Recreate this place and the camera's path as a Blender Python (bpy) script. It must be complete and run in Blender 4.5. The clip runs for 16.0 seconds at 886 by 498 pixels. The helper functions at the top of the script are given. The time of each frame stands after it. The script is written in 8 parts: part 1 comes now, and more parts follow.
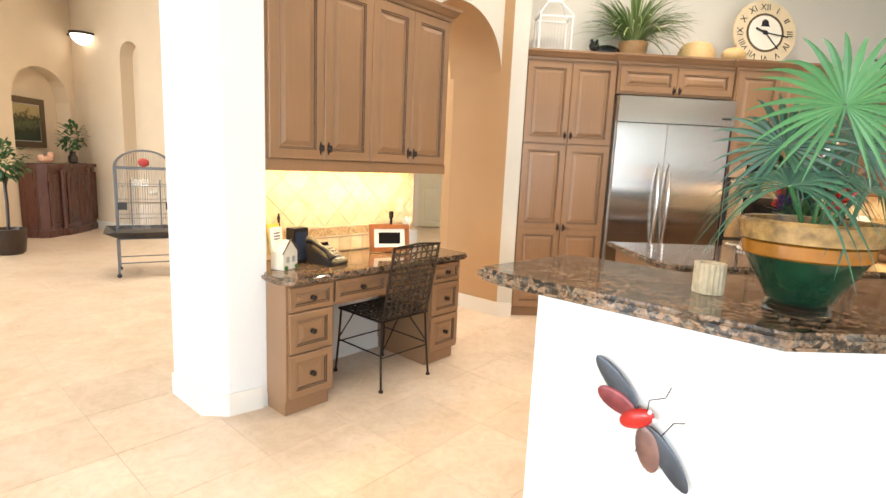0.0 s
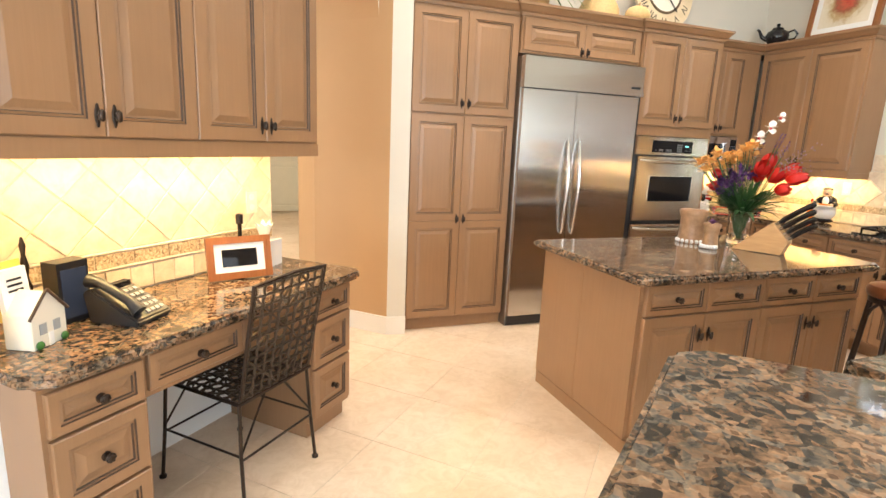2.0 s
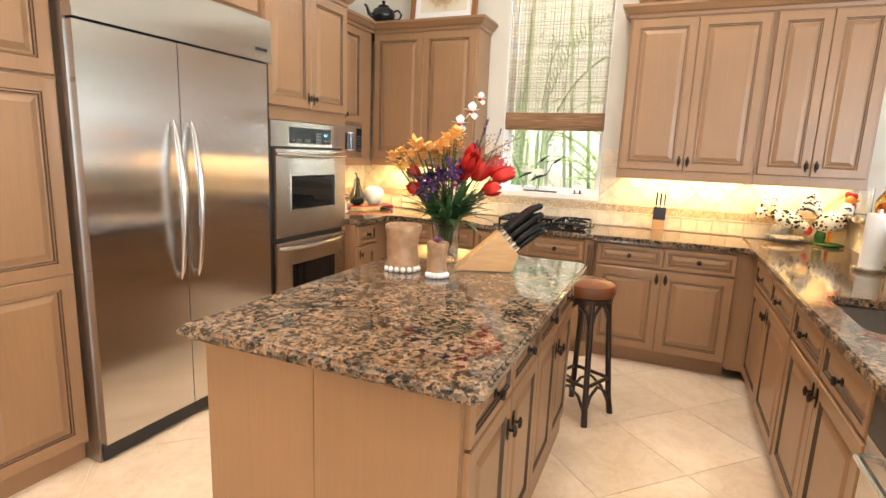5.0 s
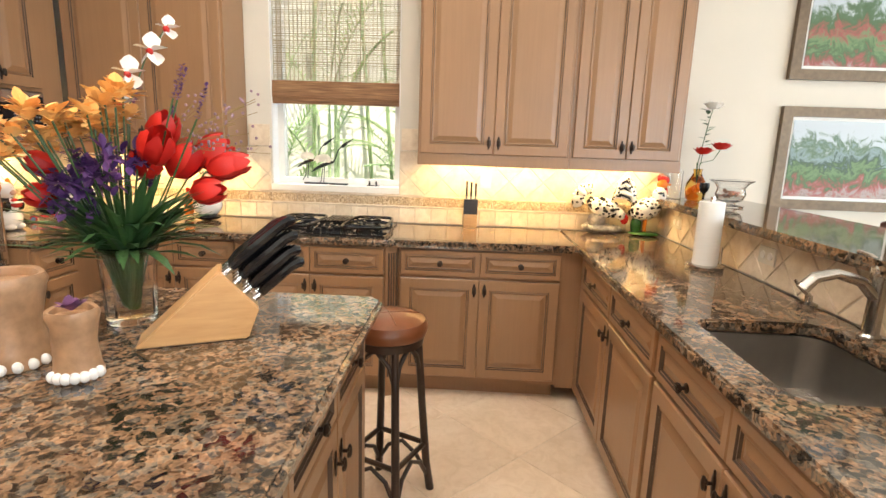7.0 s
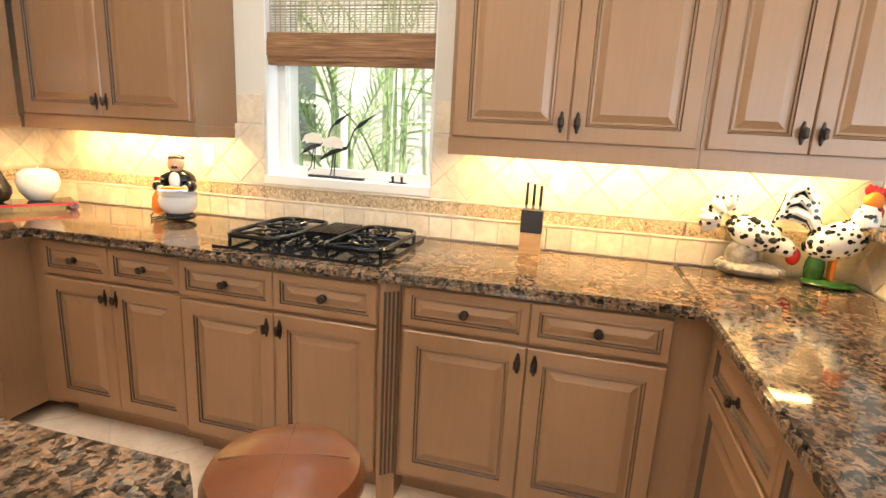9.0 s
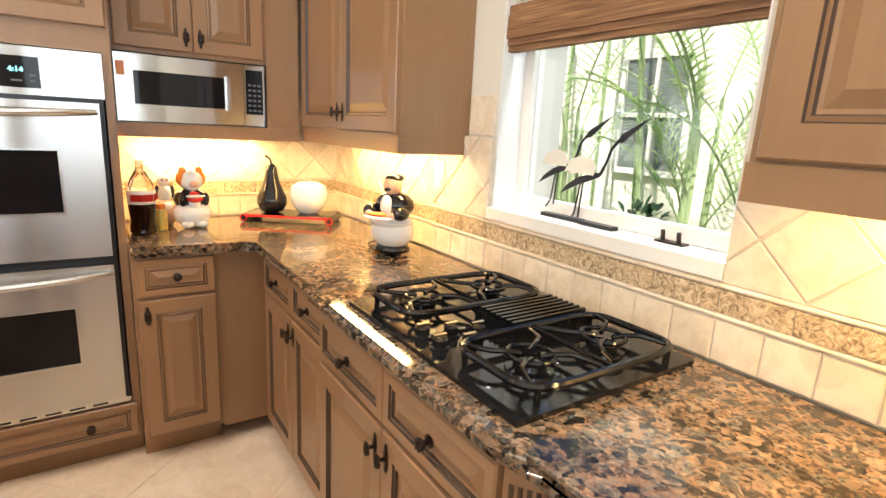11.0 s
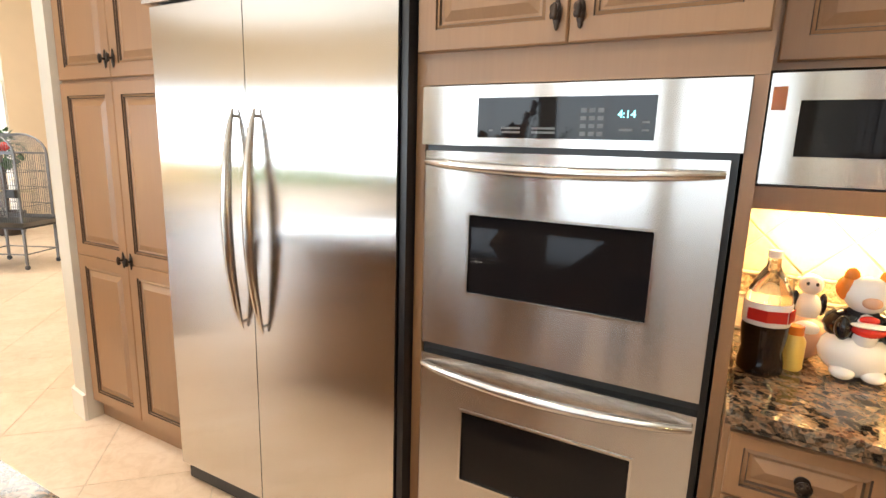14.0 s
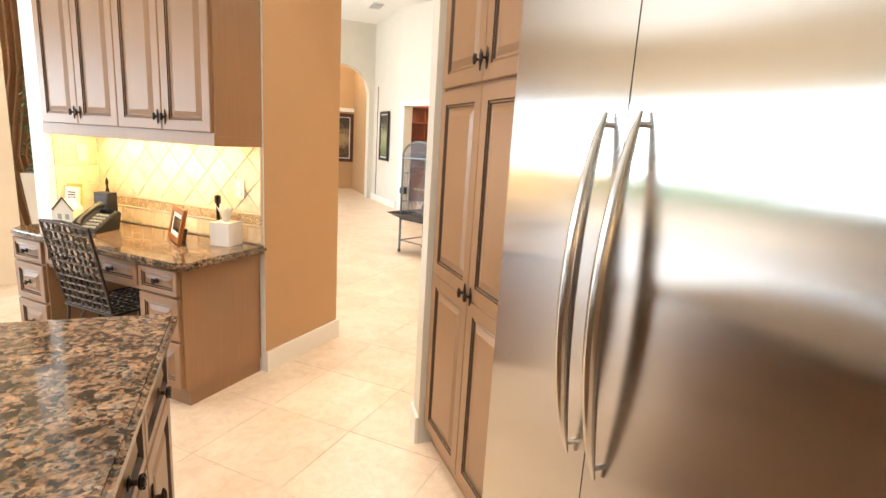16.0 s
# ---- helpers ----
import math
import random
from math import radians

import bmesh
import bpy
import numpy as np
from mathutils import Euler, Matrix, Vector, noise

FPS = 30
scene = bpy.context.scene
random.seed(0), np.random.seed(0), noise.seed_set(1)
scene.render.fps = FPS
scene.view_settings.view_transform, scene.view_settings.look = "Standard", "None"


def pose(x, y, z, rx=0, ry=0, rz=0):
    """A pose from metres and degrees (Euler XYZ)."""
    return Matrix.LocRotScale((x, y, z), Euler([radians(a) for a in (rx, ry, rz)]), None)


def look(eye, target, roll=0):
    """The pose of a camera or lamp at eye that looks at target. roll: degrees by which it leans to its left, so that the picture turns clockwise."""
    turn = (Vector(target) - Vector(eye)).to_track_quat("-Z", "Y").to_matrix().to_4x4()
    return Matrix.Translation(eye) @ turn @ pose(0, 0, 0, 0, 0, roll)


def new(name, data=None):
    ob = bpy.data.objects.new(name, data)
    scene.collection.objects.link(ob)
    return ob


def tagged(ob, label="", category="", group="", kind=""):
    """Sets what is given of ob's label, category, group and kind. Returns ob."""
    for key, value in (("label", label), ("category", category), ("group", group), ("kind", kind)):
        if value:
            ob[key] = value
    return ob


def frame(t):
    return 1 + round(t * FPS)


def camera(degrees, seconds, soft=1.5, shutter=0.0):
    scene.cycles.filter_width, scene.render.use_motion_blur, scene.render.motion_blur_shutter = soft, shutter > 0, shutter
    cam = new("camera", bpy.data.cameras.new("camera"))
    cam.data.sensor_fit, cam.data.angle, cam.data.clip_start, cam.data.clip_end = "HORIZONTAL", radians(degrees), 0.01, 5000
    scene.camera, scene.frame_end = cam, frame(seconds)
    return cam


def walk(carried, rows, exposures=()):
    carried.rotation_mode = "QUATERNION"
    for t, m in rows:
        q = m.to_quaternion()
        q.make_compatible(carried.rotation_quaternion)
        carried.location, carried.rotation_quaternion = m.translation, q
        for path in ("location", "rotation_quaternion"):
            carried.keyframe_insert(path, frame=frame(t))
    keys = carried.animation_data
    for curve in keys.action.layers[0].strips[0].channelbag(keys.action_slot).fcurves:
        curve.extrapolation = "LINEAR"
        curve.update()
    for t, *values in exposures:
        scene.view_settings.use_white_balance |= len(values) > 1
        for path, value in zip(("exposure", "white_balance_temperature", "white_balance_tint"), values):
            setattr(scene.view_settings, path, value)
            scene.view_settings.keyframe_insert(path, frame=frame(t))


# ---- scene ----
cam = camera(80.9, 16.0)
PATH = [
    (0, (0.04, 0.459, 1.451), (0.159, 2.429, 1.125), 2.6),
    (0.5, (0.001, 0.759, 1.447), (0.219, 2.716, 1.1), 2.8),
    (1, (-0.006, 1.03, 1.441), (0.316, 2.971, 1.081), 2.3),
    (1.5, (-0.069, 1.341, 1.477), (0.43, 3.237, 1.08), 2.8),
    (2, (-0.065, 1.63, 1.468), (0.621, 3.465, 1.066), 2.5),
    (2.5, (-0.105, 1.933, 1.474), (0.831, 3.653, 1.065), 2.7),
    (3, (-0.105, 2.218, 1.461), (1.073, 3.786, 1.068), 2.8),
    (3.5, (-0.018, 2.501, 1.461), (1.358, 3.899, 1.068), 2.9),
    (4, (0.096, 2.751, 1.452), (1.645, 3.957, 1.071), 2.7),
    (4.5, (0.266, 2.935, 1.443), (1.958, 3.935, 1.075), 2.6),
    (5, (0.504, 3.072, 1.441), (2.314, 3.84, 1.076), 2.3),
    (5.2, (0.603, 3.118, 1.434), (2.454, 3.785, 1.072), 2.3),
    (7.3, (1.656, 3.135, 1.416), (3.616, 3.205, 1.024), 1.9),
    (7.5, (1.759, 3.081, 1.405), (3.718, 3.179, 1.013), 1.7),
    (8, (2.043, 2.982, 1.381), (3.994, 3.171, 0.984), 2.2),
    (8.2, (2.149, 2.974, 1.4), (4.092, 3.194, 0.981), 2.6),
    (10.3, (3.408, 2.882, 1.378), (4.944, 4.092, 0.96), 3.1),
    (10.5, (3.5, 2.917, 1.389), (4.932, 4.245, 0.958), 3.2),
    (11, (3.73, 3.008, 1.397), (4.826, 4.62, 0.95), 3.0),
    (11.5, (3.805, 3.104, 1.415), (4.556, 4.902, 0.962), 2.5),
    (12, (3.902, 3.286, 1.393), (4.259, 5.207, 0.967), 1.8),
    (12.5, (3.909, 3.477, 1.402), (3.918, 5.432, 0.979), 1.3),
    (13, (3.862, 3.657, 1.402), (3.56, 5.593, 1.001), 1.1),
    (13.5, (3.799, 3.828, 1.435), (3.213, 5.696, 1.024), 1.3),
    (14, (3.763, 4.005, 1.435), (2.834, 5.734, 1.049), 1.7),
    (14.5, (3.64, 4.133, 1.44), (2.448, 5.696, 1.07), 2.5),
    (15, (3.517, 4.319, 1.442), (2.056, 5.632, 1.067), 3.3),
    (15.5, (3.41, 4.459, 1.467), (1.726, 5.461, 1.069), 3.5),
    (16, (3.202, 4.547, 1.463), (1.374, 5.25, 1.058), 3.4),
]
EXPOSURES = [(0, 0.63), (1.5, 0.78), (3, 0.88), (5, 0.94), (7.3, 0.86), (8.2, 0.86), (11, 0.88), (12.5, 0.84), (14, 0.80), (16, 0.78)]
walk(cam, [(t, look(eye, target, roll)) for t, eye, target, roll in PATH], EXPOSURES)

# ---------------------------------------------------------------- world and light
SUN_EL, SUN_AZ = radians(55), radians(248)
world = bpy.data.worlds.new("sky")
scene.world = world
world.use_nodes = True
_nt = world.node_tree
_sky = _nt.nodes.new("ShaderNodeTexSky")
_sky.sky_type, _sky.sun_disc = "NISHITA", False
_sky.sun_elevation, _sky.sun_rotation = SUN_EL, SUN_AZ
_bg = _nt.nodes["Background"]
_bg.inputs["Strength"].default_value = 0.15
_nt.links.new(_sky.outputs[0], _bg.inputs["Color"])
sun = new("sun", bpy.data.lights.new("sun", "SUN"))
sun.data.energy, sun.data.angle, sun.data.color = 5.0, radians(0.5), (1.0, 0.95, 0.86)
sun.matrix_world = look((0, 0, 20), (13, 5.2, 0))


def area_lamp(name, eye, target, sx, sy, watts, color):
    lamp = new(name, bpy.data.lights.new(name, "AREA"))
    lamp.data.shape, lamp.data.size, lamp.data.size_y = "RECTANGLE", sx, sy
    lamp.data.energy, lamp.data.color = watts, color
    lamp.matrix_world = look(eye, target)
    return lamp


DAY, WARM = (0.78, 0.89, 1.0), (1.0, 0.68, 0.27)
for _x, _w, _p in ((-0.6, 2.1, 29), (1.7, 1.8, 27), (3.75, 1.6, 18)):
    area_lamp("daylight_south", (_x, -3.37, 1.45), (_x - 0.1, 5.0, 0.6), _w, 2.2, _p * _w, DAY)
area_lamp("daylight_living", (-9.24, 0.4, 1.7), (-4, 2.4, 0.3), 5.5, 1.6, 330, DAY)
area_lamp("daylight_living", (-5.6, -3.36, 1.7), (-4.8, 2, 0.3), 5.5, 1.6, 240, DAY)
area_lamp("daylight_east", (5.10, 4.01, 3.02), (4.95, 4.01, 1.2), 0.75, 0.12, 24, DAY)
# added fill under the foyer ceiling, no window or fixture stands there
area_lamp("daylight_foyer", (-3.5, 6.0, 3.96), (-3.6, 6.2, 0), 3.0, 2.0, 88, (1.0, 0.94, 0.85))
for _x, _y in ((1.2, 4.7), (2.6, 4.7), (3.7, 3.6), (2.3, 2.9), (0.4, 3.3)):
    _l = area_lamp("downlight_beam", (_x, _y, 3.985), (_x, _y, 0), 0.14, 0.14, 13, (1.0, 0.91, 0.80))
    _l.data.spread = radians(140)
for _m, _sx, _sy, _w in ((pose(4.72, 2.69, 1.352, 0, -8, 0), 0.05, 1.35, 8.5), (pose(4.72, 5.02, 1.352, 0, -8, 0), 0.05, 0.85, 6.5), (pose(4.15, 5.68, 1.298, 8, 0, 0), 0.55, 0.05, 5.2), (pose(-0.36, 3.97, 1.412, 0, 0, 45), 1.25, 0.05, 11)):
    _l = new("undercabinet_lamp", bpy.data.lights.new("undercabinet_lamp", "AREA"))
    _l.data.shape, _l.data.size, _l.data.size_y, _l.data.energy, _l.data.color = "RECTANGLE", _sx, _sy, _w, WARM
    _l.matrix_world = _m


# ---------------------------------------------------------------- materials
def material(name, build, rough=0.5, metal=0.0):
    m = bpy.data.materials.new(name)
    m.use_nodes = True
    nt = m.node_tree
    b = nt.nodes["Principled BSDF"]
    b.inputs["Roughness"].default_value, b.inputs["Metallic"].default_value = rough, metal
    if build:
        build(nt, b)
    return m


def node(nt, kind, **values):
    n = nt.nodes.new(kind)
    for k, v in values.items():
        n.inputs[k.replace("_", " ")].default_value = v
    return n


def coords(nt, scale=(1, 1, 1), world_space=True):
    if world_space:
        src = nt.nodes.new("ShaderNodeNewGeometry").outputs["Position"]
    else:
        src = nt.nodes.new("ShaderNodeTexCoord").outputs["Object"]
    mp = nt.nodes.new("ShaderNodeMapping")
    mp.inputs["Scale"].default_value = scale
    nt.links.new(src, mp.inputs["Vector"])
    return mp.outputs[0]


def ramp(nt, fac, stops, interpolation="LINEAR"):
    r = nt.nodes.new("ShaderNodeValToRGB")
    r.color_ramp.interpolation = interpolation
    els = r.color_ramp.elements
    while len(els) < len(stops):
        els.new(0.5)
    for e, (p, c) in zip(els, stops):
        e.position, e.color = p, (*c, 1)
    nt.links.new(fac, r.inputs[0])
    return r.outputs[0]


def noise_tex(nt, vec, scale, detail=4.0, rough=0.55, distortion=0.0):
    n = node(nt, "ShaderNodeTexNoise", Scale=scale, Detail=detail, Roughness=rough, Distortion=distortion)
    nt.links.new(vec, n.inputs["Vector"])
    return n.outputs[0]


def bump(nt, b, height, strength, distance=0.002):
    n = node(nt, "ShaderNodeBump", Strength=strength, Distance=distance)
    nt.links.new(height, n.inputs["Height"])
    nt.links.new(n.outputs[0], b.inputs["Normal"])


def mix(nt, fac, a, c, mode="MIX"):
    n = nt.nodes.new("ShaderNodeMix")
    n.data_type, n.blend_type = "RGBA", mode
    for v, s in ((fac, 0), (a, 6), (c, 7)):
        if isinstance(v, (int, float)):
            n.inputs[s].default_value = v
        elif isinstance(v, tuple):
            n.inputs[s].default_value = (*v, 1)
        else:
            nt.links.new(v, n.inputs[s])
    return n.outputs[2]


def plain(name, color, rough=0.5, metal=0.0, vary=0.12, scale=6.0, grain=0.0):
    """A surface of one paint or glaze, with faint mottling and grain."""
    def build(nt, b):
        v = coords(nt)
        c2 = tuple(max(0.0, c * (1 - vary)) for c in color)
        nt.links.new(ramp(nt, noise_tex(nt, v, scale, 5), [(0.3, c2), (0.7, color)]), b.inputs["Base Color"])
        if grain:
            bump(nt, b, noise_tex(nt, v, 90, 4), grain, 0.001)
    return material(name, build, rough, metal)


def wood(name, dark, light, rough=0.4, stretch=(18, 18, 1.6), coat=0.0):
    def build(nt, b):
        v = coords(nt, stretch, False)
        n = noise_tex(nt, v, 2.2, 6, 0.6, 0.6)
        base = ramp(nt, n, [(0.25, dark), (0.75, light)])
        big = noise_tex(nt, coords(nt), 1.7, 3)
        tone = ramp(nt, big, [(0.3, (0.88, 0.88, 0.88)), (0.7, (1.06, 1.05, 1.04))])
        nt.links.new(mix(nt, 1.0, base, tone, "MULTIPLY"), b.inputs["Base Color"])
        rr = node(nt, "ShaderNodeMapRange", To_Min=rough - 0.08, To_Max=rough + 0.1)
        nt.links.new(n, rr.inputs[0])
        nt.links.new(rr.outputs[0], b.inputs["Roughness"])
        b.inputs["Coat Weight"].default_value = coat
        b.inputs["Coat Roughness"].default_value = 0.2
        bump(nt, b, n, 0.12, 0.001)
    return material(name, build, rough)


def build_granite(nt, b):
    v = coords(nt)
    warp = node(nt, "ShaderNodeTexNoise", Scale=14.0, Detail=3.0)
    nt.links.new(v, warp.inputs["Vector"])
    add = nt.nodes.new("ShaderNodeVectorMath")
    add.operation = "MULTIPLY_ADD"
    nt.links.new(warp.outputs[1], add.inputs[0])
    add.inputs[1].default_value = (0.035, 0.035, 0.035)
    nt.links.new(v, add.inputs[2])
    vor = node(nt, "ShaderNodeTexVoronoi", Scale=58.0, Randomness=1.0)
    nt.links.new(add.outputs[0], vor.inputs["Vector"])
    sep = nt.nodes.new("ShaderNodeSeparateColor")
    nt.links.new(vor.outputs["Color"], sep.inputs[0])
    soft = noise_tex(nt, v, 46, 5, 0.6, 0.7)
    blend = nt.nodes.new("ShaderNodeMath")
    blend.operation = "MULTIPLY_ADD"
    nt.links.new(soft, blend.inputs[0])
    blend.inputs[1].default_value = 1.1
    half_ = nt.nodes.new("ShaderNodeMath")
    half_.operation = "MULTIPLY_ADD"
    nt.links.new(sep.outputs[0], half_.inputs[0])
    half_.inputs[1].default_value, half_.inputs[2].default_value = 0.62, -0.36
    nt.links.new(half_.outputs[0], blend.inputs[2])
    chips = ramp(nt, blend.outputs[0], [(0.16, (0.020, 0.017, 0.015)), (0.28, (0.075, 0.057, 0.042)), (0.38, (0.19, 0.125, 0.078)), (0.50, (0.34, 0.205, 0.122)),
                                       (0.62, (0.39, 0.255, 0.165)), (0.72, (0.26, 0.215, 0.165)), (0.86, (0.10, 0.092, 0.085))])
    fine = node(nt, "ShaderNodeTexVoronoi", Scale=130.0)
    nt.links.new(add.outputs[0], fine.inputs["Vector"])
    sep2 = nt.nodes.new("ShaderNodeSeparateColor")
    nt.links.new(fine.outputs["Color"], sep2.inputs[0])
    specks = ramp(nt, sep2.outputs[0], [(0.0, (0.42, 0.39, 0.36)), (0.16, (0.85, 0.85, 0.85)), (0.8, (1.15, 1.1, 1.05))], "CONSTANT")
    big = ramp(nt, noise_tex(nt, v, 9, 5, 0.65), [(0.36, (0.44, 0.42, 0.39)), (0.58, (0.90, 0.88, 0.85))])
    c = mix(nt, 1.0, mix(nt, 1.0, chips, specks, "MULTIPLY"), big, "MULTIPLY")
    nt.links.new(c, b.inputs["Base Color"])
    b.inputs["Specular IOR Level"].default_value = 0.6


def build_steel(turn, rough, wavy):
    """Brushed steel; turn 0 smears reflections sideways, 0.25 up and down."""
    def build(nt, b):
        n = noise_tex(nt, coords(nt, (380, 380, 3) if turn == 0 else (3, 3, 380)), 1.0, 3)
        nt.links.new(ramp(nt, n, [(0.3, (0.57, 0.55, 0.53)), (0.7, (0.60, 0.58, 0.56))]), b.inputs["Base Color"])
        rr = node(nt, "ShaderNodeMapRange", To_Min=rough - 0.008, To_Max=rough + 0.008)
        nt.links.new(n, rr.inputs[0])
        nt.links.new(rr.outputs[0], b.inputs["Roughness"])
        b.inputs["Anisotropic"].default_value = 1.0
        b.inputs["Anisotropic Rotation"].default_value = turn
        t = nt.nodes.new("ShaderNodeTangent")
        t.direction_type, t.axis = "RADIAL", "Z"
        nt.links.new(t.outputs[0], b.inputs["Tangent"])
        wave = noise_tex(nt, coords(nt, (0.5, 0.5, 2.4) if turn == 0 else (2.4, 2.4, 0.5)), 1.8, 1)
        bump(nt, b, wave, wavy, 0.02)
    return build


def build_floor(nt, b):
    v = coords(nt)
    n = noise_tex(nt, v, 2.3, 8, 0.62, 0.9)
    stone = ramp(nt, n, [(0.28, (0.64, 0.49, 0.345)), (0.5, (0.72, 0.57, 0.425)), (0.72, (0.78, 0.645, 0.51))])
    info = nt.nodes.new("ShaderNodeObjectInfo")
    tone = ramp(nt, info.outputs["Random"], [(0.0, (0.94, 0.93, 0.92)), (1.0, (1.03, 1.02, 1.01))])
    veins = ramp(nt, noise_tex(nt, v, 11, 8, 0.7, 1.5), [(0.40, (0.92, 0.89, 0.85)), (0.56, (1, 1, 1))])
    nt.links.new(mix(nt, 1.0, mix(nt, 1.0, stone, tone, "MULTIPLY"), veins, "MULTIPLY"), b.inputs["Base Color"])
    rr = node(nt, "ShaderNodeMapRange", To_Min=0.22, To_Max=0.42)
    nt.links.new(noise_tex(nt, v, 6, 5), rr.inputs[0])
    nt.links.new(rr.outputs[0], b.inputs["Roughness"])
    bump(nt, b, n, 0.08, 0.002)


def build_stone_tile(nt, b):
    v = coords(nt)
    info = nt.nodes.new("ShaderNodeObjectInfo")
    n = noise_tex(nt, v, 16, 8, 0.65, 0.6)
    stone = ramp(nt, n, [(0.25, (0.62, 0.49, 0.35)), (0.6, (0.80, 0.69, 0.54))])
    tone = ramp(nt, info.outputs["Random"], [(0.0, (0.86, 0.84, 0.81)), (1.0, (1.05, 1.04, 1.03))])
    nt.links.new(mix(nt, 1.0, stone, tone, "MULTIPLY"), b.inputs["Base Color"])
    bump(nt, b, n, 0.3, 0.002)


def build_listello(nt, b):
    v = coords(nt)
    n = noise_tex(nt, v, 42, 3, 0.6, 2.2)
    nt.links.new(ramp(nt, n, [(0.34, (0.20, 0.13, 0.07)), (0.52, (0.52, 0.38, 0.23)), (0.72, (0.76, 0.62, 0.44))]), b.inputs["Base Color"])
    bump(nt, b, n, 0.9, 0.006)


def build_wicker_blind(nt, b):
    v = coords(nt)
    n = noise_tex(nt, coords(nt, (1, 5, 160)), 1.0, 4)
    nt.links.new(ramp(nt, n, [(0.3, (0.13, 0.06, 0.028)), (0.55, (0.27, 0.135, 0.06)), (0.75, (0.42, 0.25, 0.12))]), b.inputs["Base Color"])
    bump(nt, b, n, 0.5, 0.004)


def build_painting(palette, middle=False):
    """Daubs of paint, from the bottom of the canvas up or from its middle out."""
    def build(nt, b):
        gen = nt.nodes.new("ShaderNodeTexCoord").outputs["Generated"]
        n = noise_tex(nt, coords(nt), 9, 8, 0.72, 1.2)
        sepx = nt.nodes.new("ShaderNodeSeparateXYZ")
        if middle:
            away = nt.nodes.new("ShaderNodeVectorMath")
            away.operation = "DISTANCE"
            away.inputs[1].default_value = (0.5, 0.0, 0.45)
            nt.links.new(gen, away.inputs[0])
            base = away.outputs["Value"]
        else:
            nt.links.new(gen, sepx.inputs[0])
            base = sepx.outputs[2]
        ma = nt.nodes.new("ShaderNodeMath")
        ma.operation = "MULTIPLY_ADD"
        nt.links.new(n, ma.inputs[0])
        ma.inputs[1].default_value = 0.5 if middle else 1.1
        nt.links.new(base, ma.inputs[2])
        lo, hi = (0.25, 0.85) if middle else (0.45, 1.35)
        rg = node(nt, "ShaderNodeMapRange", From_Min=lo, From_Max=hi)
        nt.links.new(ma.outputs[0], rg.inputs[0])
        stops = [(i / (len(palette) - 1), c) for i, c in enumerate(palette)]
        nt.links.new(ramp(nt, rg.outputs[0], stops), b.inputs["Base Color"])
        bump(nt, b, n, 0.3, 0.002)
    return build


def glassy(name, color=(1, 1, 1), rough=0.02, ior=1.45):
    def build(nt, b):
        b.inputs["Base Color"].default_value = (*color, 1)
        b.inputs["Transmission Weight"].default_value = 1.0
        b.inputs["IOR"].default_value = ior
    return material(name, build, rough)


def glow(name, color, strength):
    def build(nt, b):
        b.inputs["Base Color"].default_value = (*color, 1)
        b.inputs["Emission Color"].default_value = (*color, 1)
        b.inputs["Emission Strength"].default_value = strength
    return material(name, build)


def build_speckle(nt, b):
    v = coords(nt, (1, 1, 1), False)
    vor = node(nt, "ShaderNodeTexVoronoi", Scale=46.0)
    nt.links.new(v, vor.inputs["Vector"])
    spots = ramp(nt, vor.outputs["Distance"], [(0.0, (0.014, 0.012, 0.012)), (0.36, (0.80, 0.77, 0.71))], "CONSTANT")
    nt.links.new(spots, b.inputs["Base Color"])


def build_leaf(dark, light, thin=0.0):
    def build(nt, b):
        g = nt.nodes.new("ShaderNodeNewGeometry")
        c = ramp(nt, g.outputs["Random Per Island"], [(0.0, dark), (1.0, light)])
        nt.links.new(c, b.inputs["Base Color"])
        if thin:
            t = nt.nodes.new("ShaderNodeBsdfTranslucent")
            nt.links.new(c, t.inputs["Color"])
            m = nt.nodes.new("ShaderNodeMixShader")
            m.inputs[0].default_value = thin
            nt.links.new(b.outputs[0], m.inputs[1])
            nt.links.new(t.outputs[0], m.inputs[2])
            nt.links.new(m.outputs[0], nt.nodes["Material Output"].inputs["Surface"])
    return build


CAB = wood("glazed_cabinet_wood", (0.284, 0.156, 0.078), (0.318, 0.177, 0.090), 0.34, (30, 30, 1.2), 0.12)
GLAZE = plain("dark_glaze", (0.075, 0.043, 0.026), 0.5)
GRANITE = material("polished_granite", build_granite, 0.07)
STEEL = material("brushed_steel", build_steel(0.0, 0.165, 0.02), 0.165, 1.0)
OVENSTEEL = material("oven_steel", build_steel(0.25, 0.18, 0.05), 0.18, 1.0)
SINKSTEEL = plain("satin_sink_steel", (0.40, 0.375, 0.345), 0.36, 1.0, 0.06, 30)
CHROME = plain("polished_metal", (0.66, 0.64, 0.61), 0.20, 1.0, 0.04)
IRON = plain("dark_bronze", (0.060, 0.042, 0.032), 0.38, 0.85, 0.3, 60, 0.3)
BLACK = plain("black_enamel", (0.012, 0.012, 0.013), 0.08, 0.0, 0.1)
CASTIRON = plain("cast_iron", (0.007, 0.007, 0.008), 0.11, 0.0, 0.2, 60, 0.25)
DARKGLASS = plain("dark_glass", (0.010, 0.009, 0.010), 0.03, 0.0, 0.1)
DARKGLASS.node_tree.nodes["Principled BSDF"].inputs["Specular IOR Level"].default_value = 0.22
FLOOR = material("travertine_floor", build_floor, 0.3)
GROUT = plain("grout", (0.66, 0.555, 0.43), 0.85, 0, 0.15, 30)
WALL = plain("cream_wall_paint", (0.66, 0.615, 0.53), 0.75, 0, 0.04, 3, 0.12)
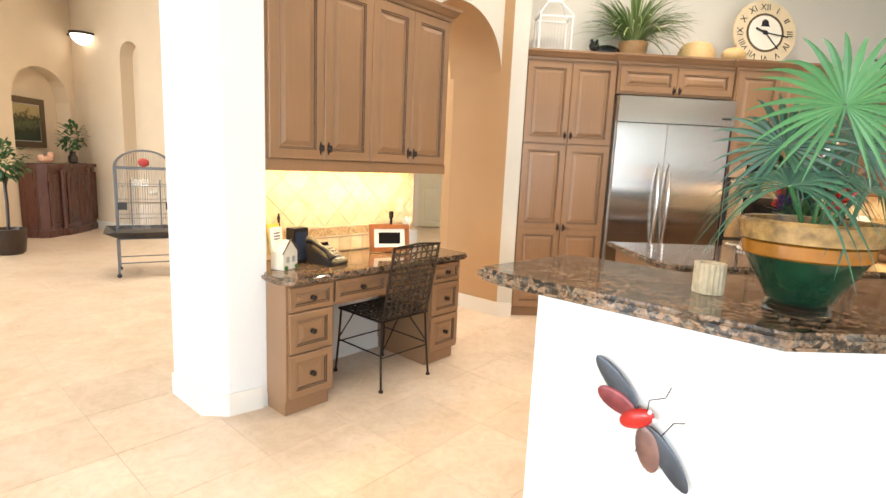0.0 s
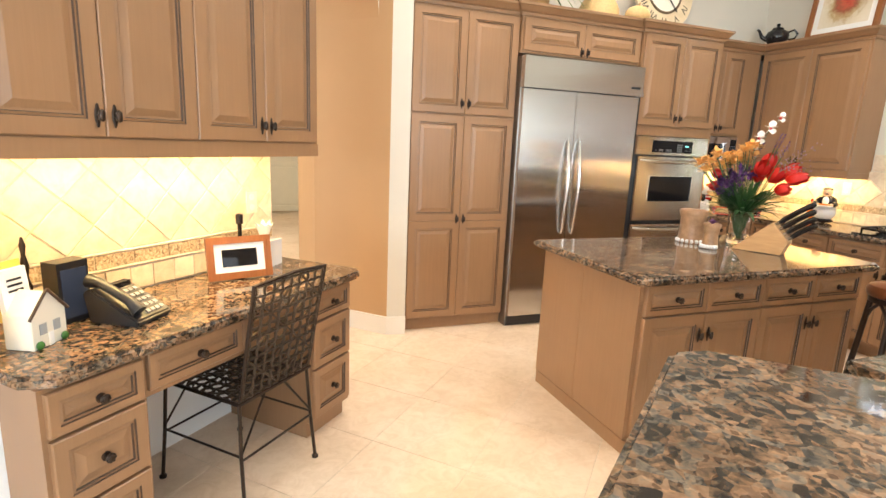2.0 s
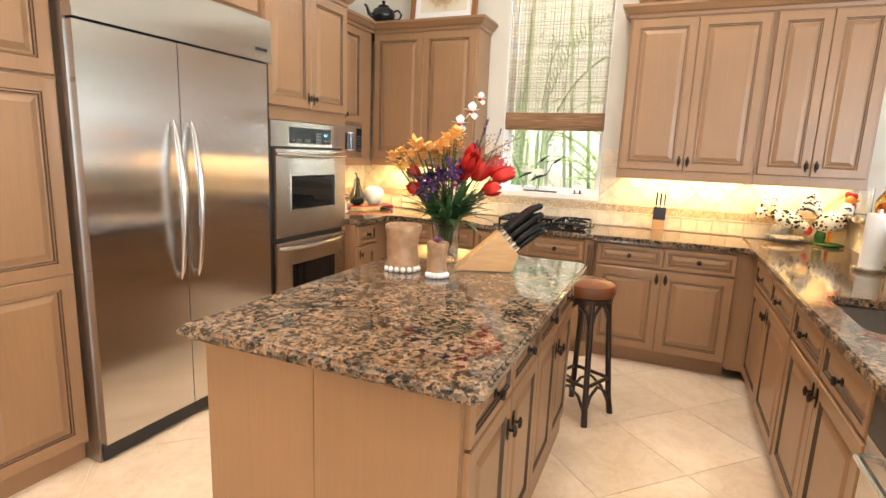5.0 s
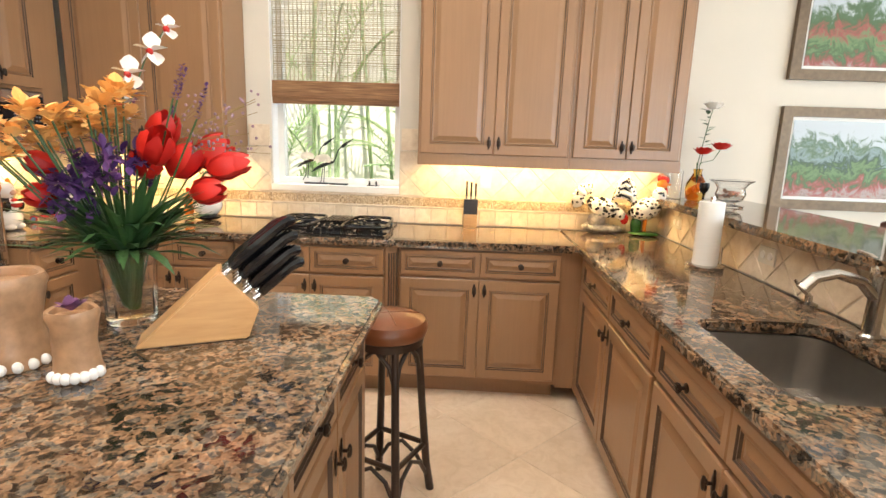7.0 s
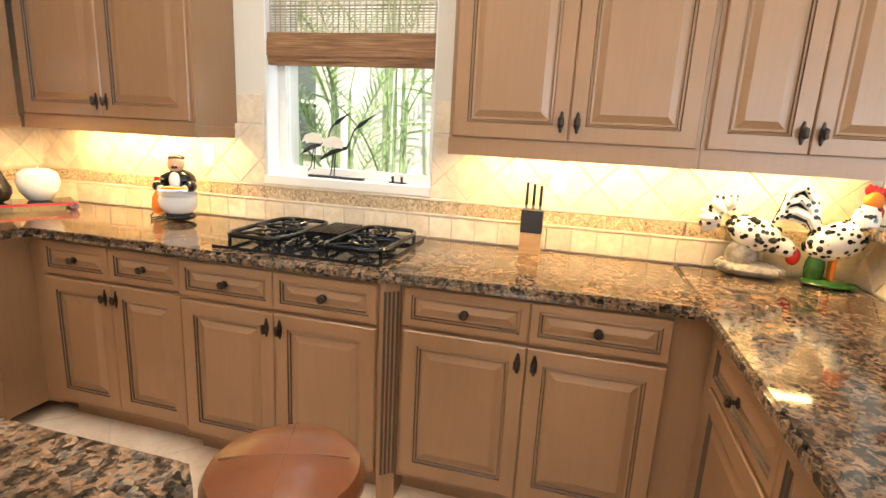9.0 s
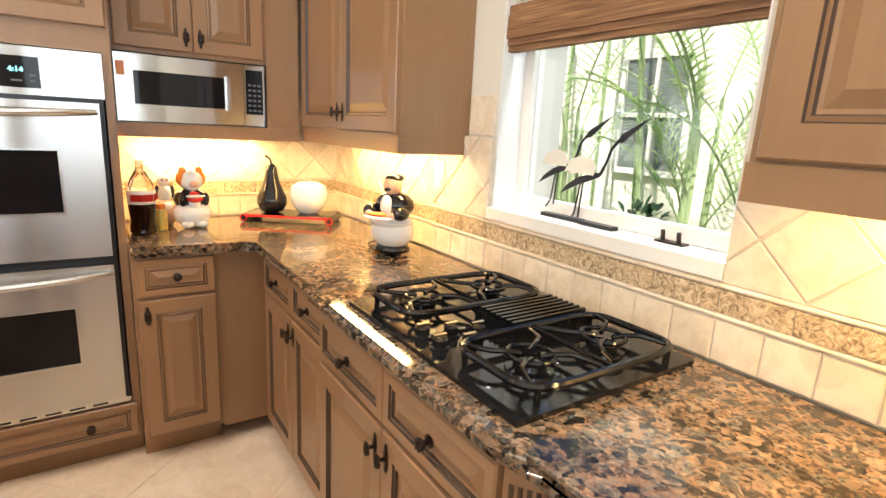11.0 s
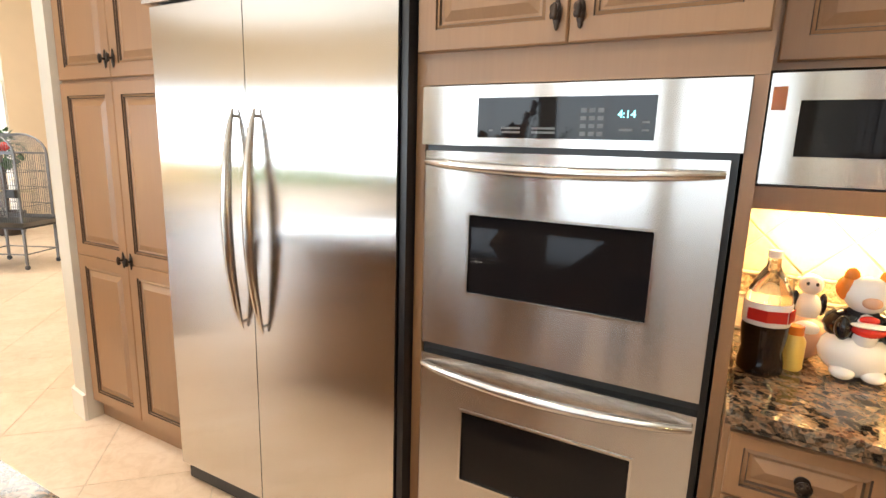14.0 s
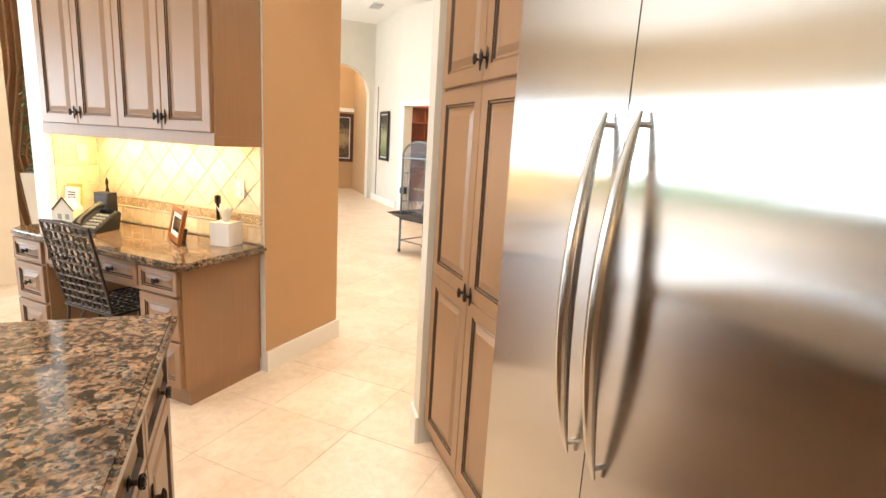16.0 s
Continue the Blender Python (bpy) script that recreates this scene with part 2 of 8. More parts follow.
WHITE = plain("white_wall_paint", (0.80, 0.79, 0.765), 0.6, 0, 0.03, 3, 0.1)
TAN = plain("tan_wall_paint", (0.50, 0.305, 0.150), 0.7, 0, 0.05, 3, 0.15)
PEACH = plain("peach_wall_paint", (0.74, 0.60, 0.43), 0.75, 0, 0.05, 3, 0.12)
TRIM = plain("white_trim_paint", (0.80, 0.76, 0.69), 0.4, 0, 0.03)
CEIL = plain("ceiling_paint", (0.82, 0.81, 0.78), 0.85, 0, 0.03, 3, 0.1)
STONE = material("tumbled_stone_tile", build_stone_tile, 0.5)
LISTELLO = material("carved_border_tile", build_listello, 0.5)
GLASS = glassy("clear_glass")
LEATHER = plain("brown_leather", (0.20, 0.065, 0.025), 0.28, 0, 0.35, 9, 0.25)
DARKWOOD = wood("dark_rattan", (0.012, 0.007, 0.005), (0.040, 0.018, 0.010), 0.35)
MAHOGANY = wood("mahogany", (0.040, 0.010, 0.006), (0.12, 0.032, 0.016), 0.28, coat=0.3)
MAPLE = wood("maple_block", (0.52, 0.29, 0.115), (0.66, 0.40, 0.18), 0.38, (3, 26, 26))
REDWOOD = wood("cherry_frame", (0.22, 0.070, 0.016), (0.36, 0.125, 0.032), 0.3)
BOOKWOOD = wood("red_bookcase_wood", (0.13, 0.026, 0.010), (0.27, 0.060, 0.022), 0.3)
GILT = plain("antique_gilt", (0.17, 0.115, 0.066), 0.42, 0.3, 0.4, 40, 0.5)
BLIND = material("woven_wood", build_wicker_blind, 0.65)
PLASTIC = plain("black_plastic", (0.016, 0.016, 0.018), 0.35, 0, 0.2)
PAPER = plain("white_paper", (0.82, 0.81, 0.78), 0.8, 0, 0.03)
CREAM = plain("cream_ceramic", (0.80, 0.74, 0.62), 0.18, 0, 0.06)
WHITECER = plain("white_ceramic", (0.82, 0.80, 0.77), 0.10, 0, 0.03)
BLACKCER = plain("black_ceramic", (0.012, 0.011, 0.012), 0.06, 0, 0.1)
RED = plain("red_glaze", (0.55, 0.025, 0.018), 0.22, 0, 0.2)
ORANGE = plain("orange_glaze", (0.75, 0.22, 0.03), 0.25, 0, 0.2)
SKIN = plain("peach_glaze", (0.72, 0.42, 0.28), 0.2, 0, 0.1)
TERRA = plain("ochre_terracotta", (0.52, 0.30, 0.12), 0.5, 0, 0.25, 20, 0.3)
LEAF = material("leaf_green", build_leaf((0.020, 0.060, 0.018), (0.065, 0.150, 0.045)), 0.45)
PALM = material("palm_green", build_leaf((0.040, 0.150, 0.048), (0.085, 0.250, 0.085)), 0.36)
PALMDARK = material("dark_palm_green", build_leaf((0.014, 0.062, 0.036), (0.040, 0.125, 0.066)), 0.36)
GARDEN = material("garden_green", build_leaf((0.22, 0.38, 0.11), (0.48, 0.62, 0.27), 0.5), 0.5)
CANE = material("bamboo_cane", build_leaf((0.27, 0.37, 0.17), (0.42, 0.50, 0.27)), 0.45)
STUCCO = plain("beige_stucco", (0.84, 0.78, 0.66), 0.9, 0, 0.1, 5, 0.5)
GRASS = plain("lawn", (0.15, 0.27, 0.05), 0.9, 0, 0.4, 14, 0.8)
CURTAIN = plain("brown_curtain", (0.36, 0.20, 0.10), 0.8, 0, 0.25, 30, 0.3)


# ---------------------------------------------------------------- mesh tools
def part(name, bm, mats, parent=None, label="", smooth=False, bevel=0.0):
    """Link a bmesh as one mesh object, under a thing or a part."""
    if bevel:
        sharp = [e for e in bm.edges if len(e.link_faces) == 2 and e.calc_face_angle(0) > 0.6]
        bmesh.ops.bevel(bm, geom=sharp, offset=bevel, segments=2, affect="EDGES", clamp_overlap=True)
    me = bpy.data.meshes.new(name)
    bm.normal_update()
    bm.to_mesh(me)
    bm.free()
    for m in (mats if isinstance(mats, (list, tuple)) else [mats]):
        me.materials.append(m)
    if smooth:
        me.polygons.foreach_set("use_smooth", [True] * len(me.polygons))
        me.set_sharp_from_angle(angle=radians(40))
    ob = new(name, me)
    if parent:
        ob.parent = parent
    if label:
        ob["label"] = label
    return ob


def thing(name, label, category, m=None, group="", kind=""):
    ob = new(name)
    ob.empty_display_size = 0.05
    if m is not None:
        ob.matrix_world = m
    return tagged(ob, label, category, group, kind)


def quad(bm, pts, mat=0):
    f = bm.faces.new([bm.verts.new(p) for p in pts])
    f.material_index = mat
    return f


def box(bm, x0, x1, y0, y1, z0, z1, mat=0, m=None):
    vs = [bm.verts.new(Vector((x, y, z)) if m is None else m @ Vector((x, y, z))) for x in (x0, x1) for y in (y0, y1) for z in (z0, z1)]
    for idx in ((0, 1, 3, 2), (4, 6, 7, 5), (0, 4, 5, 1), (2, 3, 7, 6), (0, 2, 6, 4), (1, 5, 7, 3)):
        bm.faces.new([vs[i] for i in idx]).material_index = mat
    return bm


def boxm(*args, **kw):
    return box(bmesh.new(), *args, **kw)


def prism(bm, pts, z0, z1, mat=0):
    """An upright prism over a plan polygon."""
    if sum(a[0] * c[1] - c[0] * a[1] for a, c in zip(pts, pts[1:] + pts[:1])) < 0:
        pts = pts[::-1]
    lo = [bm.verts.new((x, y, z0)) for x, y in pts]
    hi = [bm.verts.new((x, y, z1)) for x, y in pts]
    bm.faces.new(lo[::-1]).material_index = mat
    bm.faces.new(hi).material_index = mat
    for i in range(len(pts)):
        j = (i + 1) % len(pts)
        bm.faces.new((lo[i], lo[j], hi[j], hi[i])).material_index = mat
    return bm


def lathe(bm, profile, n=20, at=(0, 0, 0), mat=0, cap=True, m=None, sx=1.0, sy=1.0):
    """Turn a profile of (radius, height) round the upright axis."""
    m = m or Matrix()
    rings = []
    for r, z in profile:
        rings.append([bm.verts.new(m @ Vector((at[0] + sx * r * math.cos(2 * math.pi * i / n), at[1] + sy * r * math.sin(2 * math.pi * i / n), at[2] + z))) for i in range(n)])
    for a, c in zip(rings, rings[1:]):
        for i in range(n):
            j = (i + 1) % n
            bm.faces.new((a[i], a[j], c[j], c[i])).material_index = mat
    if cap:
        bm.faces.new(rings[0][::-1]).material_index = mat
        bm.faces.new(rings[-1]).material_index = mat
    return bm


def ball(bm, c, rx, ry, rz, mat=0, n=12, m=None):
    prof = [(max(0.02, math.sin(math.pi * k / 8)), -math.cos(math.pi * k / 8)) for k in range(9)]
    t = Matrix.Translation(c) @ (m or Matrix()) @ Matrix.Diagonal((rx, ry, rz, 1))
    return lathe(bm, prof, n, mat=mat, m=t)


def tube(bm, pts, r, n=8, mat=0, ends=True):
    """A round bar along points; r is one radius or one for each point."""
    pts = [Vector(p) for p in pts]
    rs = r if isinstance(r, (list, tuple)) else [r] * len(pts)
    rings, side = [], None
    for i, p in enumerate(pts):
        d = (pts[min(i + 1, len(pts) - 1)] - pts[max(i - 1, 0)]).normalized()
        if side is None:
            side = d.orthogonal().normalized()
        side = (side - d * side.dot(d)).normalized()
        up = d.cross(side)
        rings.append([bm.verts.new(p + rs[i] * (side * math.cos(2 * math.pi * k / n) + up * math.sin(2 * math.pi * k / n))) for k in range(n)])
    for a, c in zip(rings, rings[1:]):
        for k in range(n):
            j = (k + 1) % n
            bm.faces.new((a[k], a[j], c[j], c[k])).material_index = mat
    if ends:
        bm.faces.new(rings[0][::-1]).material_index = mat
        bm.faces.new(rings[-1]).material_index = mat
    return bm


def arc(c, r, a0, a1, n, plane="xz"):
    out = []
    for i in range(n + 1):
        a = radians(a0 + (a1 - a0) * i / n)
        u, w = r * math.cos(a), r * math.sin(a)
        out.append((c[0] + u, c[1], c[2] + w) if plane == "xz" else (c[0] + u, c[1] + w, c[2]))
    return out


def panel(bm, x0, x1, z0, z1, y, stile=0.055, t=0.02, raised=True, m=None):
    """A raised panel with glazed grooves, facing -y, its back at y."""
    steps = [(0.0, 0.0, 0), (0.0, -t + 0.004, 0), (0.004, -t, 0), (stile, -t, 1), (stile + 0.0025, -t + 0.006, 0), (stile + 0.010, -t + 0.003, 1), (stile + 0.013, -t + 0.010, 0)]
    if raised:
        steps += [(stile + 0.020, -t + 0.011, 0), (stile + 0.045, -t + 0.002, 0)]
    rings = []
    for inset, dy, _ in steps:
        q = [(x0 + inset, z0 + inset), (x1 - inset, z0 + inset), (x1 - inset, z1 - inset), (x0 + inset, z1 - inset)]
        rings.append([bm.verts.new((m @ Vector((a, y + dy, c))) if m else (a, y + dy, c)) for a, c in q])
    for (a, c, s) in zip(rings, rings[1:], steps):
        for i in range(4):
            j = (i + 1) % 4
            bm.faces.new((a[i], a[j], c[j], c[i])).material_index = s[2]
    bm.faces.new(rings[-1]).material_index = 0
    bm.faces.new(rings[0][::-1]).material_index = 0
    return bm


def ring_frame(x0, x1, z0, z1, gx0, gx1, gz0, gz1, y0, y1):
    """One flat frame round an opening, between the planes y0 and y1."""
    bm = bmesh.new()
    loops = []
    for y in (y0, y1):
        for q in (((x0, z0), (x1, z0), (x1, z1), (x0, z1)), ((gx0, gz0), (gx1, gz0), (gx1, gz1), (gx0, gz1))):
            loops.append([bm.verts.new((a, y, c)) for a, c in q])
    fo, fi, bo, bi = loops
    for i in range(4):
        j = (i + 1) % 4
        for q in ((fo[i], fo[j], fi[j], fi[i]), (bo[j], bo[i], bi[i], bi[j]), (fo[j], fo[i], bo[i], bo[j]), (fi[i], fi[j], bi[j], bi[i])):
            bm.faces.new(q)
    return bm


def round_rect(x0, x1, y0, y1, r, n=6):
    out = []
    for cx, cy, a0 in ((x1 - r, y1 - r, 0), (x0 + r, y1 - r, 90), (x0 + r, y0 + r, 180), (x1 - r, y0 + r, 270)):
        for k in range(n + 1):
            a = radians(a0 + 90 * k / n)
            out.append((cx + r * math.cos(a), cy + r * math.sin(a)))
    return out


# ---------------------------------------------------------------- plan
EAST, NORTH, SOUTH, TOP = 4.88, 5.80, -3.40, 4.00      # wall faces and ceiling height
COUNTER, SLAB = 0.915, 0.040
UPPER_Z, CROWN_Z = 1.36, 2.42                          # underside and top of the wall cabinets
LX, LY, R2 = 0.03, 4.64, math.sqrt(0.5)                # end of the slanting desk wall


def sn(s, n):
    """Plan place of the point s along the desk wall and n in front of it."""
    return (LX + R2 * s + R2 * n, LY + R2 * s - R2 * n)


DESK = pose(LX, LY, 0, 0, 0, 45)                       # desk frame: x along the wall, -y to the front


def structure(name, bm, mats, label, category, smooth=False, bevel=0.0):
    return tagged(part(name, bm, mats, None, "", smooth, bevel), label, category, kind="structure")


# ---------------------------------------------------------------- structure
structure("floor", boxm(-14, EAST + 0.3, SOUTH - 0.2, 12.5, -0.20, -0.0025), GROUT, "pale sandy grout bed under the stone floor", "floor")
structure("ceiling", boxm(-14, EAST + 0.3, SOUTH - 0.2, 12.5, TOP, TOP + 0.15), CEIL, "flat white painted ceiling", "ceiling")
for _x, _y in ((1.2, 4.9), (2.6, 4.9), (3.7, 3.6), (2.3, 2.9), (0.4, 3.3), (-8.6, 6.3)):
    dl = thing("ceiling_light", "round white recessed ceiling light", "ceiling light", pose(_x, _y, TOP), "recessed ceiling lights")
    part("trim_ring", lathe(bmesh.new(), [(0.115, 0.0), (0.115, -0.012), (0.085, -0.006), (0.085, 0.0)], 24), TRIM, dl, smooth=True)

WY0, WY1, WZ0, WZ1 = 3.58, 4.41, 1.125, 3.05            # kitchen window opening
bm = bmesh.new()
T = EAST + 0.30
for y0, y1, z0, z1 in ((SOUTH, WY0, 0, TOP), (WY1, NORTH + 0.3, 0, TOP), (WY0, WY1, 0, WZ0), (WY0, WY1, WZ1, TOP)):
    box(bm, EAST, T, y0, y1, z0, z1)
structure("wall_east", bm, WALL, "cream painted wall with a tall window", "wall")
structure("wall_north", boxm(1.021, EAST, NORTH, NORTH + 0.3, 0, TOP), WALL, "cream painted wall behind the tall cabinets", "wall")
bm = bmesh.new()
SX = [-2.0, -1.7, 0.5, 0.75, 2.65, 2.9, 4.6, EAST]
for i in range(0, 8, 2):
    box(bm, SX[i], SX[i + 1], SOUTH - 0.2, SOUTH, 0, TOP)
for i in (1, 3, 5):
    box(bm, SX[i], SX[i + 1], SOUTH - 0.2, SOUTH, 2.65, TOP)
structure("wall_south", bm, WALL, "cream wall with three wide glass doors", "wall")
for i, a in enumerate((1, 3, 5)):
    w = thing("window_%d" % (i + 2), "wide white-framed glass door to the garden", "window", pose(0, SOUTH - 0.1, 0), kind="structure")
    x0, x1 = SX[a], SX[a + 1]
    xm = (x0 + x1) / 2
    for b0, b1, c0, c1 in ((x0, x0 + 0.06, 0, 2.65), (x1 - 0.06, x1, 0, 2.65), (xm - 0.05, xm + 0.05, 0.06, 2.59), (x0 + 0.06, x1 - 0.06, 0, 0.06), (x0 + 0.06, x1 - 0.06, 2.59, 2.65)):
        part("window_frame", boxm(b0, b1, -0.04, 0.04, c0, c1), TRIM, w)

DESKWALL = [sn(-1.465, 0), sn(-1.465, 0.33), sn(-1.68, 0.295), sn(-1.78, 0.185), sn(-1.78, -0.20), sn(-1.45, -0.72), sn(0, -0.72), sn(0, 0)]
bm = prism(bmesh.new(), DESKWALL, 0, TOP)
for f in bm.faces:
    c = f.calc_center_median()
    if (c - Vector((*sn(0, -0.36), c.z))).length < 0.05:
        f.material_index = 1
structure("wall_desk", bm, [WHITE, TAN], "slanting white wall with a projecting nib", "wall")
PILLAR = [(1.02, 5.31), (0.88, 5.33), (0.40, 5.81), (0.40, 7.3), (1.02, 7.3)]
bm = prism(bmesh.new(), PILLAR, 0, TOP)
for f in bm.faces:
    if abs(f.normal.z) < 0.1 and f.calc_center_median().x < 0.8:
        f.material_index = 1
structure("wall_arch", bm, [WALL, TAN], "cream pillar beside a tan archway", "wall")
# header over the passage with its round arch
bm = bmesh.new()
AW, SPRING = 1.09, 2.28
pts = [(0.0, TOP), (0.0, SPRING)] + [(AW / 2 - AW / 2 * math.cos(math.pi * k / 24), SPRING + 0.50 * math.sin(math.pi * k / 24)) for k in range(1, 24)] + [(AW, SPRING), (AW, TOP)]
rows2 = []
for n_ in (0.0, -0.62):
    rows2.append([bm.verts.new((*sn(s, n_), z)) for s, z in pts])
for k in range(1, len(pts) - 2):
    f = bm.faces.new((rows2[0][k], rows2[0][k + 1], rows2[1][k + 1], rows2[1][k]))
    f.material_index = 1
for r, rev in ((rows2[0], False), (rows2[1], True)):
    for k in range(1, len(pts) - 2):
        a, c = r[k], r[k + 1]
        ta, tc = bm.verts.new((a.co.x, a.co.y, TOP)), bm.verts.new((c.co.x, c.co.y, TOP))
        bm.faces.new((a, c, tc, ta) if rev else (a, ta, tc, c))
bmesh.ops.remove_doubles(bm, verts=bm.verts, dist=1e-5)
structure("wall_arch_header", bm, [WALL, TAN], "round plaster arch over the passage", "wall", smooth=True)

# breakfast bar: white half wall
HALF = [(0.43, 1.98), (0.81, 1.60), (EAST, 1.60), (EAST, 1.89), (0.885, 1.89), (0.635, 2.145)]
structure("wall_bar", prism(bmesh.new(), HALF, 0, 1.11), WHITE, "white painted half wall under the breakfast bar", "wall")

# foyer and living room shell
def wall_between(name, a, c, mats, label, thick=0.25, z0=0.0, z1=TOP, category="wall"):
    a, c = Vector(a), Vector(c)
    d = (c - a).normalized()
    n = Vector((-d.y, d.x)) * thick
    return structure(name, prism(bmesh.new(), [tuple(a), tuple(c), tuple(c + n), tuple(a + n)], z0, z1), mats, label, category)


def arched_wall(name, a, c, openings, mats, label, thick=0.25, top=TOP):
    """A wall from a to c, thick to its left, with openings (start, width, spring, rise)."""
    a, c = Vector(a), Vector(c)
    d = (c - a).normalized()
    n = Vector((-d.y, d.x)) * thick
    L = (c - a).length
    bm = bmesh.new()

    def seg(s0, s1, z0, z1, z0b=None):
        z0b = z0 if z0b is None else z0b
        p = [a + d * s0, a + d * s1]
        vs = []
        for q, z in ((p[0], z0), (p[1], z0b), (p[1], z1), (p[0], z1)):
            vs.append((bm.verts.new((*q, z)), bm.verts.new((*(q + n), z))))
        bm.faces.new([v[0] for v in vs])
        bm.faces.new([v[1] for v in vs][::-1])
        for i in range(4):
            j = (i + 1) % 4
            bm.faces.new((vs[j][0], vs[i][0], vs[i][1], vs[j][1]))
    s = 0.0
    for s0, w, spring, rise in openings:
        seg(s, s0, 0, top)
        N = 16 if rise else 1
        for k in range(N):
            u0, u1 = k / N, (k + 1) / N
            z = [spring + rise * math.sqrt(max(0, 1 - (2 * u - 1) ** 2)) for u in (u0, u1)]
            seg(s0 + w * u0, s0 + w * u1, z[0], top, z[1])
        s = s0 + w
    seg(s, L, 0, top)
    return structure(name, bm, mats, label, "wall")


arched_wall("wall_console", (-6.10, 10.60), (-6.10, 8.05), [(0.30, 1.36, 2.20, 0.50)], PEACH, "peach foyer wall with an arched recess", -0.25)
wall_between("wall_console_back", (-6.34, 10.60), (-6.34, 8.05), PEACH, "peach back of the arched recess", -0.1)
arched_wall("wall_study", (-6.10, 8.05), (-7.45, 7.50), [(0.12, 1.15, 2.12, 0.0)], WALL, "cream wall with a cased doorway", -0.2)
wall_between("wall_picture", (-7.45, 7.50), (-9.30, 7.40), WALL, "cream foyer wall with a framed picture", -0.2)
arched_wall("wall_hall", (-9.30, 7.40), (-9.30, 4.0), [(0.12, 1.30, 2.45, 0.62)], WALL, "cream wall with an arched hall opening", -0.3)
wall_between("wall_hall_back", (-11.6, 8.5), (-11.6, 4.0), TAN, "tan wall at the end of the hall", -0.2)
wall_between("wall_hall_side", (-9.6, 7.35), (-11.6, 7.35), TAN, "tan side wall of the hall", -0.2)
arched_wall("wall_foyer", (-1.30, 8.30), (-5.75, 10.25), [(3.62, 0.42, 3.00, 0.22)], PEACH, "pale foyer wall with a narrow arched niche", -0.25)
wall_between("wall_foyer_back", (-1.2, 8.52), (-5.65, 10.47), PEACH, "back of the arched niche", -0.1)
wall_between("wall_foyer_end", (-5.75, 10.25), (-6.35, 10.60), PEACH, "peach foyer corner", -0.1)
wall_between("wall_corridor_west", (-1.30, 8.30), (-1.30, 12.2), WALL, "cream corridor wall", 0.2)
wall_between("wall_corridor_end", (-1.30, 12.2), (1.30, 12.2), PEACH, "peach wall at the corridor's end", 0.2)
arched_wall("wall_living_west", (-9.30, 4.0), (-9.30, SOUTH), [(0.5, 6.2, 2.70, 0.0)], PEACH, "peach living room wall with wide windows", -0.2)
arched_wall("wall_living_south", (-9.30, SOUTH), (-2.0, SOUTH), [(0.6, 6.2, 2.70, 0.0)], PEACH, "peach living room wall with wide windows", -0.2)
wall_between("wall_living_nib", (-2.36, 2.66), (-3.6, 1.3), PEACH, "peach wall end beside the curtain", 0.3)
wall_between("wall_corridor_east", (1.02, 7.3), (1.30, 12.2), WALL, "cream corridor wall", -0.2)

bm = bmesh.new()
NIB_IN, NIB_OUT = [(-1.50, 0.325), (-1.68, 0.295), (-1.78, 0.185), (-1.78, -0.20)], [(-1.50, 0.341), (-1.688, 0.310), (-1.795, 0.191), (-1.795, -0.20)]
for k in range(3):
    prism(bm, [sn(*NIB_IN[k]), sn(*NIB_IN[k + 1]), sn(*NIB_OUT[k + 1]), sn(*NIB_OUT[k])], 0, 0.13)
bmesh.ops.remove_doubles(bm, verts=bm.verts, dist=1e-5)
structure("baseboard", bm, TRIM, "white painted baseboard round the wall end", "baseboard")
structure("baseboard", prism(bmesh.new(), [sn(0.015, 0.0), sn(0.015, -0.735), sn(0, -0.735), sn(0, 0.0)], 0, 0.13), TRIM, "cream baseboard along the passage", "baseboard", bevel=0.004)
structure("baseboard", prism(bmesh.new(), [(1.02, 5.295), (0.872, 5.315), (0.385, 5.802), (0.40, 5.81), (0.88, 5.33), (1.02, 5.31)], 0, 0.14), TRIM, "cream baseboard round the arch pillar", "baseboard", bevel=0.004)
structure("baseboard", boxm(0.385, 0.40, 5.81, 7.3, 0, 0.13), TRIM, "cream baseboard in the corridor", "baseboard")
structure("baseboard", boxm(-2.37, -2.34, 2.62, 2.68, 0, 0.13), TRIM, "cream baseboard on the wall end", "baseboard")
for nm, a, c in (("b", (-6.085, 8.05), (-6.085, 10.15)), ("c", (-7.45, 7.49), (-9.3, 7.39)), ("d", (-2.35, 2.665), (-3.6, 1.30)), ("e", (-1.30, 8.285), (-5.75, 10.235))):
    wall_between("baseboard", a, c, TRIM, "cream painted baseboard", 0.015, 0, 0.14, "baseboard")


# ---------------------------------------------------------------- cabinets
def pull(parent, x, z, y):
    """An ornate cast leaf pull, upright, on a door."""
    bm = bmesh.new()
    ball(bm, (x, y - 0.003, z), 0.011, 0.004, 0.030, n=10)
    for dz in (-0.026, 0.026):
        ball(bm, (x, y - 0.003, z + dz), 0.006, 0.003, 0.012, n=8)
    tube(bm, [(x, y, z), (x, y - 0.022, z)], 0.005, 6)
    ball(bm, (x, y - 0.026, z), 0.009, 0.007, 0.020, n=10)
    for s in (-1, 1):
        ball(bm, (x + s * 0.007, y - 0.024, z + 0.008), 0.005, 0.004, 0.009, n=6)
        ball(bm, (x + s * 0.007, y - 0.024, z - 0.008), 0.005, 0.004, 0.009, n=6)
    return part("handle", bm, IRON, parent, "dark bronze leaf pull", smooth=True)


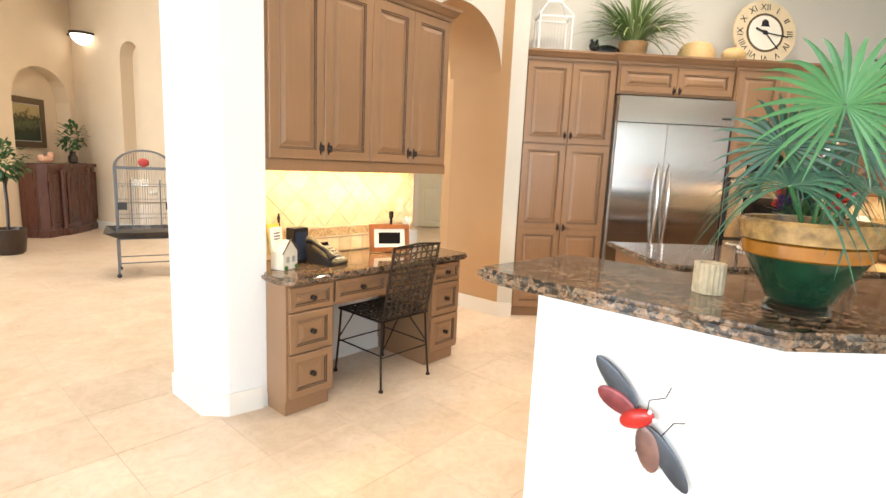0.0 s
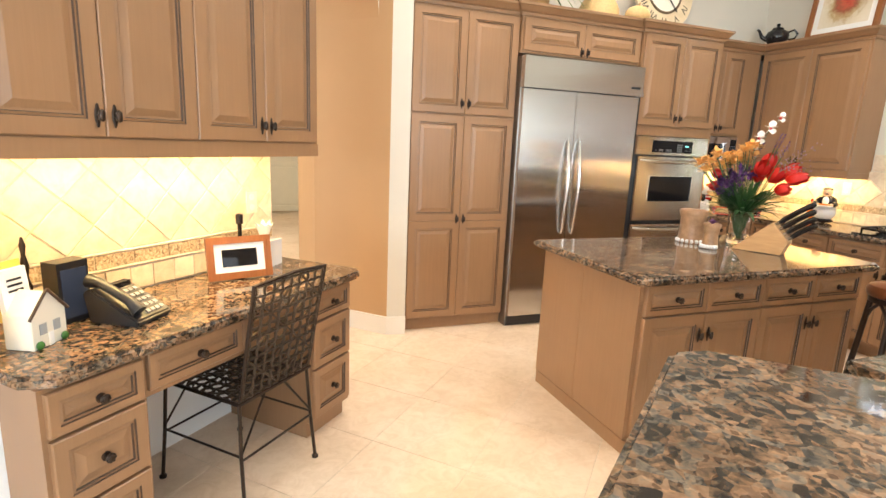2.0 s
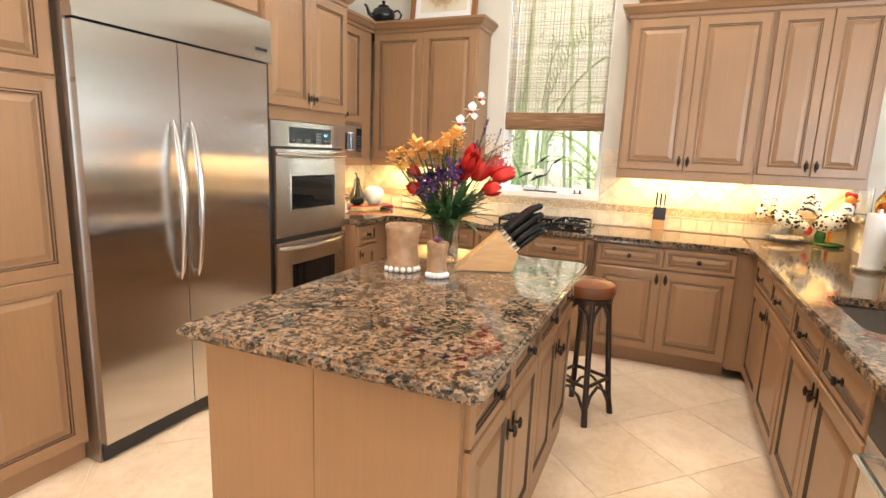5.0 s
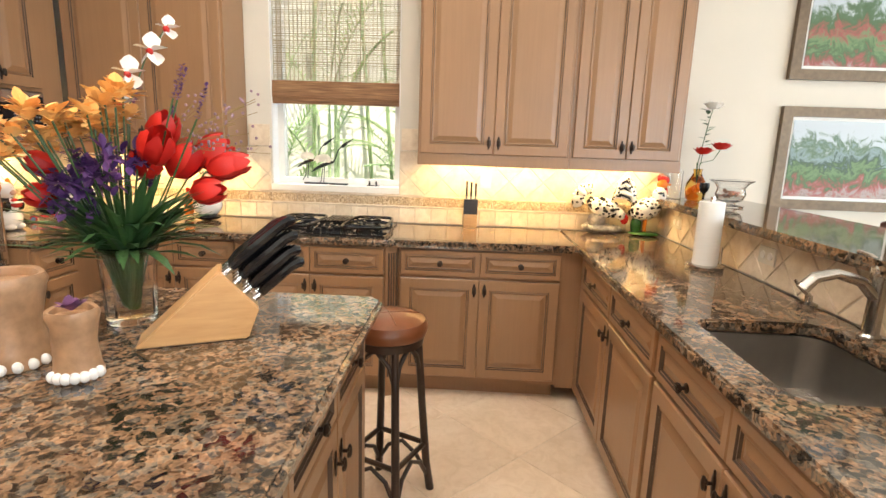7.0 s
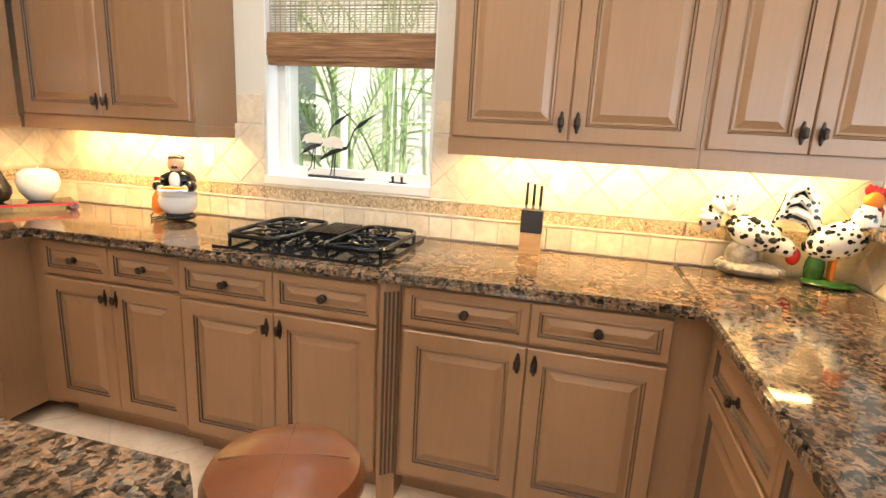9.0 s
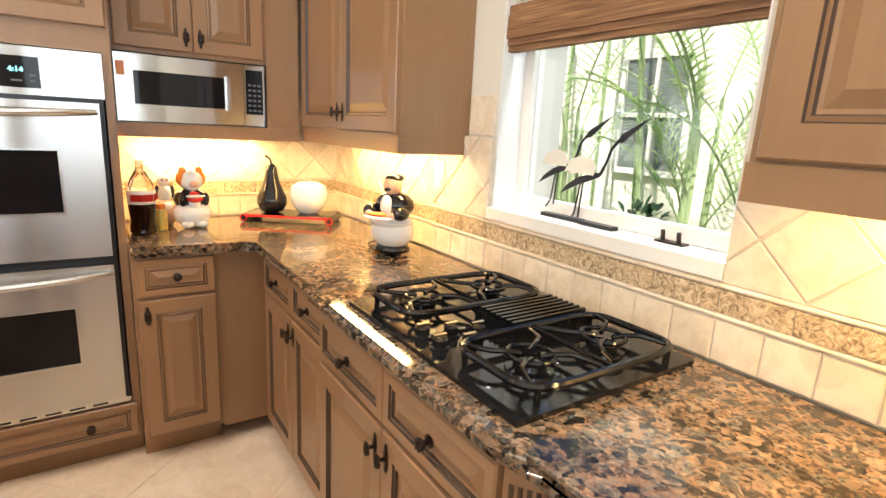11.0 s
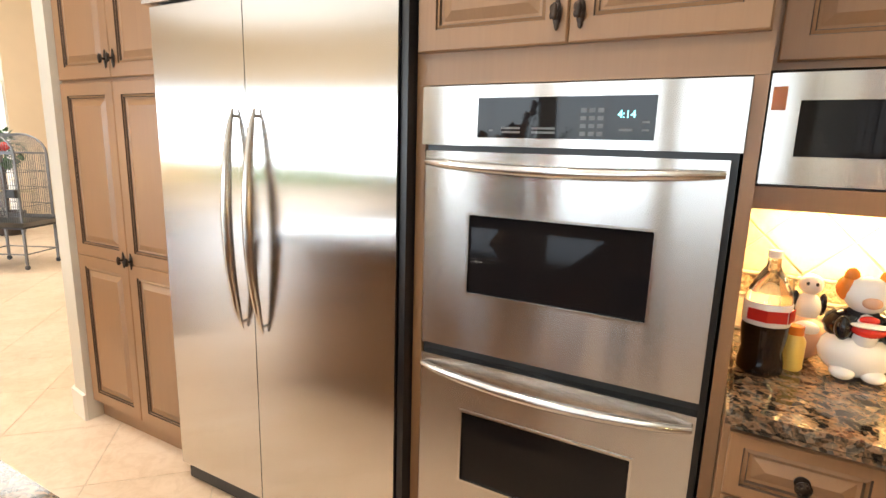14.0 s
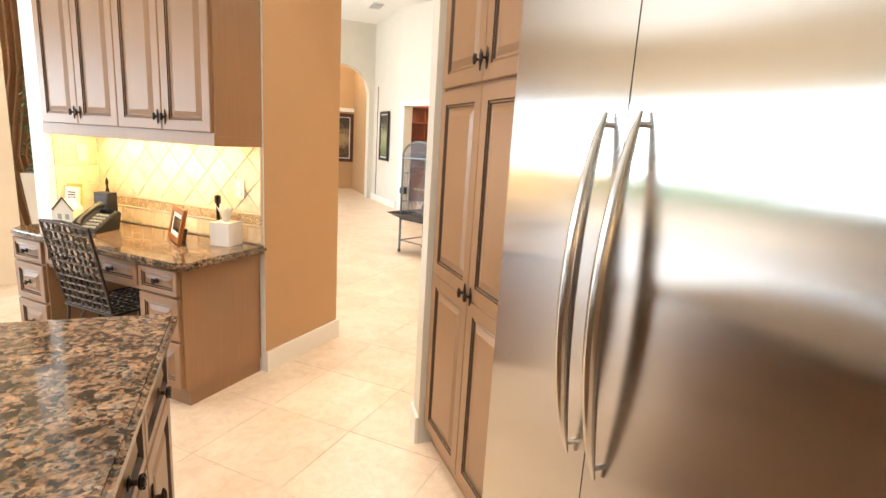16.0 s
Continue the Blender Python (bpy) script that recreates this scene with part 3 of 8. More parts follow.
def knob(parent, x, z, y):
    bm = bmesh.new()
    m = Matrix.Translation((x, y, z)) @ Matrix.Rotation(radians(90), 4, "X")
    lathe(bm, [(0.015, 0), (0.015, 0.003), (0.006, 0.006), (0.006, 0.016), (0.014, 0.019), (0.016, 0.024), (0.010, 0.029), (0.003, 0.031)], 12, m=m)
    for k in range(6):
        a = k * math.pi / 3
        ball(bm, (x + 0.011 * math.cos(a), y - 0.027, z + 0.011 * math.sin(a)), 0.004, 0.004, 0.004, n=6)
    return part("knob", bm, IRON, parent, "dark bronze rosette knob", smooth=True)


def door(parent, x0, x1, z0, z1, y, side=0, split=None, pull_z=None, name="door", stile=0.055):
    """A door between x0 and x1; side -1 or 1 puts the pull at that edge."""
    g = 0.0015
    bm = bmesh.new()
    if split:
        panel(bm, x0 + g, x1 - g, split + 0.0005, z1 - g, y, stile)
        panel(bm, x0 + g, x1 - g, z0 + g, split - 0.0005, y, stile)
    else:
        panel(bm, x0 + g, x1 - g, z0 + g, z1 - g, y, stile)
    d = part(name, bm, [CAB, GLAZE], parent)
    if side:
        pull(d, x1 - 0.028 if side > 0 else x0 + 0.028, pull_z, y - 0.02)
    return d


def drawer(parent, x0, x1, z0, z1, y, knobs=(0.5,)):
    bm = panel(bmesh.new(), x0 + 0.0015, x1 - 0.0015, z0 + 0.0015, z1 - 0.0015, y, 0.028 if z1 - z0 < 0.2 else 0.04)
    d = part("drawer", bm, [CAB, GLAZE], parent)
    for k in knobs:
        knob(d, x0 + (x1 - x0) * k, (z0 + z1) / 2, y - 0.02)
    return d


def base_unit(label, m, w, depth=0.56, cols=2, h=COUNTER - SLAB, stile=0.055, drawers=True, group="base cabinets", hollow=False):
    """Base cabinet: local x to the right, front at y = 0 facing -y."""
    u = thing("base_cabinet", label, "cabinet", m, group)
    bm = boxm(0, w, 0, depth, 0.10, 0.64 if hollow else h)
    if hollow:
        box(bm, 0, w, 0, 0.02, 0.6405, h)
    box(bm, 0.001, w - 0.001, 0.075, depth, 0.0, 0.0995)
    part("body", bm, CAB, u)
    e, cw = 0.012, (w - 0.024) / cols
    for i in range(cols):
        a, c = e + i * cw, e + (i + 1) * cw
        zt = h - 0.012
        if drawers:
            drawer(u, a, c, h - 0.16, zt, 0.0)
            zt = h - 0.172
        side = (1 if i % 2 == 0 else -1) if cols > 1 else -1
        door(u, a, c, 0.125, zt, 0.0, side, None, zt - 0.06, stile=stile)
    return u


def wall_unit(label, m, w, depth, z0, z1, cols=2, pull_z=None, rail=True, group="wall cabinets", sides=None):
    u = thing("wall_cabinet", label, "cabinet", m, group)
    part("body", boxm(0, w, 0, depth, z0, z1), CAB, u)
    if rail:
        bm = boxm(0.0, w, -0.012, 0.012, z0 - 0.05, z0 + 0.012)
        part("light_rail", bm, CAB, u, bevel=0.005)
        for x0 in (0.0, w - 0.022):
            part("light_rail", boxm(x0, x0 + 0.022, 0.0125, depth - 0.002, z0 - 0.05, z0 - 0.0005), CAB, u)
    e, cw = 0.014, (w - 0.028) / cols
    for i in range(cols):
        door(u, e + i * cw, e + (i + 1) * cw, z0 + 0.016, z1 - 0.012, 0.0, 1 if i % 2 == 0 else -1, None, (pull_z or z0 + 0.085))
    return u


def crown(name, pts, z, label):
    """Crown moulding swept along an open plan line, its room side to the right of the walk."""
    prof = [(0.0, 0.0), (0.012, 0.0), (0.014, 0.022), (0.030, 0.030), (0.052, 0.062), (0.060, 0.066), (0.060, 0.085), (0.0, 0.085)]
    bm = bmesh.new()
    rings = []
    for i, p in enumerate(pts):
        p = Vector(p)
        dirs = []
        if i:
            dirs.append((p - Vector(pts[i - 1])).normalized())
        if i < len(pts) - 1:
            dirs.append((Vector(pts[i + 1]) - p).normalized())
        ns = [Vector((d.y, -d.x)) for d in dirs]
        n = sum(ns, Vector((0, 0)))
        n = n / max(0.3, n.dot(ns[0]))
        rings.append([bm.verts.new((p.x + n.x * o, p.y + n.y * o, z + dz)) for o, dz in prof])
    for a, c in zip(rings, rings[1:]):
        for k in range(len(prof)):
            j = (k + 1) % len(prof)
            bm.faces.new((a[k], c[k], c[j], a[j]))
    bm.faces.new(rings[0])
    bm.faces.new(rings[-1][::-1])
    bmesh.ops.recalc_face_normals(bm, faces=bm.faces)
    return tagged(part(name, bm, CAB), label, "moulding", kind="structure")


# pantry
PX0, PX1, PY = 1.022, 1.868, 5.355
pantry = thing("pantry_cabinet", "tall taupe glazed pantry cabinet with raised panels", "cabinet", pose(0, 0, 0))
bm = boxm(PX0, PX1, PY, NORTH, 0.09, CROWN_Z)
box(bm, PX0 + 0.001, PX1 - 0.001, PY + 0.03, NORTH, 0, 0.0895)
part("body", bm, CAB, pantry)
pm = (PX0 + PX1) / 2
for a, c, s in ((PX0 + 0.01, pm, 1), (pm, PX1 - 0.01, -1)):
    door(pantry, a, c, 1.678, CROWN_Z - 0.012, PY, s, None, 1.755)
    door(pantry, a, c, 0.105, 1.668, PY, s, 0.875, 0.892)

# refrigerator
FX0, FX1, FY, FM = 1.870, 2.968, 5.243, 2.348
fridge = thing("refrigerator", "stainless steel built-in side by side refrigerator", "refrigerator", pose(0, 0, 0))
part("body", boxm(FX0 + 0.012, FX1, FY + 0.045, NORTH - 0.01, 0.0, 2.13), PLASTIC, fridge, "dark refrigerator housing")
part("side_panel", boxm(FX0, FX0 + 0.0115, FY + 0.045, NORTH - 0.01, 0.0, 2.13), SINKSTEEL, fridge, "pale steel side panel")
for a, c in ((FX0 + 0.006, FM - 0.002), (FM + 0.002, FX1 - 0.026)):
    part("door", boxm(a, c, FY, FY + 0.044, 0.095, 1.893), STEEL, fridge, "brushed stainless steel door", bevel=0.006)
part("kick_plate", boxm(FX0 + 0.01, FX1 - 0.03, FY + 0.03, FY + 0.044, 0.01, 0.085), PLASTIC, fridge, "black kick plate")
bm = boxm(FX0, FX1, FY - 0.012, FY + 0.044, 1.935, 2.13)
box(bm, FX0 - 0.004, FX1, FY - 0.022, FY + 0.044, 1.90, 1.934)
gr = part("grille", bm, STEEL, fridge, "stainless top grille panel", bevel=0.004)
part("badge", boxm(FX1 - 0.12, FX1 - 0.035, FY - 0.015, FY - 0.0125, 1.955, 1.972), PLASTIC, gr, "small dark name plate")
part("side_trim", boxm(FX1 - 0.022, FX1, FY + 0.012, FY + 0.044, 0.0, 1.899), PLASTIC, fridge, "dark edge trim")
for hx in (FM - 0.050, FM + 0.052):
    pts = []
    for k in range(17):
        u = k / 16
        pts.append((hx, FY - 0.012 - 0.046 * math.sin(math.pi * u) ** 0.75, 0.775 + 0.765 * u))
    rs = [0.004 + 0.015 * math.sin(math.pi * k / 16) ** 0.6 for k in range(17)]
    bm = tube(bmesh.new(), pts, rs, 10)
    for zz in (0.80, 1.515):
        tube(bm, [(hx, FY, zz), (hx, FY - 0.020, zz)], 0.006, 8)
    part("handle", bm, CHROME, fridge, "long bowed steel handle", smooth=True)
over = wall_unit("low taupe glazed cabinet over the refrigerator", pose(PX1 + 0.002, PY - 0.03, 0), 1.100, NORTH - PY + 0.03, 2.155, CROWN_Z, 2, 2.20, False)

# oven tower
OX0, OX1, OY = 2.972, 3.816, 5.298
tower = thing("oven_cabinet", "tall taupe glazed cabinet round a double oven", "cabinet", pose(0, 0, 0))
part("upper_box", boxm(OX0, OX1, OY, NORTH, 1.60, CROWN_Z), CAB, tower)
part("side_panel", boxm(OX0, 3.002, OY, NORTH, 0.09, 1.5995), CAB, tower)
part("side_panel", boxm(3.788, OX1, OY, NORTH, 0.09, 1.5995), CAB, tower)
part("drawer_box", boxm(3.0025, 3.7875, OY, NORTH, 0.09, 0.258), CAB, tower)
part("toe_kick", boxm(OX0 + 0.001, OX1 - 0.001, OY + 0.05, NORTH, 0, 0.0895), CAB, tower)
om = (OX0 + OX1) / 2
door(tower, OX0 + 0.008, om, 1.682, CROWN_Z - 0.012, OY, 1, None, 1.75)
door(tower, om, OX1 - 0.008, 1.682, CROWN_Z - 0.012, OY, -1, None, 1.75)
drawer(tower, OX0 + 0.012, OX1 - 0.012, 0.10, 0.25, OY, (0.17, 0.80))

VX0, VX1, VY = 3.004, 3.786, 5.290
oven = thing("double_oven", "stainless steel double wall oven with black glass windows", "oven", pose(0, 0, 0))
part("body", boxm(VX0 + 0.005, VX1 - 0.005, VY + 0.012, NORTH - 0.02, 0.262, 1.592), PLASTIC, oven, "black oven housing")
cp = part("control_panel", boxm(VX0, VX1, VY - 0.012, VY + 0.011, 1.440, 1.594), OVENSTEEL, oven, "stainless control panel", bevel=0.005)
bm = boxm(3.172, 3.608, VY - 0.0145, VY - 0.0125, 1.462, 1.562)
part("display", bm, DARKGLASS, cp, "black glass touch display")
PRINT = plain("pale_print", (0.16, 0.17, 0.18), 0.5)
for i in range(3):
    for j in range(4):
        part("key", boxm(3.440 + 0.020 * i, 3.454 + 0.020 * i, VY - 0.0156, VY - 0.0148, 1.470 + 0.018 * j, 1.480 + 0.018 * j), PRINT, cp)
for bx, bz, bw in ((3.205, 1.478, 0.012), (3.240, 1.484, 0.05), (3.240, 1.474, 0.05), (3.320, 1.484, 0.06), (3.320, 1.474, 0.06), (3.53, 1.482, 0.03), (3.58, 1.482, 0.016), (3.58, 1.500, 0.016)):
    part("key", boxm(bx, bx + bw, VY - 0.0156, VY - 0.0148, bz, bz + 0.005), PRINT, cp)


def text_mesh(body, size, m, mat, name, parent, label):
    cu = bpy.data.curves.new(name, "FONT")
    cu.body, cu.size, cu.extrude, cu.align_x = body, size, 0.0004, "CENTER"
    tmp = new(name, cu)
    me = bpy.data.meshes.new_from_object(tmp)
    bpy.data.objects.remove(tmp)
    me.transform(m)
    me.materials.append(mat)
    ob = new(name, me)
    ob.parent = parent
    ob["label"] = label
    return ob


text_mesh("4:14", 0.024, pose(3.545, VY - 0.0152, 1.512, 90), glow("clock_cyan", (0.25, 0.85, 0.9), 2.0), "clock_digits", cp, "cyan clock digits")
for z0, z1, g0, g1 in ((0.872, 1.424, 1.042, 1.258), (0.290, 0.838, 0.466, 0.682)):
    a, c = VX0 + 0.022, VX1 - 0.020
    g_0, g_1 = 3.166, 3.632
    od = part("oven_door", ring_frame(a, c, z0, z1, g_0, g_1, g0, g1, VY - 0.028, VY + 0.010), OVENSTEEL, oven, "stainless oven door")
    part("window", boxm(g_0 + 0.0005, g_1 - 0.0005, VY - 0.022, VY + 0.0, g0 + 0.0005, g1 - 0.0005), DARKGLASS, od, "black glass oven window")
    bm = ring_frame(g_0 - 0.007, g_1 + 0.007, g0 - 0.007, g1 + 0.007, g_0 - 0.0005, g_1 + 0.0005, g0 - 0.0005, g1 + 0.0005, VY - 0.031, VY - 0.0282)
    part("window_trim", bm, CHROME, od, "bright window trim")
    pts = [(a + 0.008 + (c - a - 0.016) * k / 14, VY - 0.036 - 0.040 * math.sin(math.pi * k / 14) ** 0.6, z1 - 0.030 - 0.012 * math.sin(math.pi * k / 14)) for k in range(15)]
    bm = tube(bmesh.new(), pts, [0.009 + 0.006 * math.sin(math.pi * k / 14) ** 0.5 for k in range(15)], 10)
    part("handle", bm, CHROME, od, "bowed steel bar handle", smooth=True)
bm = boxm(VX0 + 0.004, VX1 - 0.004, VY - 0.014, VY + 0.011, 0.263, 0.284)
for k in range(9):
    box(bm, VX0 + 0.05 + 0.075 * k, VX0 + 0.10 + 0.075 * k, VY - 0.016, VY - 0.0142, 0.270, 0.276, 1)
part("vent_strip", bm, [CHROME, PLASTIC], oven, "slotted steel vent strip")

# microwave and its cabinet
MX0, MX1, MY = 3.820, 4.545, 5.545
mwc = wall_unit("taupe glazed cabinet over the microwave", pose(MX0, MY, 0), 0.606, NORTH - MY, 1.640, CROWN_Z, 2, 1.715, False)
shelf = thing("microwave_shelf", "taupe glazed shelf surround under the microwave", "cabinet", pose(0, 0, 0))
part("shelf", boxm(MX0, 4.43, MY - 0.012, NORTH, 1.305, 1.362), CAB, shelf, bevel=0.004)
part("filler", boxm(4.4265, MX1 + 0.03, MY, NORTH - 0.002, 1.3625, CROWN_Z), CAB, shelf)
part("valance", boxm(4.4305, MX1 + 0.03, MY - 0.012, NORTH, 1.305, 1.362), CAB, shelf)
mw = thing("microwave", "stainless steel built-in microwave oven", "microwave", pose(0, 0, 0))
part("body", boxm(3.835, 4.412, MY + 0.001, NORTH - 0.03, 1.364, 1.632), PLASTIC, mw, "dark microwave casing")
bm = ring_frame(3.830, 4.322, 1.368, 1.632, 3.895, 4.240, 1.436, 1.568, MY - 0.016, MY)
md = part("door", bm, OVENSTEEL, mw, "stainless microwave door")
part("window", boxm(3.896, 4.239, MY - 0.010, MY - 0.002, 1.4365, 1.5675), DARKGLASS, md, "dark glass window")
part("handle", boxm(4.246, 4.262, MY - 0.040, MY - 0.0165, 1.43, 1.575), CHROME, md, "upright steel handle", bevel=0.006)
part("sticker", boxm(3.836, 3.866, MY - 0.0175, MY - 0.0165, 1.545, 1.60), ORANGE, md, "orange paper sticker")
kp = part("keypad", boxm(4.324, 4.412, MY - 0.016, MY, 1.368, 1.632), OVENSTEEL, mw, "steel control strip")
part("display", boxm(4.330, 4.404, MY - 0.018, MY - 0.0162, 1.420, 1.612), DARKGLASS, kp, "black control panel")
GREYPRINT = plain("grey_print", (0.10, 0.11, 0.13), 0.5)
for i in range(3):
    for j in range(6):
        part("key", boxm(4.339 + 0.021 * i, 4.353 + 0.021 * i, MY - 0.0190, MY - 0.0183, 1.432 + 0.022 * j, 1.441 + 0.022 * j), GREYPRINT, kp)

# east wall cabinets: front plane x, right-hand side to the south
E_ = lambda x, y: pose(x, y, 0, 0, 0, -90)
hutch = wall_unit("taupe glazed corner wall cabinet", E_(4.60, 5.53), 0.960, EAST - 4.60, UPPER_Z, CROWN_Z)
rw1 = wall_unit("taupe glazed wall cabinet with two doors", E_(4.60, 3.435), 0.880, EAST - 4.60, UPPER_Z, CROWN_Z)
rw2 = wall_unit("taupe glazed wall cabinet with two doors", E_(4.60, 2.553), 0.633, EAST - 4.60, UPPER_Z, CROWN_Z)
crown("crown_moulding", [(PX0, PY), (PX1, PY), (PX1 + 0.001, PY - 0.03), (OX0, PY - 0.03), (OX0 + 0.001, OY), (OX1, OY), (OX1 + 0.001, MY), (4.60, MY), (4.60, 4.57), (EAST, 4.57)], CROWN_Z, "taupe glazed crown moulding on the cabinets")
crown("crown_moulding", [(EAST, 3.435), (4.60, 3.435), (4.60, 1.92), (EAST, 1.92)], CROWN_Z, "taupe glazed crown moulding on the cabinets")

# base cabinets
base_unit("taupe glazed base cabinet with drawer and door", pose(3.818, 5.205, 0), 0.30, 0.59, 1)
base_unit("taupe glazed base cabinet with two drawers", E_(4.30, 5.13), 0.722, 0.57, 2)
rng = base_unit("taupe glazed cabinet under the cooktop", E_(4.265, 4.405), 0.843, 0.605, 2)
base_unit("taupe glazed base cabinet with two drawers", E_(4.30, 3.500), 0.905, 0.57, 2)
structure("corner_filler", prism(bmesh.new(), [(4.119, 5.215), (4.31, 5.215), (4.31, 5.131), (4.40, 5.131), (4.40, 5.40), (4.119, 5.40)], 0.08, COUNTER - SLAB), CAB, "taupe filler panel in the counter corner", "cabinet filler")
structure("corner_filler", prism(bmesh.new(), [(4.31, 2.594), (4.31, 2.49), (4.215, 2.49), (4.215, 2.40), (4.5, 2.40), (4.5, 2.594)], 0.08, COUNTER - SLAB), CAB, "taupe filler panel in the counter corner", "cabinet filler")
pil = thing("fluted_pilaster", "taupe fluted corner pilaster with dark grooves", "pilaster", pose(0, 0, 0))
part("post", prism(bmesh.new(), [(4.250, 3.561), (4.256, 3.545), (4.284, 3.503), (4.40, 3.503), (4.40, 3.561)], 0.0, COUNTER - SLAB - 0.0005), CAB, pil)
for k in range(4):
    px, py = 4.257 + 0.0085 * k, 3.548 - 0.0125 * k
    part("flute", tube(bmesh.new(), [(px - 0.002, py - 0.002, 0.12), (px - 0.002, py - 0.002, 0.84)], 0.005, 6), GLAZE, pil, "dark glazed flute")
W_ = lambda x, y: pose(x, y, 0, 0, 0, 180)
base_unit("taupe glazed base cabinet with two drawers", W_(4.21, 2.49), 1.095, 0.56, 2)
base_unit("taupe glazed sink cabinet", W_(3.113, 2.49), 0.968, 0.56, 2, hollow=True)
dw = thing("dishwasher", "stainless steel dishwasher with dark control strip", "dishwasher", W_(2.143, 2.49))
part("body", boxm(0.004, 0.596, 0.012, 0.55, 0.0, 0.872), PLASTIC, dw)
part("door", boxm(0.004, 0.596, -0.02, 0.011, 0.11, 0.745), STEEL, dw, "stainless door", bevel=0.004)
part("control_strip", boxm(0.004, 0.596, -0.02, 0.011, 0.748, 0.868), PLASTIC, dw, "black control strip", bevel=0.004)
part("handle", tube(bmesh.new(), [(0.05, -0.02, 0.70), (0.06, -0.05, 0.70), (0.54, -0.05, 0.70), (0.55, -0.02, 0.70)], 0.011, 8), CHROME, dw, "steel bar handle", smooth=True)

# island
IX0, IX1, IY0, IY1 = 1.61, 3.125, 3.47, 4.305
isl = thing("kitchen_island", "taupe glazed kitchen island with drawers and doors", "island", pose(0, 0, 0))
bm = boxm(IX0, IX1, IY0, IY1, 0.10, COUNTER - SLAB)
box(bm, IX0 + 0.02, IX1 - 0.02, IY0 + 0.02, IY1 - 0.02, 0.0, 0.0995)
part("body", bm, CAB, isl)
for y0, y1 in ((IY0 + 0.002, 3.905), (3.908, IY1 - 0.002)):
    part("end_panel", boxm(IX0 - 0.012, IX0 - 0.0005, y0, y1, 0.085, COUNTER - SLAB - 0.001), CAB, isl, bevel=0.002)
part("plinth", boxm(IX0 - 0.004, IX1 + 0.004, IY0 - 0.004, IY0 + 0.018, 0.0, 0.075), CAB, isl, bevel=0.006)
part("plinth", boxm(IX0 - 0.004, IX0 + 0.018, IY0 + 0.0185, IY1 + 0.004, 0.0, 0.075), CAB, isl, bevel=0.006)


def island_face(m):
    w = IX1 - IX0
    cw = (w - 0.024) / 4
    for i in range(4):
        a, c = 0.012 + i * cw, 0.012 + (i + 1) * cw
        for nm, z0, z1 in (("drawer", 0.715, 0.863), ("door", 0.12, 0.705)):
            bm = panel(bmesh.new(), a + 0.0015, c - 0.0015, z0, z1, 0, 0.028 if nm == "drawer" else 0.05, m=m)
            d = part(nm, bm, [CAB, GLAZE], isl)
            h = knob(d, (a + c) / 2, 0.789, -0.02) if nm == "drawer" else pull(d, c - 0.03 if i % 2 == 0 else a + 0.03, 0.60, -0.02)
            h.data.transform(m)


island_face(pose(IX0, IY0, 0))
island_face(pose(IX1, IY1, 0, 0, 0, 180))


# ---------------------------------------------------------------- stone tops
def slab(name, pts, z, label, t=SLAB):
    """A stone top with a rounded nosing. Pieces butt where there is a hole."""
    bm = bmesh.new()
    prism(bm, pts, z - t, z)
    rim = [e for e in bm.edges if abs(e.verts[0].co.z - e.verts[1].co.z) < 1e-6]
    bmesh.ops.bevel(bm, geom=rim, offset=0.012, segments=3, affect="EDGES", clamp_overlap=True)
    return tagged(part(name, bm, GRANITE, smooth=True), label, "countertop")


slab("island_top", [(1.535, 4.345), (1.535, 3.43), (1.555, 3.40), (3.15, 3.40), (3.19, 3.44), (3.19, 4.295), (3.15, 4.345)], COUNTER, "polished brown and black granite island top")
NX = 4.265
SKX0, SKX1, SKY0, SKY1 = 2.56, 3.10, 2.02, 2.41
slab("countertop", [(3.818, 5.165), (4.225, 5.165), (NX, 5.125), (NX, 4.47), (NX - 0.04, 4.43), (NX - 0.04, 3.57), (NX - 0.015, 3.515), (NX, 3.49), (NX, 2.53), (EAST - 0.012, 2.53), (EAST - 0.012, NORTH - 0.012), (3.818, NORTH - 0.012)], COUNTER, "polished brown granite worktop along the window wall")
bm = bmesh.new()
rim_edges = []
for loop in ([(1.50, 1.905), (EAST - 0.012, 1.905), (EAST - 0.012, 2.529), (1.50, 2.529)], round_rect(SKX0, SKX1, SKY0, SKY1, 0.06)):
    vs = [bm.verts.new((x, y, COUNTER - SLAB)) for x, y in loop]
    rim_edges += [bm.edges.new((vs[i], vs[(i + 1) % len(vs)])) for i in range(len(vs))]
bmesh.ops.triangle_fill(bm, use_beauty=True, edges=rim_edges)
ext = bmesh.ops.extrude_face_region(bm, geom=bm.faces[:])
bmesh.ops.translate(bm, verts=[g for g in ext["geom"] if isinstance(g, bmesh.types.BMVert)], vec=(0, 0, SLAB))
bmesh.ops.recalc_face_normals(bm, faces=bm.faces)
tagged(part("countertop", bm, GRANITE, smooth=True, bevel=0.008), "polished brown granite worktop round the sink", "countertop")
slab("breakfast_bar_counter", [(0.240, 1.99), (0.280, 1.905), (0.785, 1.40), (EAST - 0.004, 1.40), (EAST - 0.004, 1.985), (0.89, 1.985), (0.64, 2.245), (0.575, 2.255)], 1.15, "polished brown granite breakfast bar top")
desk_slab = slab("desk_top", [sn(-1.460, 0.335), sn(-1.505, 0.345), sn(-1.505, 0.50), sn(-1.44, 0.580), sn(-0.02, 0.605), sn(0.035, 0.565), sn(0.02, 0.005), sn(-1.460, 0.005)], 0.802, "polished brown granite desk top")

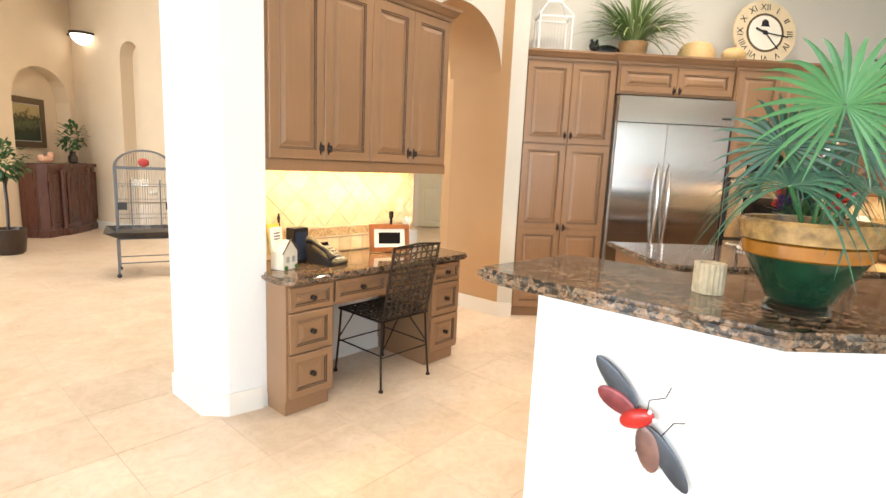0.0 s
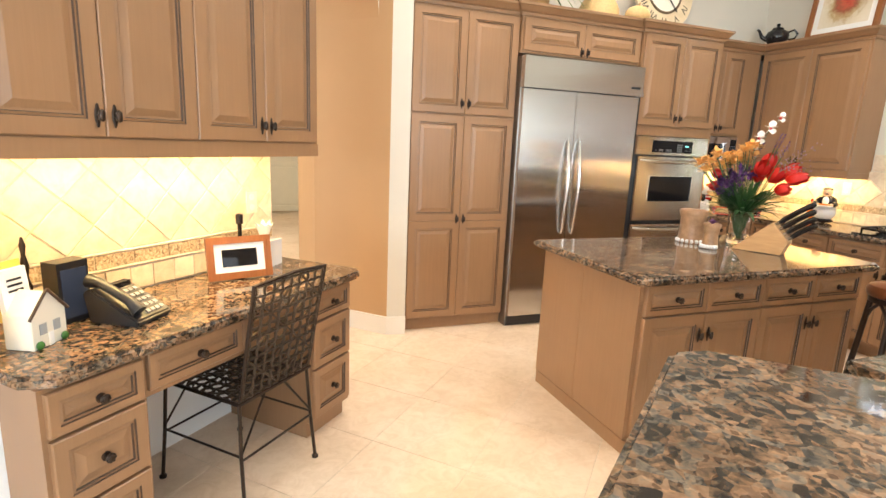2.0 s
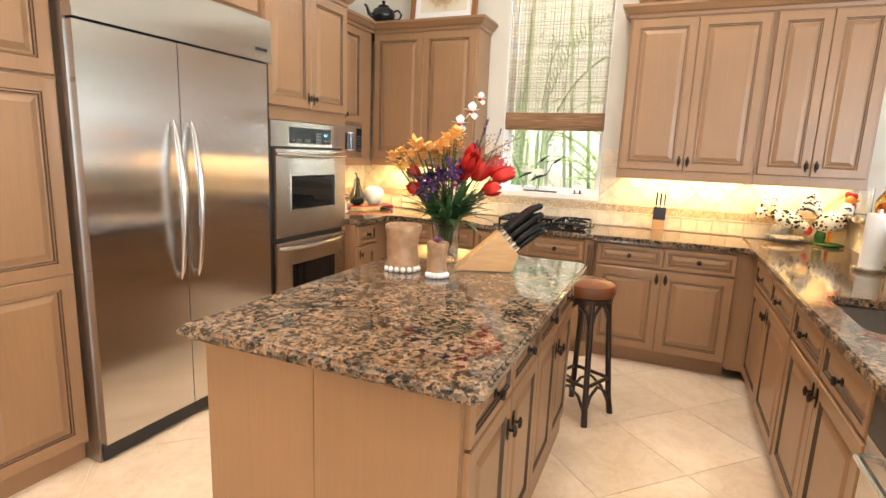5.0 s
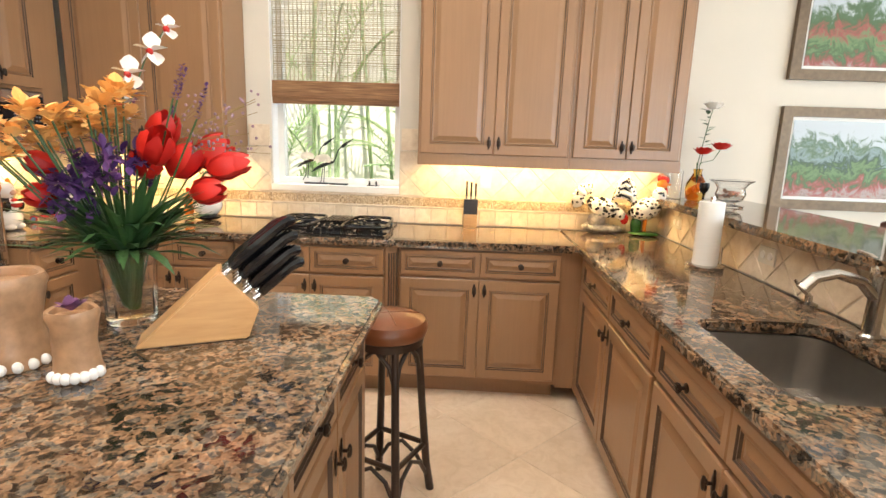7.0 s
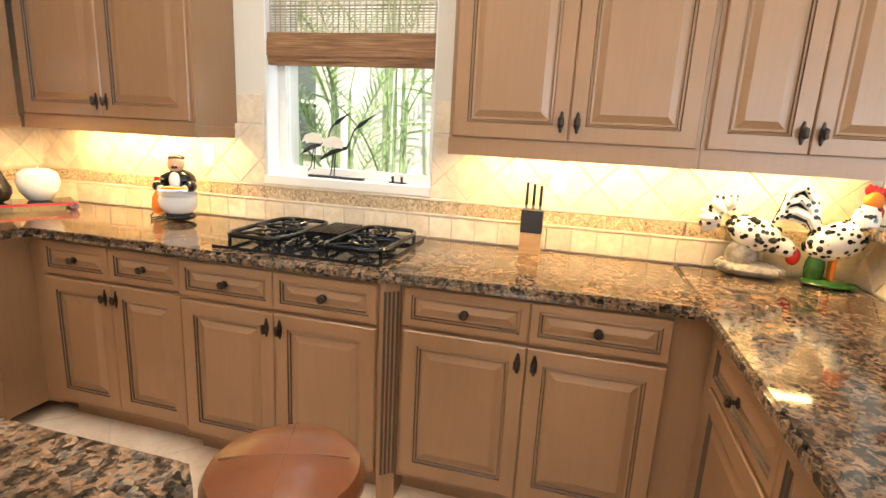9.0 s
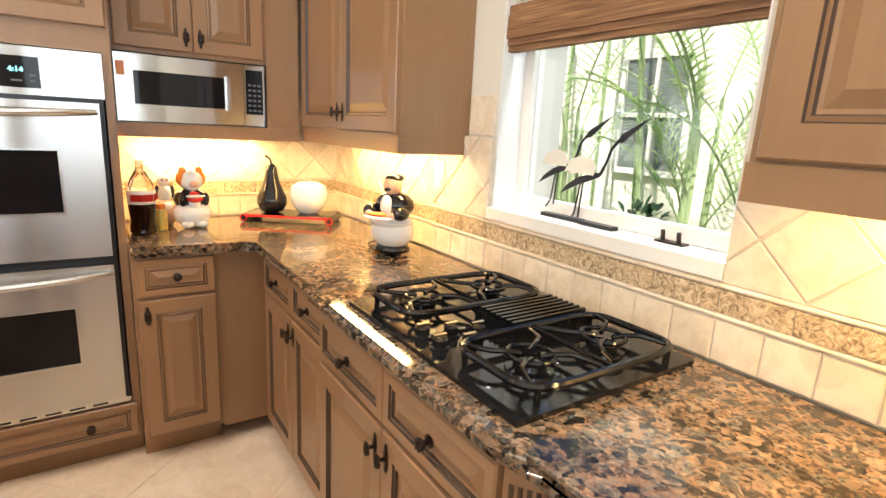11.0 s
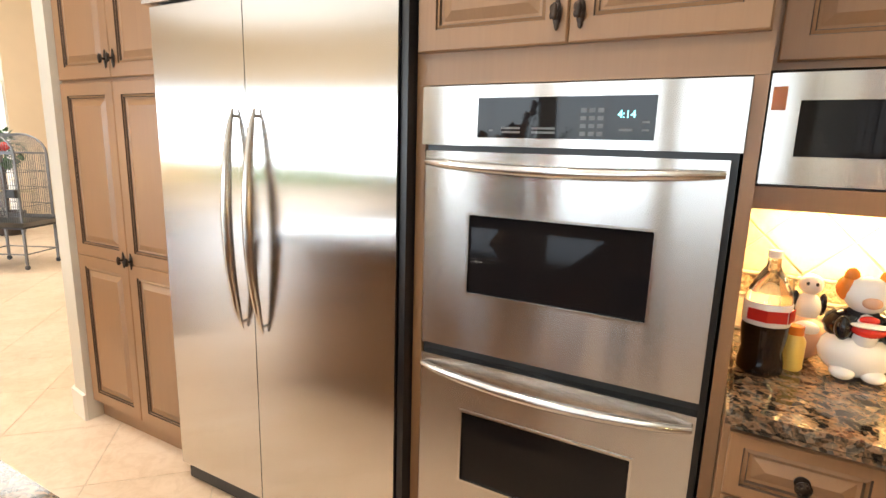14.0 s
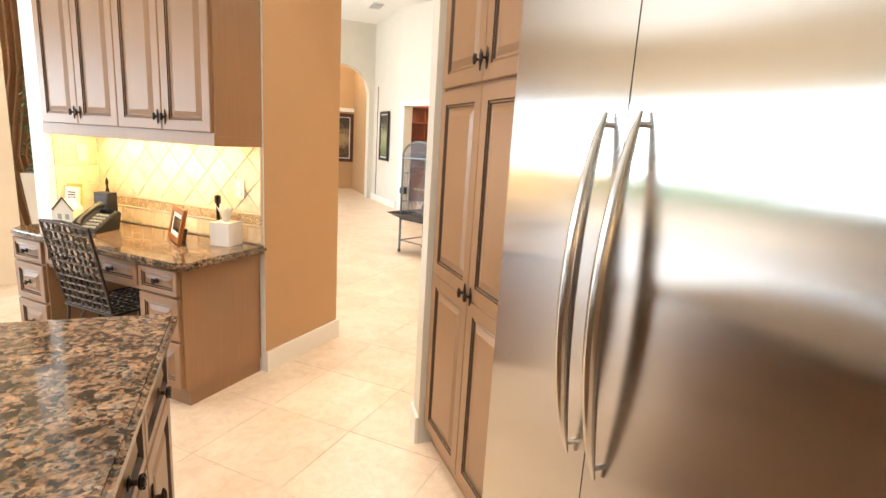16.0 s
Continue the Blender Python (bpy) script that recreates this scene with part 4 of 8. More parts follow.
# sink and tap
sk = thing("sink", "undermount stainless steel sink with wire grid", "sink", pose(0, 0, 0))
bm = bmesh.new()
rings = []
for ins, z in ((-0.015, COUNTER - SLAB - 0.001), (-0.002, COUNTER - SLAB - 0.002), (0.004, 0.73), (0.012, 0.700), (0.030, 0.688), (0.055, 0.685)):
    rings.append([bm.verts.new((x, y, z)) for x, y in round_rect(SKX0 + ins, SKX1 - ins, SKY0 + ins, SKY1 - ins, 0.065)])
for a, c in zip(rings, rings[1:]):
    for i in range(len(a)):
        bm.faces.new((a[i], c[i], c[(i + 1) % len(a)], a[(i + 1) % len(a)]))
bm.faces.new(rings[-1])
bmesh.ops.recalc_face_normals(bm, faces=bm.faces)
part("bowl", bm, SINKSTEEL, sk, smooth=True)
bm = bmesh.new()
for k in range(11):
    tube(bm, [(SKX0 + 0.04 + 0.046 * k, SKY0 + 0.03, 0.715), (SKX0 + 0.04 + 0.046 * k, SKY1 - 0.03, 0.715)], 0.002, 5)
for k in range(6):
    tube(bm, [(SKX0 + 0.03, SKY0 + 0.05 + 0.055 * k, 0.712), (SKX1 - 0.03, SKY0 + 0.05 + 0.055 * k, 0.712)], 0.002, 5)
part("grid", bm, CHROME, sk, "bright wire grid")
tap = thing("kitchen_tap", "brushed nickel kitchen tap with side lever", "tap", pose(2.98, 1.965, COUNTER))
NICKEL = plain("brushed_nickel", (0.50, 0.47, 0.43), 0.25, 1.0, 0.05)
part("base", lathe(bmesh.new(), [(0.030, 0), (0.030, 0.012), (0.022, 0.02), (0.020, 0.17), (0.026, 0.18), (0.026, 0.21), (0.016, 0.225), (0.004, 0.23)], 18), NICKEL, tap, smooth=True)
part("spout", tube(bmesh.new(), [(0, 0, 0.12), (0, 0.05, 0.17), (0, 0.12, 0.19), (0, 0.18, 0.175), (0, 0.21, 0.14)], [0.018, 0.016, 0.015, 0.017, 0.019], 12), NICKEL, tap, smooth=True)
part("lever", tube(bmesh.new(), [(0.0, 0, 0.215), (0.05, 0.0, 0.235), (0.10, 0, 0.24)], [0.010, 0.008, 0.006], 8), NICKEL, tap, smooth=True)
sp = thing("soap_dispenser", "brushed nickel soap dispenser", "soap dispenser", pose(3.26, 1.965, COUNTER))
part("body", lathe(bmesh.new(), [(0.028, 0), (0.030, 0.01), (0.030, 0.022), (0.012, 0.03), (0.012, 0.05), (0.003, 0.054)], 16), NICKEL, sp, smooth=True)
part("nozzle", tube(bmesh.new(), [(0, 0, 0.05), (0.004, 0.03, 0.075), (0.006, 0.05, 0.10)], [0.008, 0.006, 0.005], 8), NICKEL, sp, smooth=True)

# desk
desk = thing("desk", "taupe glazed built-in desk with two drawer pedestals", "desk", DESK)
for a, c in ((-1.475, -1.165), (-0.345, -0.03)):
    bm = boxm(a, c, -0.545, -0.34 if a < -1 else -0.01, 0.09, 0.7615)
    box(bm, a + 0.01, c - 0.01, -0.515, -0.34 if a < -1 else -0.01, 0, 0.0895)
    if a < -1:
        box(bm, -1.460, c, -0.3395, -0.01, 0.0, 0.7615)
    part("pedestal", bm, CAB, desk)
    for z0, z1 in ((0.612, 0.750), (0.372, 0.604), (0.112, 0.364)):
        drawer(desk, a + 0.012, c - 0.012, z0, z1, -0.545)
desk_slab.parent = desk
desk_slab.matrix_parent_inverse = DESK.inverted()
part("apron", boxm(-1.1645, -0.3455, -0.535, -0.515, 0.60, 0.7615), CAB, desk)
for a, c in ((-1.155, -0.755), (-0.755, -0.355)):
    drawer(desk, a, c, 0.622, 0.752, -0.535)
dup = wall_unit("tall taupe glazed wall cabinet over the desk", DESK @ pose(-1.462, -0.325, 0), 1.455, 0.320, UPPER_Z + 0.06, CROWN_Z + 0.03, 4)
crown("crown_moulding", [sn(-1.462, 0.31), sn(-1.462, 0.325), sn(-0.007, 0.325), sn(-0.007, 0.0)], CROWN_Z + 0.03, "taupe glazed crown moulding over the desk")



# ---------------------------------------------------------------- kitchen window
win = thing("window_1", "tall white-framed kitchen window over the cooktop", "window", pose(0, 0, 0), kind="structure")
GX = EAST + 0.12
for y0, y1, z0, z1 in ((WY0, WY0 + 0.045, WZ0 + 0.02, WZ1), (WY1 - 0.045, WY1, WZ0 + 0.02, WZ1), (WY0 + 0.045, WY1 - 0.045, WZ0 + 0.02, WZ0 + 0.06), (WY0 + 0.045, WY1 - 0.045, WZ1 - 0.05, WZ1)):
    part("window_frame", boxm(GX - 0.02, GX + 0.03, y0, y1, z0, z1), TRIM, win)
pane = part("pane", boxm(GX, GX + 0.006, WY0 + 0.045, WY1 - 0.045, WZ0 + 0.06, WZ1 - 0.05), GLASS, win)
pane.visible_shadow = False
# thin white boards added so that the reveal looks flooded with daylight
for y0, y1 in ((WY0 + 0.0005, WY0 + 0.006), (WY1 - 0.006, WY1 - 0.0005)):
    part("jamb", boxm(EAST + 0.001, GX - 0.0205, y0, y1, WZ0 + 0.0185, WZ1 - 0.002), WHITE, win, "white jamb lining added to brighten the window reveal")
part("window_sill", boxm(EAST - 0.022, EAST + 0.15, WY0 - 0.004, WY1 + 0.004, WZ0 - 0.02, WZ0 + 0.018), TRIM, win, bevel=0.004)
for y0, y1, dx in ((4.06, 4.22, 0.05), (3.93, 4.05, 0.04)):
    part("latch", boxm(EAST + dx, EAST + dx + 0.03, y0, y1, WZ0 + 0.0185, WZ0 + 0.03), PLASTIC, win, "dark window operator cover", bevel=0.003)
bm = boxm(EAST + 0.05, EAST + 0.08, 3.72, 3.80, WZ0 + 0.0185, WZ0 + 0.024)
for yy in (3.74, 3.785):
    tube(bm, [(EAST + 0.065, yy, WZ0 + 0.022), (EAST + 0.06, yy, WZ0 + 0.05)], 0.006, 6)
part("stay", bm, IRON, win, "small dark window stay")

blind = thing("woven_blind", "brown woven wood roman blind, half lowered", "blind", pose(0, 0, 0))
BX, BZ = EAST + 0.035, 1.655
bm = bmesh.new()
random.seed(3)
z = BZ + 0.13
while z < 3.03:
    h = random.uniform(0.003, 0.008)
    box(bm, BX + random.uniform(-0.001, 0.002), BX + 0.004, WY0 + 0.008, WY1 - 0.008, z, z + h)
    z += h + random.uniform(0.003, 0.007)
y = WY0 + 0.02
while y < WY1 - 0.01:
    box(bm, BX - 0.003, BX - 0.0012, y, y + 0.006, BZ + 0.13, 3.03)
    y += 0.0265
tagged(part("reed_screen", bm, material("pale_reed", build_leaf((0.42, 0.34, 0.22), (0.62, 0.54, 0.40), 0.5), 0.7), blind, "open woven reed screen"), kind="stuff")
bm = bmesh.new()
for k, (zz, d) in enumerate(((BZ, 0.012), (BZ + 0.018, 0.017), (BZ + 0.040, 0.024), (BZ + 0.075, 0.022), (BZ + 0.105, 0.017))):
    hh = 0.03 if k < 2 else 0.036
    box(bm, BX - d - 0.006, BX + 0.010, WY0 + 0.003 + 0.0006 * k, WY1 - 0.003 - 0.0006 * k, zz, zz + hh)
part("fold", bm, BLIND, blind, "thick dark woven bottom folds")
part("head_rail", boxm(BX - 0.01, BX + 0.03, WY0 + 0.004, WY1 - 0.004, 3.0, 3.045), BLIND, blind)

# a pair of crane ornaments against the glass
def crane(y, z, s):
    c = thing("crane_ornament", "flat painted metal crane ornament against the window", "ornament", pose(GX - 0.030, y, z, 0, 0, -90), "crane ornaments")
    def plate(name, pts, mat, lab, y0=0.0):
        bm = bmesh.new()
        f = bm.faces.new([bm.verts.new((a * s, y0, b * s)) for a, b in pts])
        r = bmesh.ops.extrude_face_region(bm, geom=[f])
        bmesh.ops.translate(bm, vec=(0, 0.003, 0), verts=[v for v in r["geom"] if isinstance(v, bmesh.types.BMVert)])
        bmesh.ops.recalc_face_normals(bm, faces=bm.faces)
        part(name, bm, mat, c, lab)
    plate("body", [(0.02, 0.20), (0.05, 0.26), (0.12, 0.285), (0.18, 0.27), (0.205, 0.235), (0.19, 0.20), (0.10, 0.205), (0.06, 0.195), (0.05, 0.215)], CREAM, "cream body", -0.004)
    plate("wing", [(0.0, 0.10), (0.09, 0.145), (0.22, 0.195), (0.235, 0.215), (0.20, 0.215), (0.10, 0.185), (0.04, 0.145)], PLASTIC, "dark wing")
    bm = tube(bmesh.new(), [(0.225 * s, 0.001, 0.21 * s), (0.25 * s, 0.001, 0.26 * s), (0.27 * s, 0.001, 0.32 * s), (0.305 * s, 0.001, 0.36 * s)], [0.008 * s, 0.006 * s, 0.006 * s, 0.007 * s], 6)
    part("neck", bm, PLASTIC, c, "thin dark neck")
    plate("head", [(0.295, 0.345), (0.31, 0.38), (0.345, 0.40), (0.44, 0.45), (0.36, 0.38), (0.325, 0.35)], PLASTIC, "dark head and bill")
    bm = bmesh.new()
    tube(bm, [(0.12 * s, 0.001, 0.16 * s), (0.10 * s, 0.001, 0.02 * s), (0.07 * s, 0.001, -0.02 * s)], 0.003, 5)
    part("leg", bm, PLASTIC, c)
    part("leg", tube(bmesh.new(), [(0.135 * s, 0.001, 0.165 * s), (0.125 * s, 0.001, 0.0)], 0.003, 5), PLASTIC, c)


crane(4.285, WZ0 + 0.055, 0.62)
crane(4.185, WZ0 + 0.025, 0.68)

# ---------------------------------------------------------------- backsplash tiles
def clip(poly, x0, x1, z0, z1):
    for ax, v, sgn in ((0, x0, 1), (0, x1, -1), (1, z0, 1), (1, z1, -1)):
        out = []
        for a, c in zip(poly, poly[1:] + poly[:1]):
            da, dc = sgn * (a[ax] - v), sgn * (c[ax] - v)
            if da >= 0:
                out.append(a)
            if da * dc < 0:
                u = da / (da - dc)
                out.append((a[0] + u * (c[0] - a[0]), a[1] + u * (c[1] - a[1])))
        poly = out
        if len(poly) < 3:
            return []
    return poly


def tile_piece(name, poly, parent, mat, t=0.008, ch=0.004, raise_=0.0):
    """One tile with chamfered edges on the wall plane y = 0, facing -y."""
    cx, cz = sum(p[0] for p in poly) / len(poly), sum(p[1] for p in poly) / len(poly)
    size = max(math.hypot(p[0] - cx, p[1] - cz) for p in poly)
    if size < 0.015:
        return
    k = max(0.3, 1 - ch / size)
    bm = bmesh.new()
    a = [bm.verts.new((x, 0.0, z)) for x, z in poly]
    b = [bm.verts.new((x, -t + 0.003 - raise_, z)) for x, z in poly]
    c = [bm.verts.new((cx + (x - cx) * k, -t - raise_, cz + (z - cz) * k)) for x, z in poly]
    for r0, r1 in ((a, b), (b, c)):
        for i in range(len(poly)):
            j = (i + 1) % len(poly)
            bm.faces.new((r0[i], r0[j], r1[j], r1[i]))
    bm.faces.new(c)
    bmesh.ops.recalc_face_normals(bm, faces=bm.faces)
    part(name, bm, mat, parent)


def diagonal(parent, x0, x1, z0, z1, size=0.152, ox=0.0, oz=0.0):
    d = size * math.sqrt(0.5)
    g = d - 0.0032
    for i in range(int((x0 - ox) / d) - 2, int((x1 - ox) / d) + 3):
        for j in range(-2, int((z1 - z0) / d) + 4):
            if (i + j) % 2:
                continue
            cx, cz = ox + i * d, z0 + oz + j * d
            poly = clip([(cx - g, cz), (cx, cz - g), (cx + g, cz), (cx, cz + g)], x0, x1, z0, z1)
            if len(poly) > 2:
                tile_piece("tile", poly, parent, STONE)


def backsplash(label, m, L, zc, ztop, row=0.100, border=True):
    b = thing("backsplash", label, "backsplash", m, kind="structure")
    part("bed", boxm(0, L, -0.003, 0.011, zc, ztop), GROUT, b)
    z = zc + 0.004
    if row:
        n = max(1, round(L / 0.105))
        w = L / n
        for i in range(n):
            tile_piece("tile", [(i * w + 0.002, z), ((i + 1) * w - 0.002, z), ((i + 1) * w - 0.002, z + row - 0.004), (i * w + 0.002, z + row - 0.004)], b, STONE)
        z += row
    if border:
        part("pencil_liner", tube(bmesh.new(), [(0.001, -0.006, z + 0.005), (L - 0.001, -0.006, z + 0.005)], 0.006, 8), STONE, b, "narrow stone liner", smooth=True)
        n = max(1, round(L / 0.155))
        w = L / n
        for i in range(n):
            tile_piece("border_tile", [(i * w + 0.0015, z + 0.012), ((i + 1) * w - 0.0015, z + 0.012), ((i + 1) * w - 0.0015, z + 0.066), (i * w + 0.0015, z + 0.066)], b, LISTELLO, 0.009, 0.003)
        part("pencil_liner", tube(bmesh.new(), [(0.001, -0.006, z + 0.073), (L - 0.001, -0.006, z + 0.073)], 0.006, 8), STONE, b, "narrow stone liner", smooth=True)
        z += 0.081
    diagonal(b, 0.002, L - 0.002, z, ztop - 0.001, ox=0.06, oz=0.0)
    return b


EB = EAST - 0.011
backsplash("cream tumbled stone backsplash with carved border", pose(EB, WY0 - 0.004, 0, 0, 0, -90), WY0 - 0.004 - 1.905, COUNTER + 0.001, UPPER_Z + 0.02)
backsplash("cream tumbled stone backsplash with carved border", pose(EB, NORTH - 0.012, 0, 0, 0, -90), NORTH - 0.012 - WY1 - 0.004, COUNTER + 0.001, UPPER_Z + 0.02)
backsplash("low stone backsplash under the window", pose(EB, WY1 + 0.004, 0, 0, 0, -90), WY1 - WY0 + 0.008, COUNTER + 0.001, WZ0 - 0.021)
backsplash("cream tumbled stone backsplash with carved border", pose(3.818, NORTH - 0.011, 0), EAST - 0.012 - 3.818, COUNTER + 0.001, 1.304)
backsplash("cream diagonal stone tiles under the breakfast bar", pose(EAST - 0.013, 1.892 + 0.010, 0, 0, 0, 180), EAST - 0.013 - 1.2, COUNTER + 0.001, 1.109, 0, False)
backsplash("cream tumbled stone backsplash over the desk", DESK @ pose(-1.455, -0.011, 0), 1.447, 0.804, UPPER_Z + 0.06)
bs = thing("backsplash", "cream square stone tiles on the wall end", "backsplash", DESK @ pose(-1.464, 0, 0, 0, 0, 90), kind="structure")
for k in range(5):
    tile_piece("tile", [(-0.29, 0.806 + 0.12 * k), (-0.02, 0.806 + 0.12 * k), (-0.02, 0.922 + 0.12 * k), (-0.29, 0.922 + 0.12 * k)], bs, STONE)
for yy0, yy1 in ((WY1 + 0.01, 4.56), (3.44, WY0 - 0.01)):
    sb = thing("backsplash", "cream stone border tiles beside the window", "backsplash", pose(EAST - 0.0005, yy1, 0, 0, 0, -90), kind="structure")
    w = yy1 - yy0
    for k in range(1):
        tile_piece("tile", [(0.002, UPPER_Z + 0.024 + 0.14 * k), (w - 0.002, UPPER_Z + 0.024 + 0.14 * k), (w - 0.002, UPPER_Z + 0.16 + 0.14 * k), (0.002, UPPER_Z + 0.16 + 0.14 * k)], sb, STONE, 0.010)


def outlet(m, label="cream double wall socket"):
    o = thing("wall_socket", label, "socket", m, "wall sockets")
    part("plate", boxm(-0.035, 0.035, -0.006, 0, -0.057, 0.057), CREAM, o, bevel=0.002)
    for dz in (-0.026, 0.026):
        part("outlet", lathe(bmesh.new(), [(0.016, 0), (0.016, 0.003)], 14, m=pose(0, -0.006, dz, 90)), TRIM, o)


for yy in (3.02, 4.72):
    outlet(pose(EB - 0.009, yy, 1.22, 0, 0, -90))
outlet(pose(3.62, 1.912, 1.03, 0, 90, 180))
outlet(pose(4.55, 1.912, 1.03, 0, 90, 180))
outlet(DESK @ pose(-0.16, -0.021, 1.12))
outlet(DESK @ pose(-1.454, -0.12, 1.25, 0, 0, 90))

# ---------------------------------------------------------------- cooktop
ck = thing("cooktop", "black glass gas cooktop with cast iron grates", "cooktop", pose(4.285, 3.578, COUNTER) @ Matrix.Diagonal((0.91, 0.965, 1, 1)))
CW, CD = 0.715, 0.575
part("glass_top", boxm(0, CD, 0, CW, 0.0005, 0.012), BLACK, ck, bevel=0.004)


def grate(y0):
    bm = bmesh.new()
    w, d, z, r = 0.255, 0.485, 0.045, 0.0062
    x0, x1, y1 = 0.048, 0.048 + d, y0 + w
    xm, cy = (x0 + x1) / 2, y0 + w / 2
    lim = []
    for k in range(49):
        t = 2 * math.pi * k / 48
        lim.append((xm + d / 2 * math.copysign(abs(math.cos(t)) ** 0.36, math.cos(t)), cy + w / 2 * math.copysign(abs(math.sin(t)) ** 0.36, math.sin(t)), z))
    tube(bm, lim, 0.0095, 8)
    tube(bm, [(xm, y0, z), (xm, y1, z)], r, 8)
    for cx in ((x0 + xm) / 2, (x1 + xm) / 2):
        for sx, sy in ((-1, -1), (1, -1), (1, 1), (-1, 1)):
            ax, ay = cx + sx * d * 0.215, cy + sy * w * 0.43
            ex, ey = cx + sx * 0.014, cy + sy * 0.016
            mx, my = (ax + ex) / 2 + sx * 0.016, (ay + ey) / 2 - sy * 0.014
            tube(bm, [(ax, ay, z), ((ax + mx) / 2, (ay + my) / 2 - sy * 0.003, z + 0.004), (mx, my, z + 0.006), ((mx + ex) / 2, (my + ey) / 2 - sy * 0.002, z + 0.005), (ex, ey, z + 0.001)], r, 8)
        tube(bm, arc((cx, cy, z + 0.002), 0.052, 0, 360, 24, "xy"), r * 0.9, 8)
    for px in (x0 + 0.03, x1 - 0.03):
        for py in (y0 + 0.015, y1 - 0.015):
            tube(bm, [(px, py, z), (px, py, 0.0115)], 0.008, 6)
    g = part("grate", bm, CASTIRON, ck, "cast iron pan grate", smooth=True)
    for cx in ((x0 + xm) / 2, (x1 + xm) / 2):
        part("burner", lathe(bmesh.new(), [(0.056, 0.0115), (0.054, 0.018), (0.038, 0.02), (0.036, 0.032), (0.030, 0.036), (0.005, 0.038)], 20, (cx, (y0 + y1) / 2, 0)), CASTIRON, ck, "black gas burner", smooth=True)


grate(0.014)
grate(0.446)
vent = part("vent", boxm(0.25, 0.53, 0.280, 0.436, 0.0115, 0.040), BLACK, ck, "raised downdraft vent", bevel=0.008)
for k in range(7):
    yy = 0.288 + 0.0205 * k
    part("slat", boxm(0.255, 0.525, yy, yy + 0.009, 0.0405, 0.052), CASTIRON, vent, "vent slat")
for kx, ky in ((0.055, 0.325), (0.055, 0.400), (0.125, 0.300), (0.125, 0.375), (0.190, 0.350)):
    kn = part("knob", lathe(bmesh.new(), [(0.024, 0.0115), (0.024, 0.016), (0.018, 0.018), (0.019, 0.034), (0.015, 0.037), (0.003, 0.038)], 16, (kx, ky, 0)), BLACK, ck, "black control knob", smooth=True)
    part("grip", boxm(kx - 0.018, kx + 0.018, ky - 0.004, ky + 0.004, 0.0375, 0.045), CHROME, kn, "bright knob grip", bevel=0.002)

# ---------------------------------------------------------------- stool, desk chair
st = thing("bar_stool", "dark bentwood bar stool with brown leather seat", "stool", pose(3.40, 3.415, 0))
part("seat", lathe(bmesh.new(), [(0.125, 0.70), (0.142, 0.705), (0.150, 0.725), (0.150, 0.745), (0.140, 0.766), (0.10, 0.782), (0.05, 0.789), (0.004, 0.790)], 32), LEATHER, st, "padded brown leather seat", smooth=True)
for a in (20, 110):
    ca, sa = math.cos(radians(a)), math.sin(radians(a))
    part("seat_seam", tube(bmesh.new(), [(ca * u, sa * u, 0.7905 - 0.75 * u * u) for u in (-0.12, -0.10, -0.05, 0, 0.05, 0.10, 0.12)], 0.0022, 6), LEATHER, st, "raised leather seam")
part("seat_frame", lathe(bmesh.new(), [(0.11, 0.668), (0.134, 0.670), (0.136, 0.70), (0.11, 0.70)], 28), DARKWOOD, st, smooth=True)
for k in range(4):
    a = radians(20 + 90 * k)
    b_ = radians(20 + 90 * (k + 1))
    c0, s0, c1, s1 = math.cos(a), math.sin(a), math.cos(b_), math.sin(b_)
    part("leg", tube(bmesh.new(), [(0.118 * c0, 0.118 * s0, 0.685), (0.140 * c0, 0.140 * s0, 0.40), (0.165 * c0, 0.165 * s0, 0.12), (0.185 * c0, 0.185 * s0, 0.0)], [0.015, 0.016, 0.017, 0.018], 10), DARKWOOD, st, smooth=True)
    P = lambda c, s, r, z: (r * c, r * s, z)
    part("stretcher", tube(bmesh.new(), [P(c0, s0, 0.157, 0.215), P(c1, s1, 0.157, 0.215)], 0.011, 8), DARKWOOD, st, smooth=True)
    mx, my = (c0 + c1) / 2, (s0 + s1) / 2
    part("arch_brace", tube(bmesh.new(), [P(c0, s0, 0.172, 0.06), (0.160 * (c0 * 0.8 + c1 * 0.2), 0.160 * (s0 * 0.8 + s1 * 0.2), 0.15), (0.160 * mx, 0.160 * my, 0.19), (0.160 * (c0 * 0.2 + c1 * 0.8), 0.160 * (s0 * 0.2 + s1 * 0.8), 0.15), P(c1, s1, 0.172, 0.06)], 0.009, 8), DARKWOOD, st, smooth=True)
    part("arch_brace", tube(bmesh.new(), [P(c0, s0, 0.132, 0.52), (0.128 * (c0 * 0.85 + c1 * 0.15), 0.128 * (s0 * 0.85 + s1 * 0.15), 0.61), (0.128 * mx, 0.128 * my, 0.665)], 0.009, 8), DARKWOOD, st, smooth=True)
    part("arch_brace", tube(bmesh.new(), [P(c1, s1, 0.132, 0.52), (0.128 * (c0 * 0.15 + c1 * 0.85), 0.128 * (s0 * 0.15 + s1 * 0.85), 0.61), (0.128 * mx, 0.128 * my, 0.665)], 0.009, 8), DARKWOOD, st, smooth=True)

STRAP = plain("woven_bronze_strap", (0.085, 0.062, 0.045), 0.42, 0.75, 0.3, 40, 0.3)
ch = thing("desk_chair", "woven bronze metal strap chair with thin legs", "chair", DESK @ pose(-0.655, -0.415, 0))


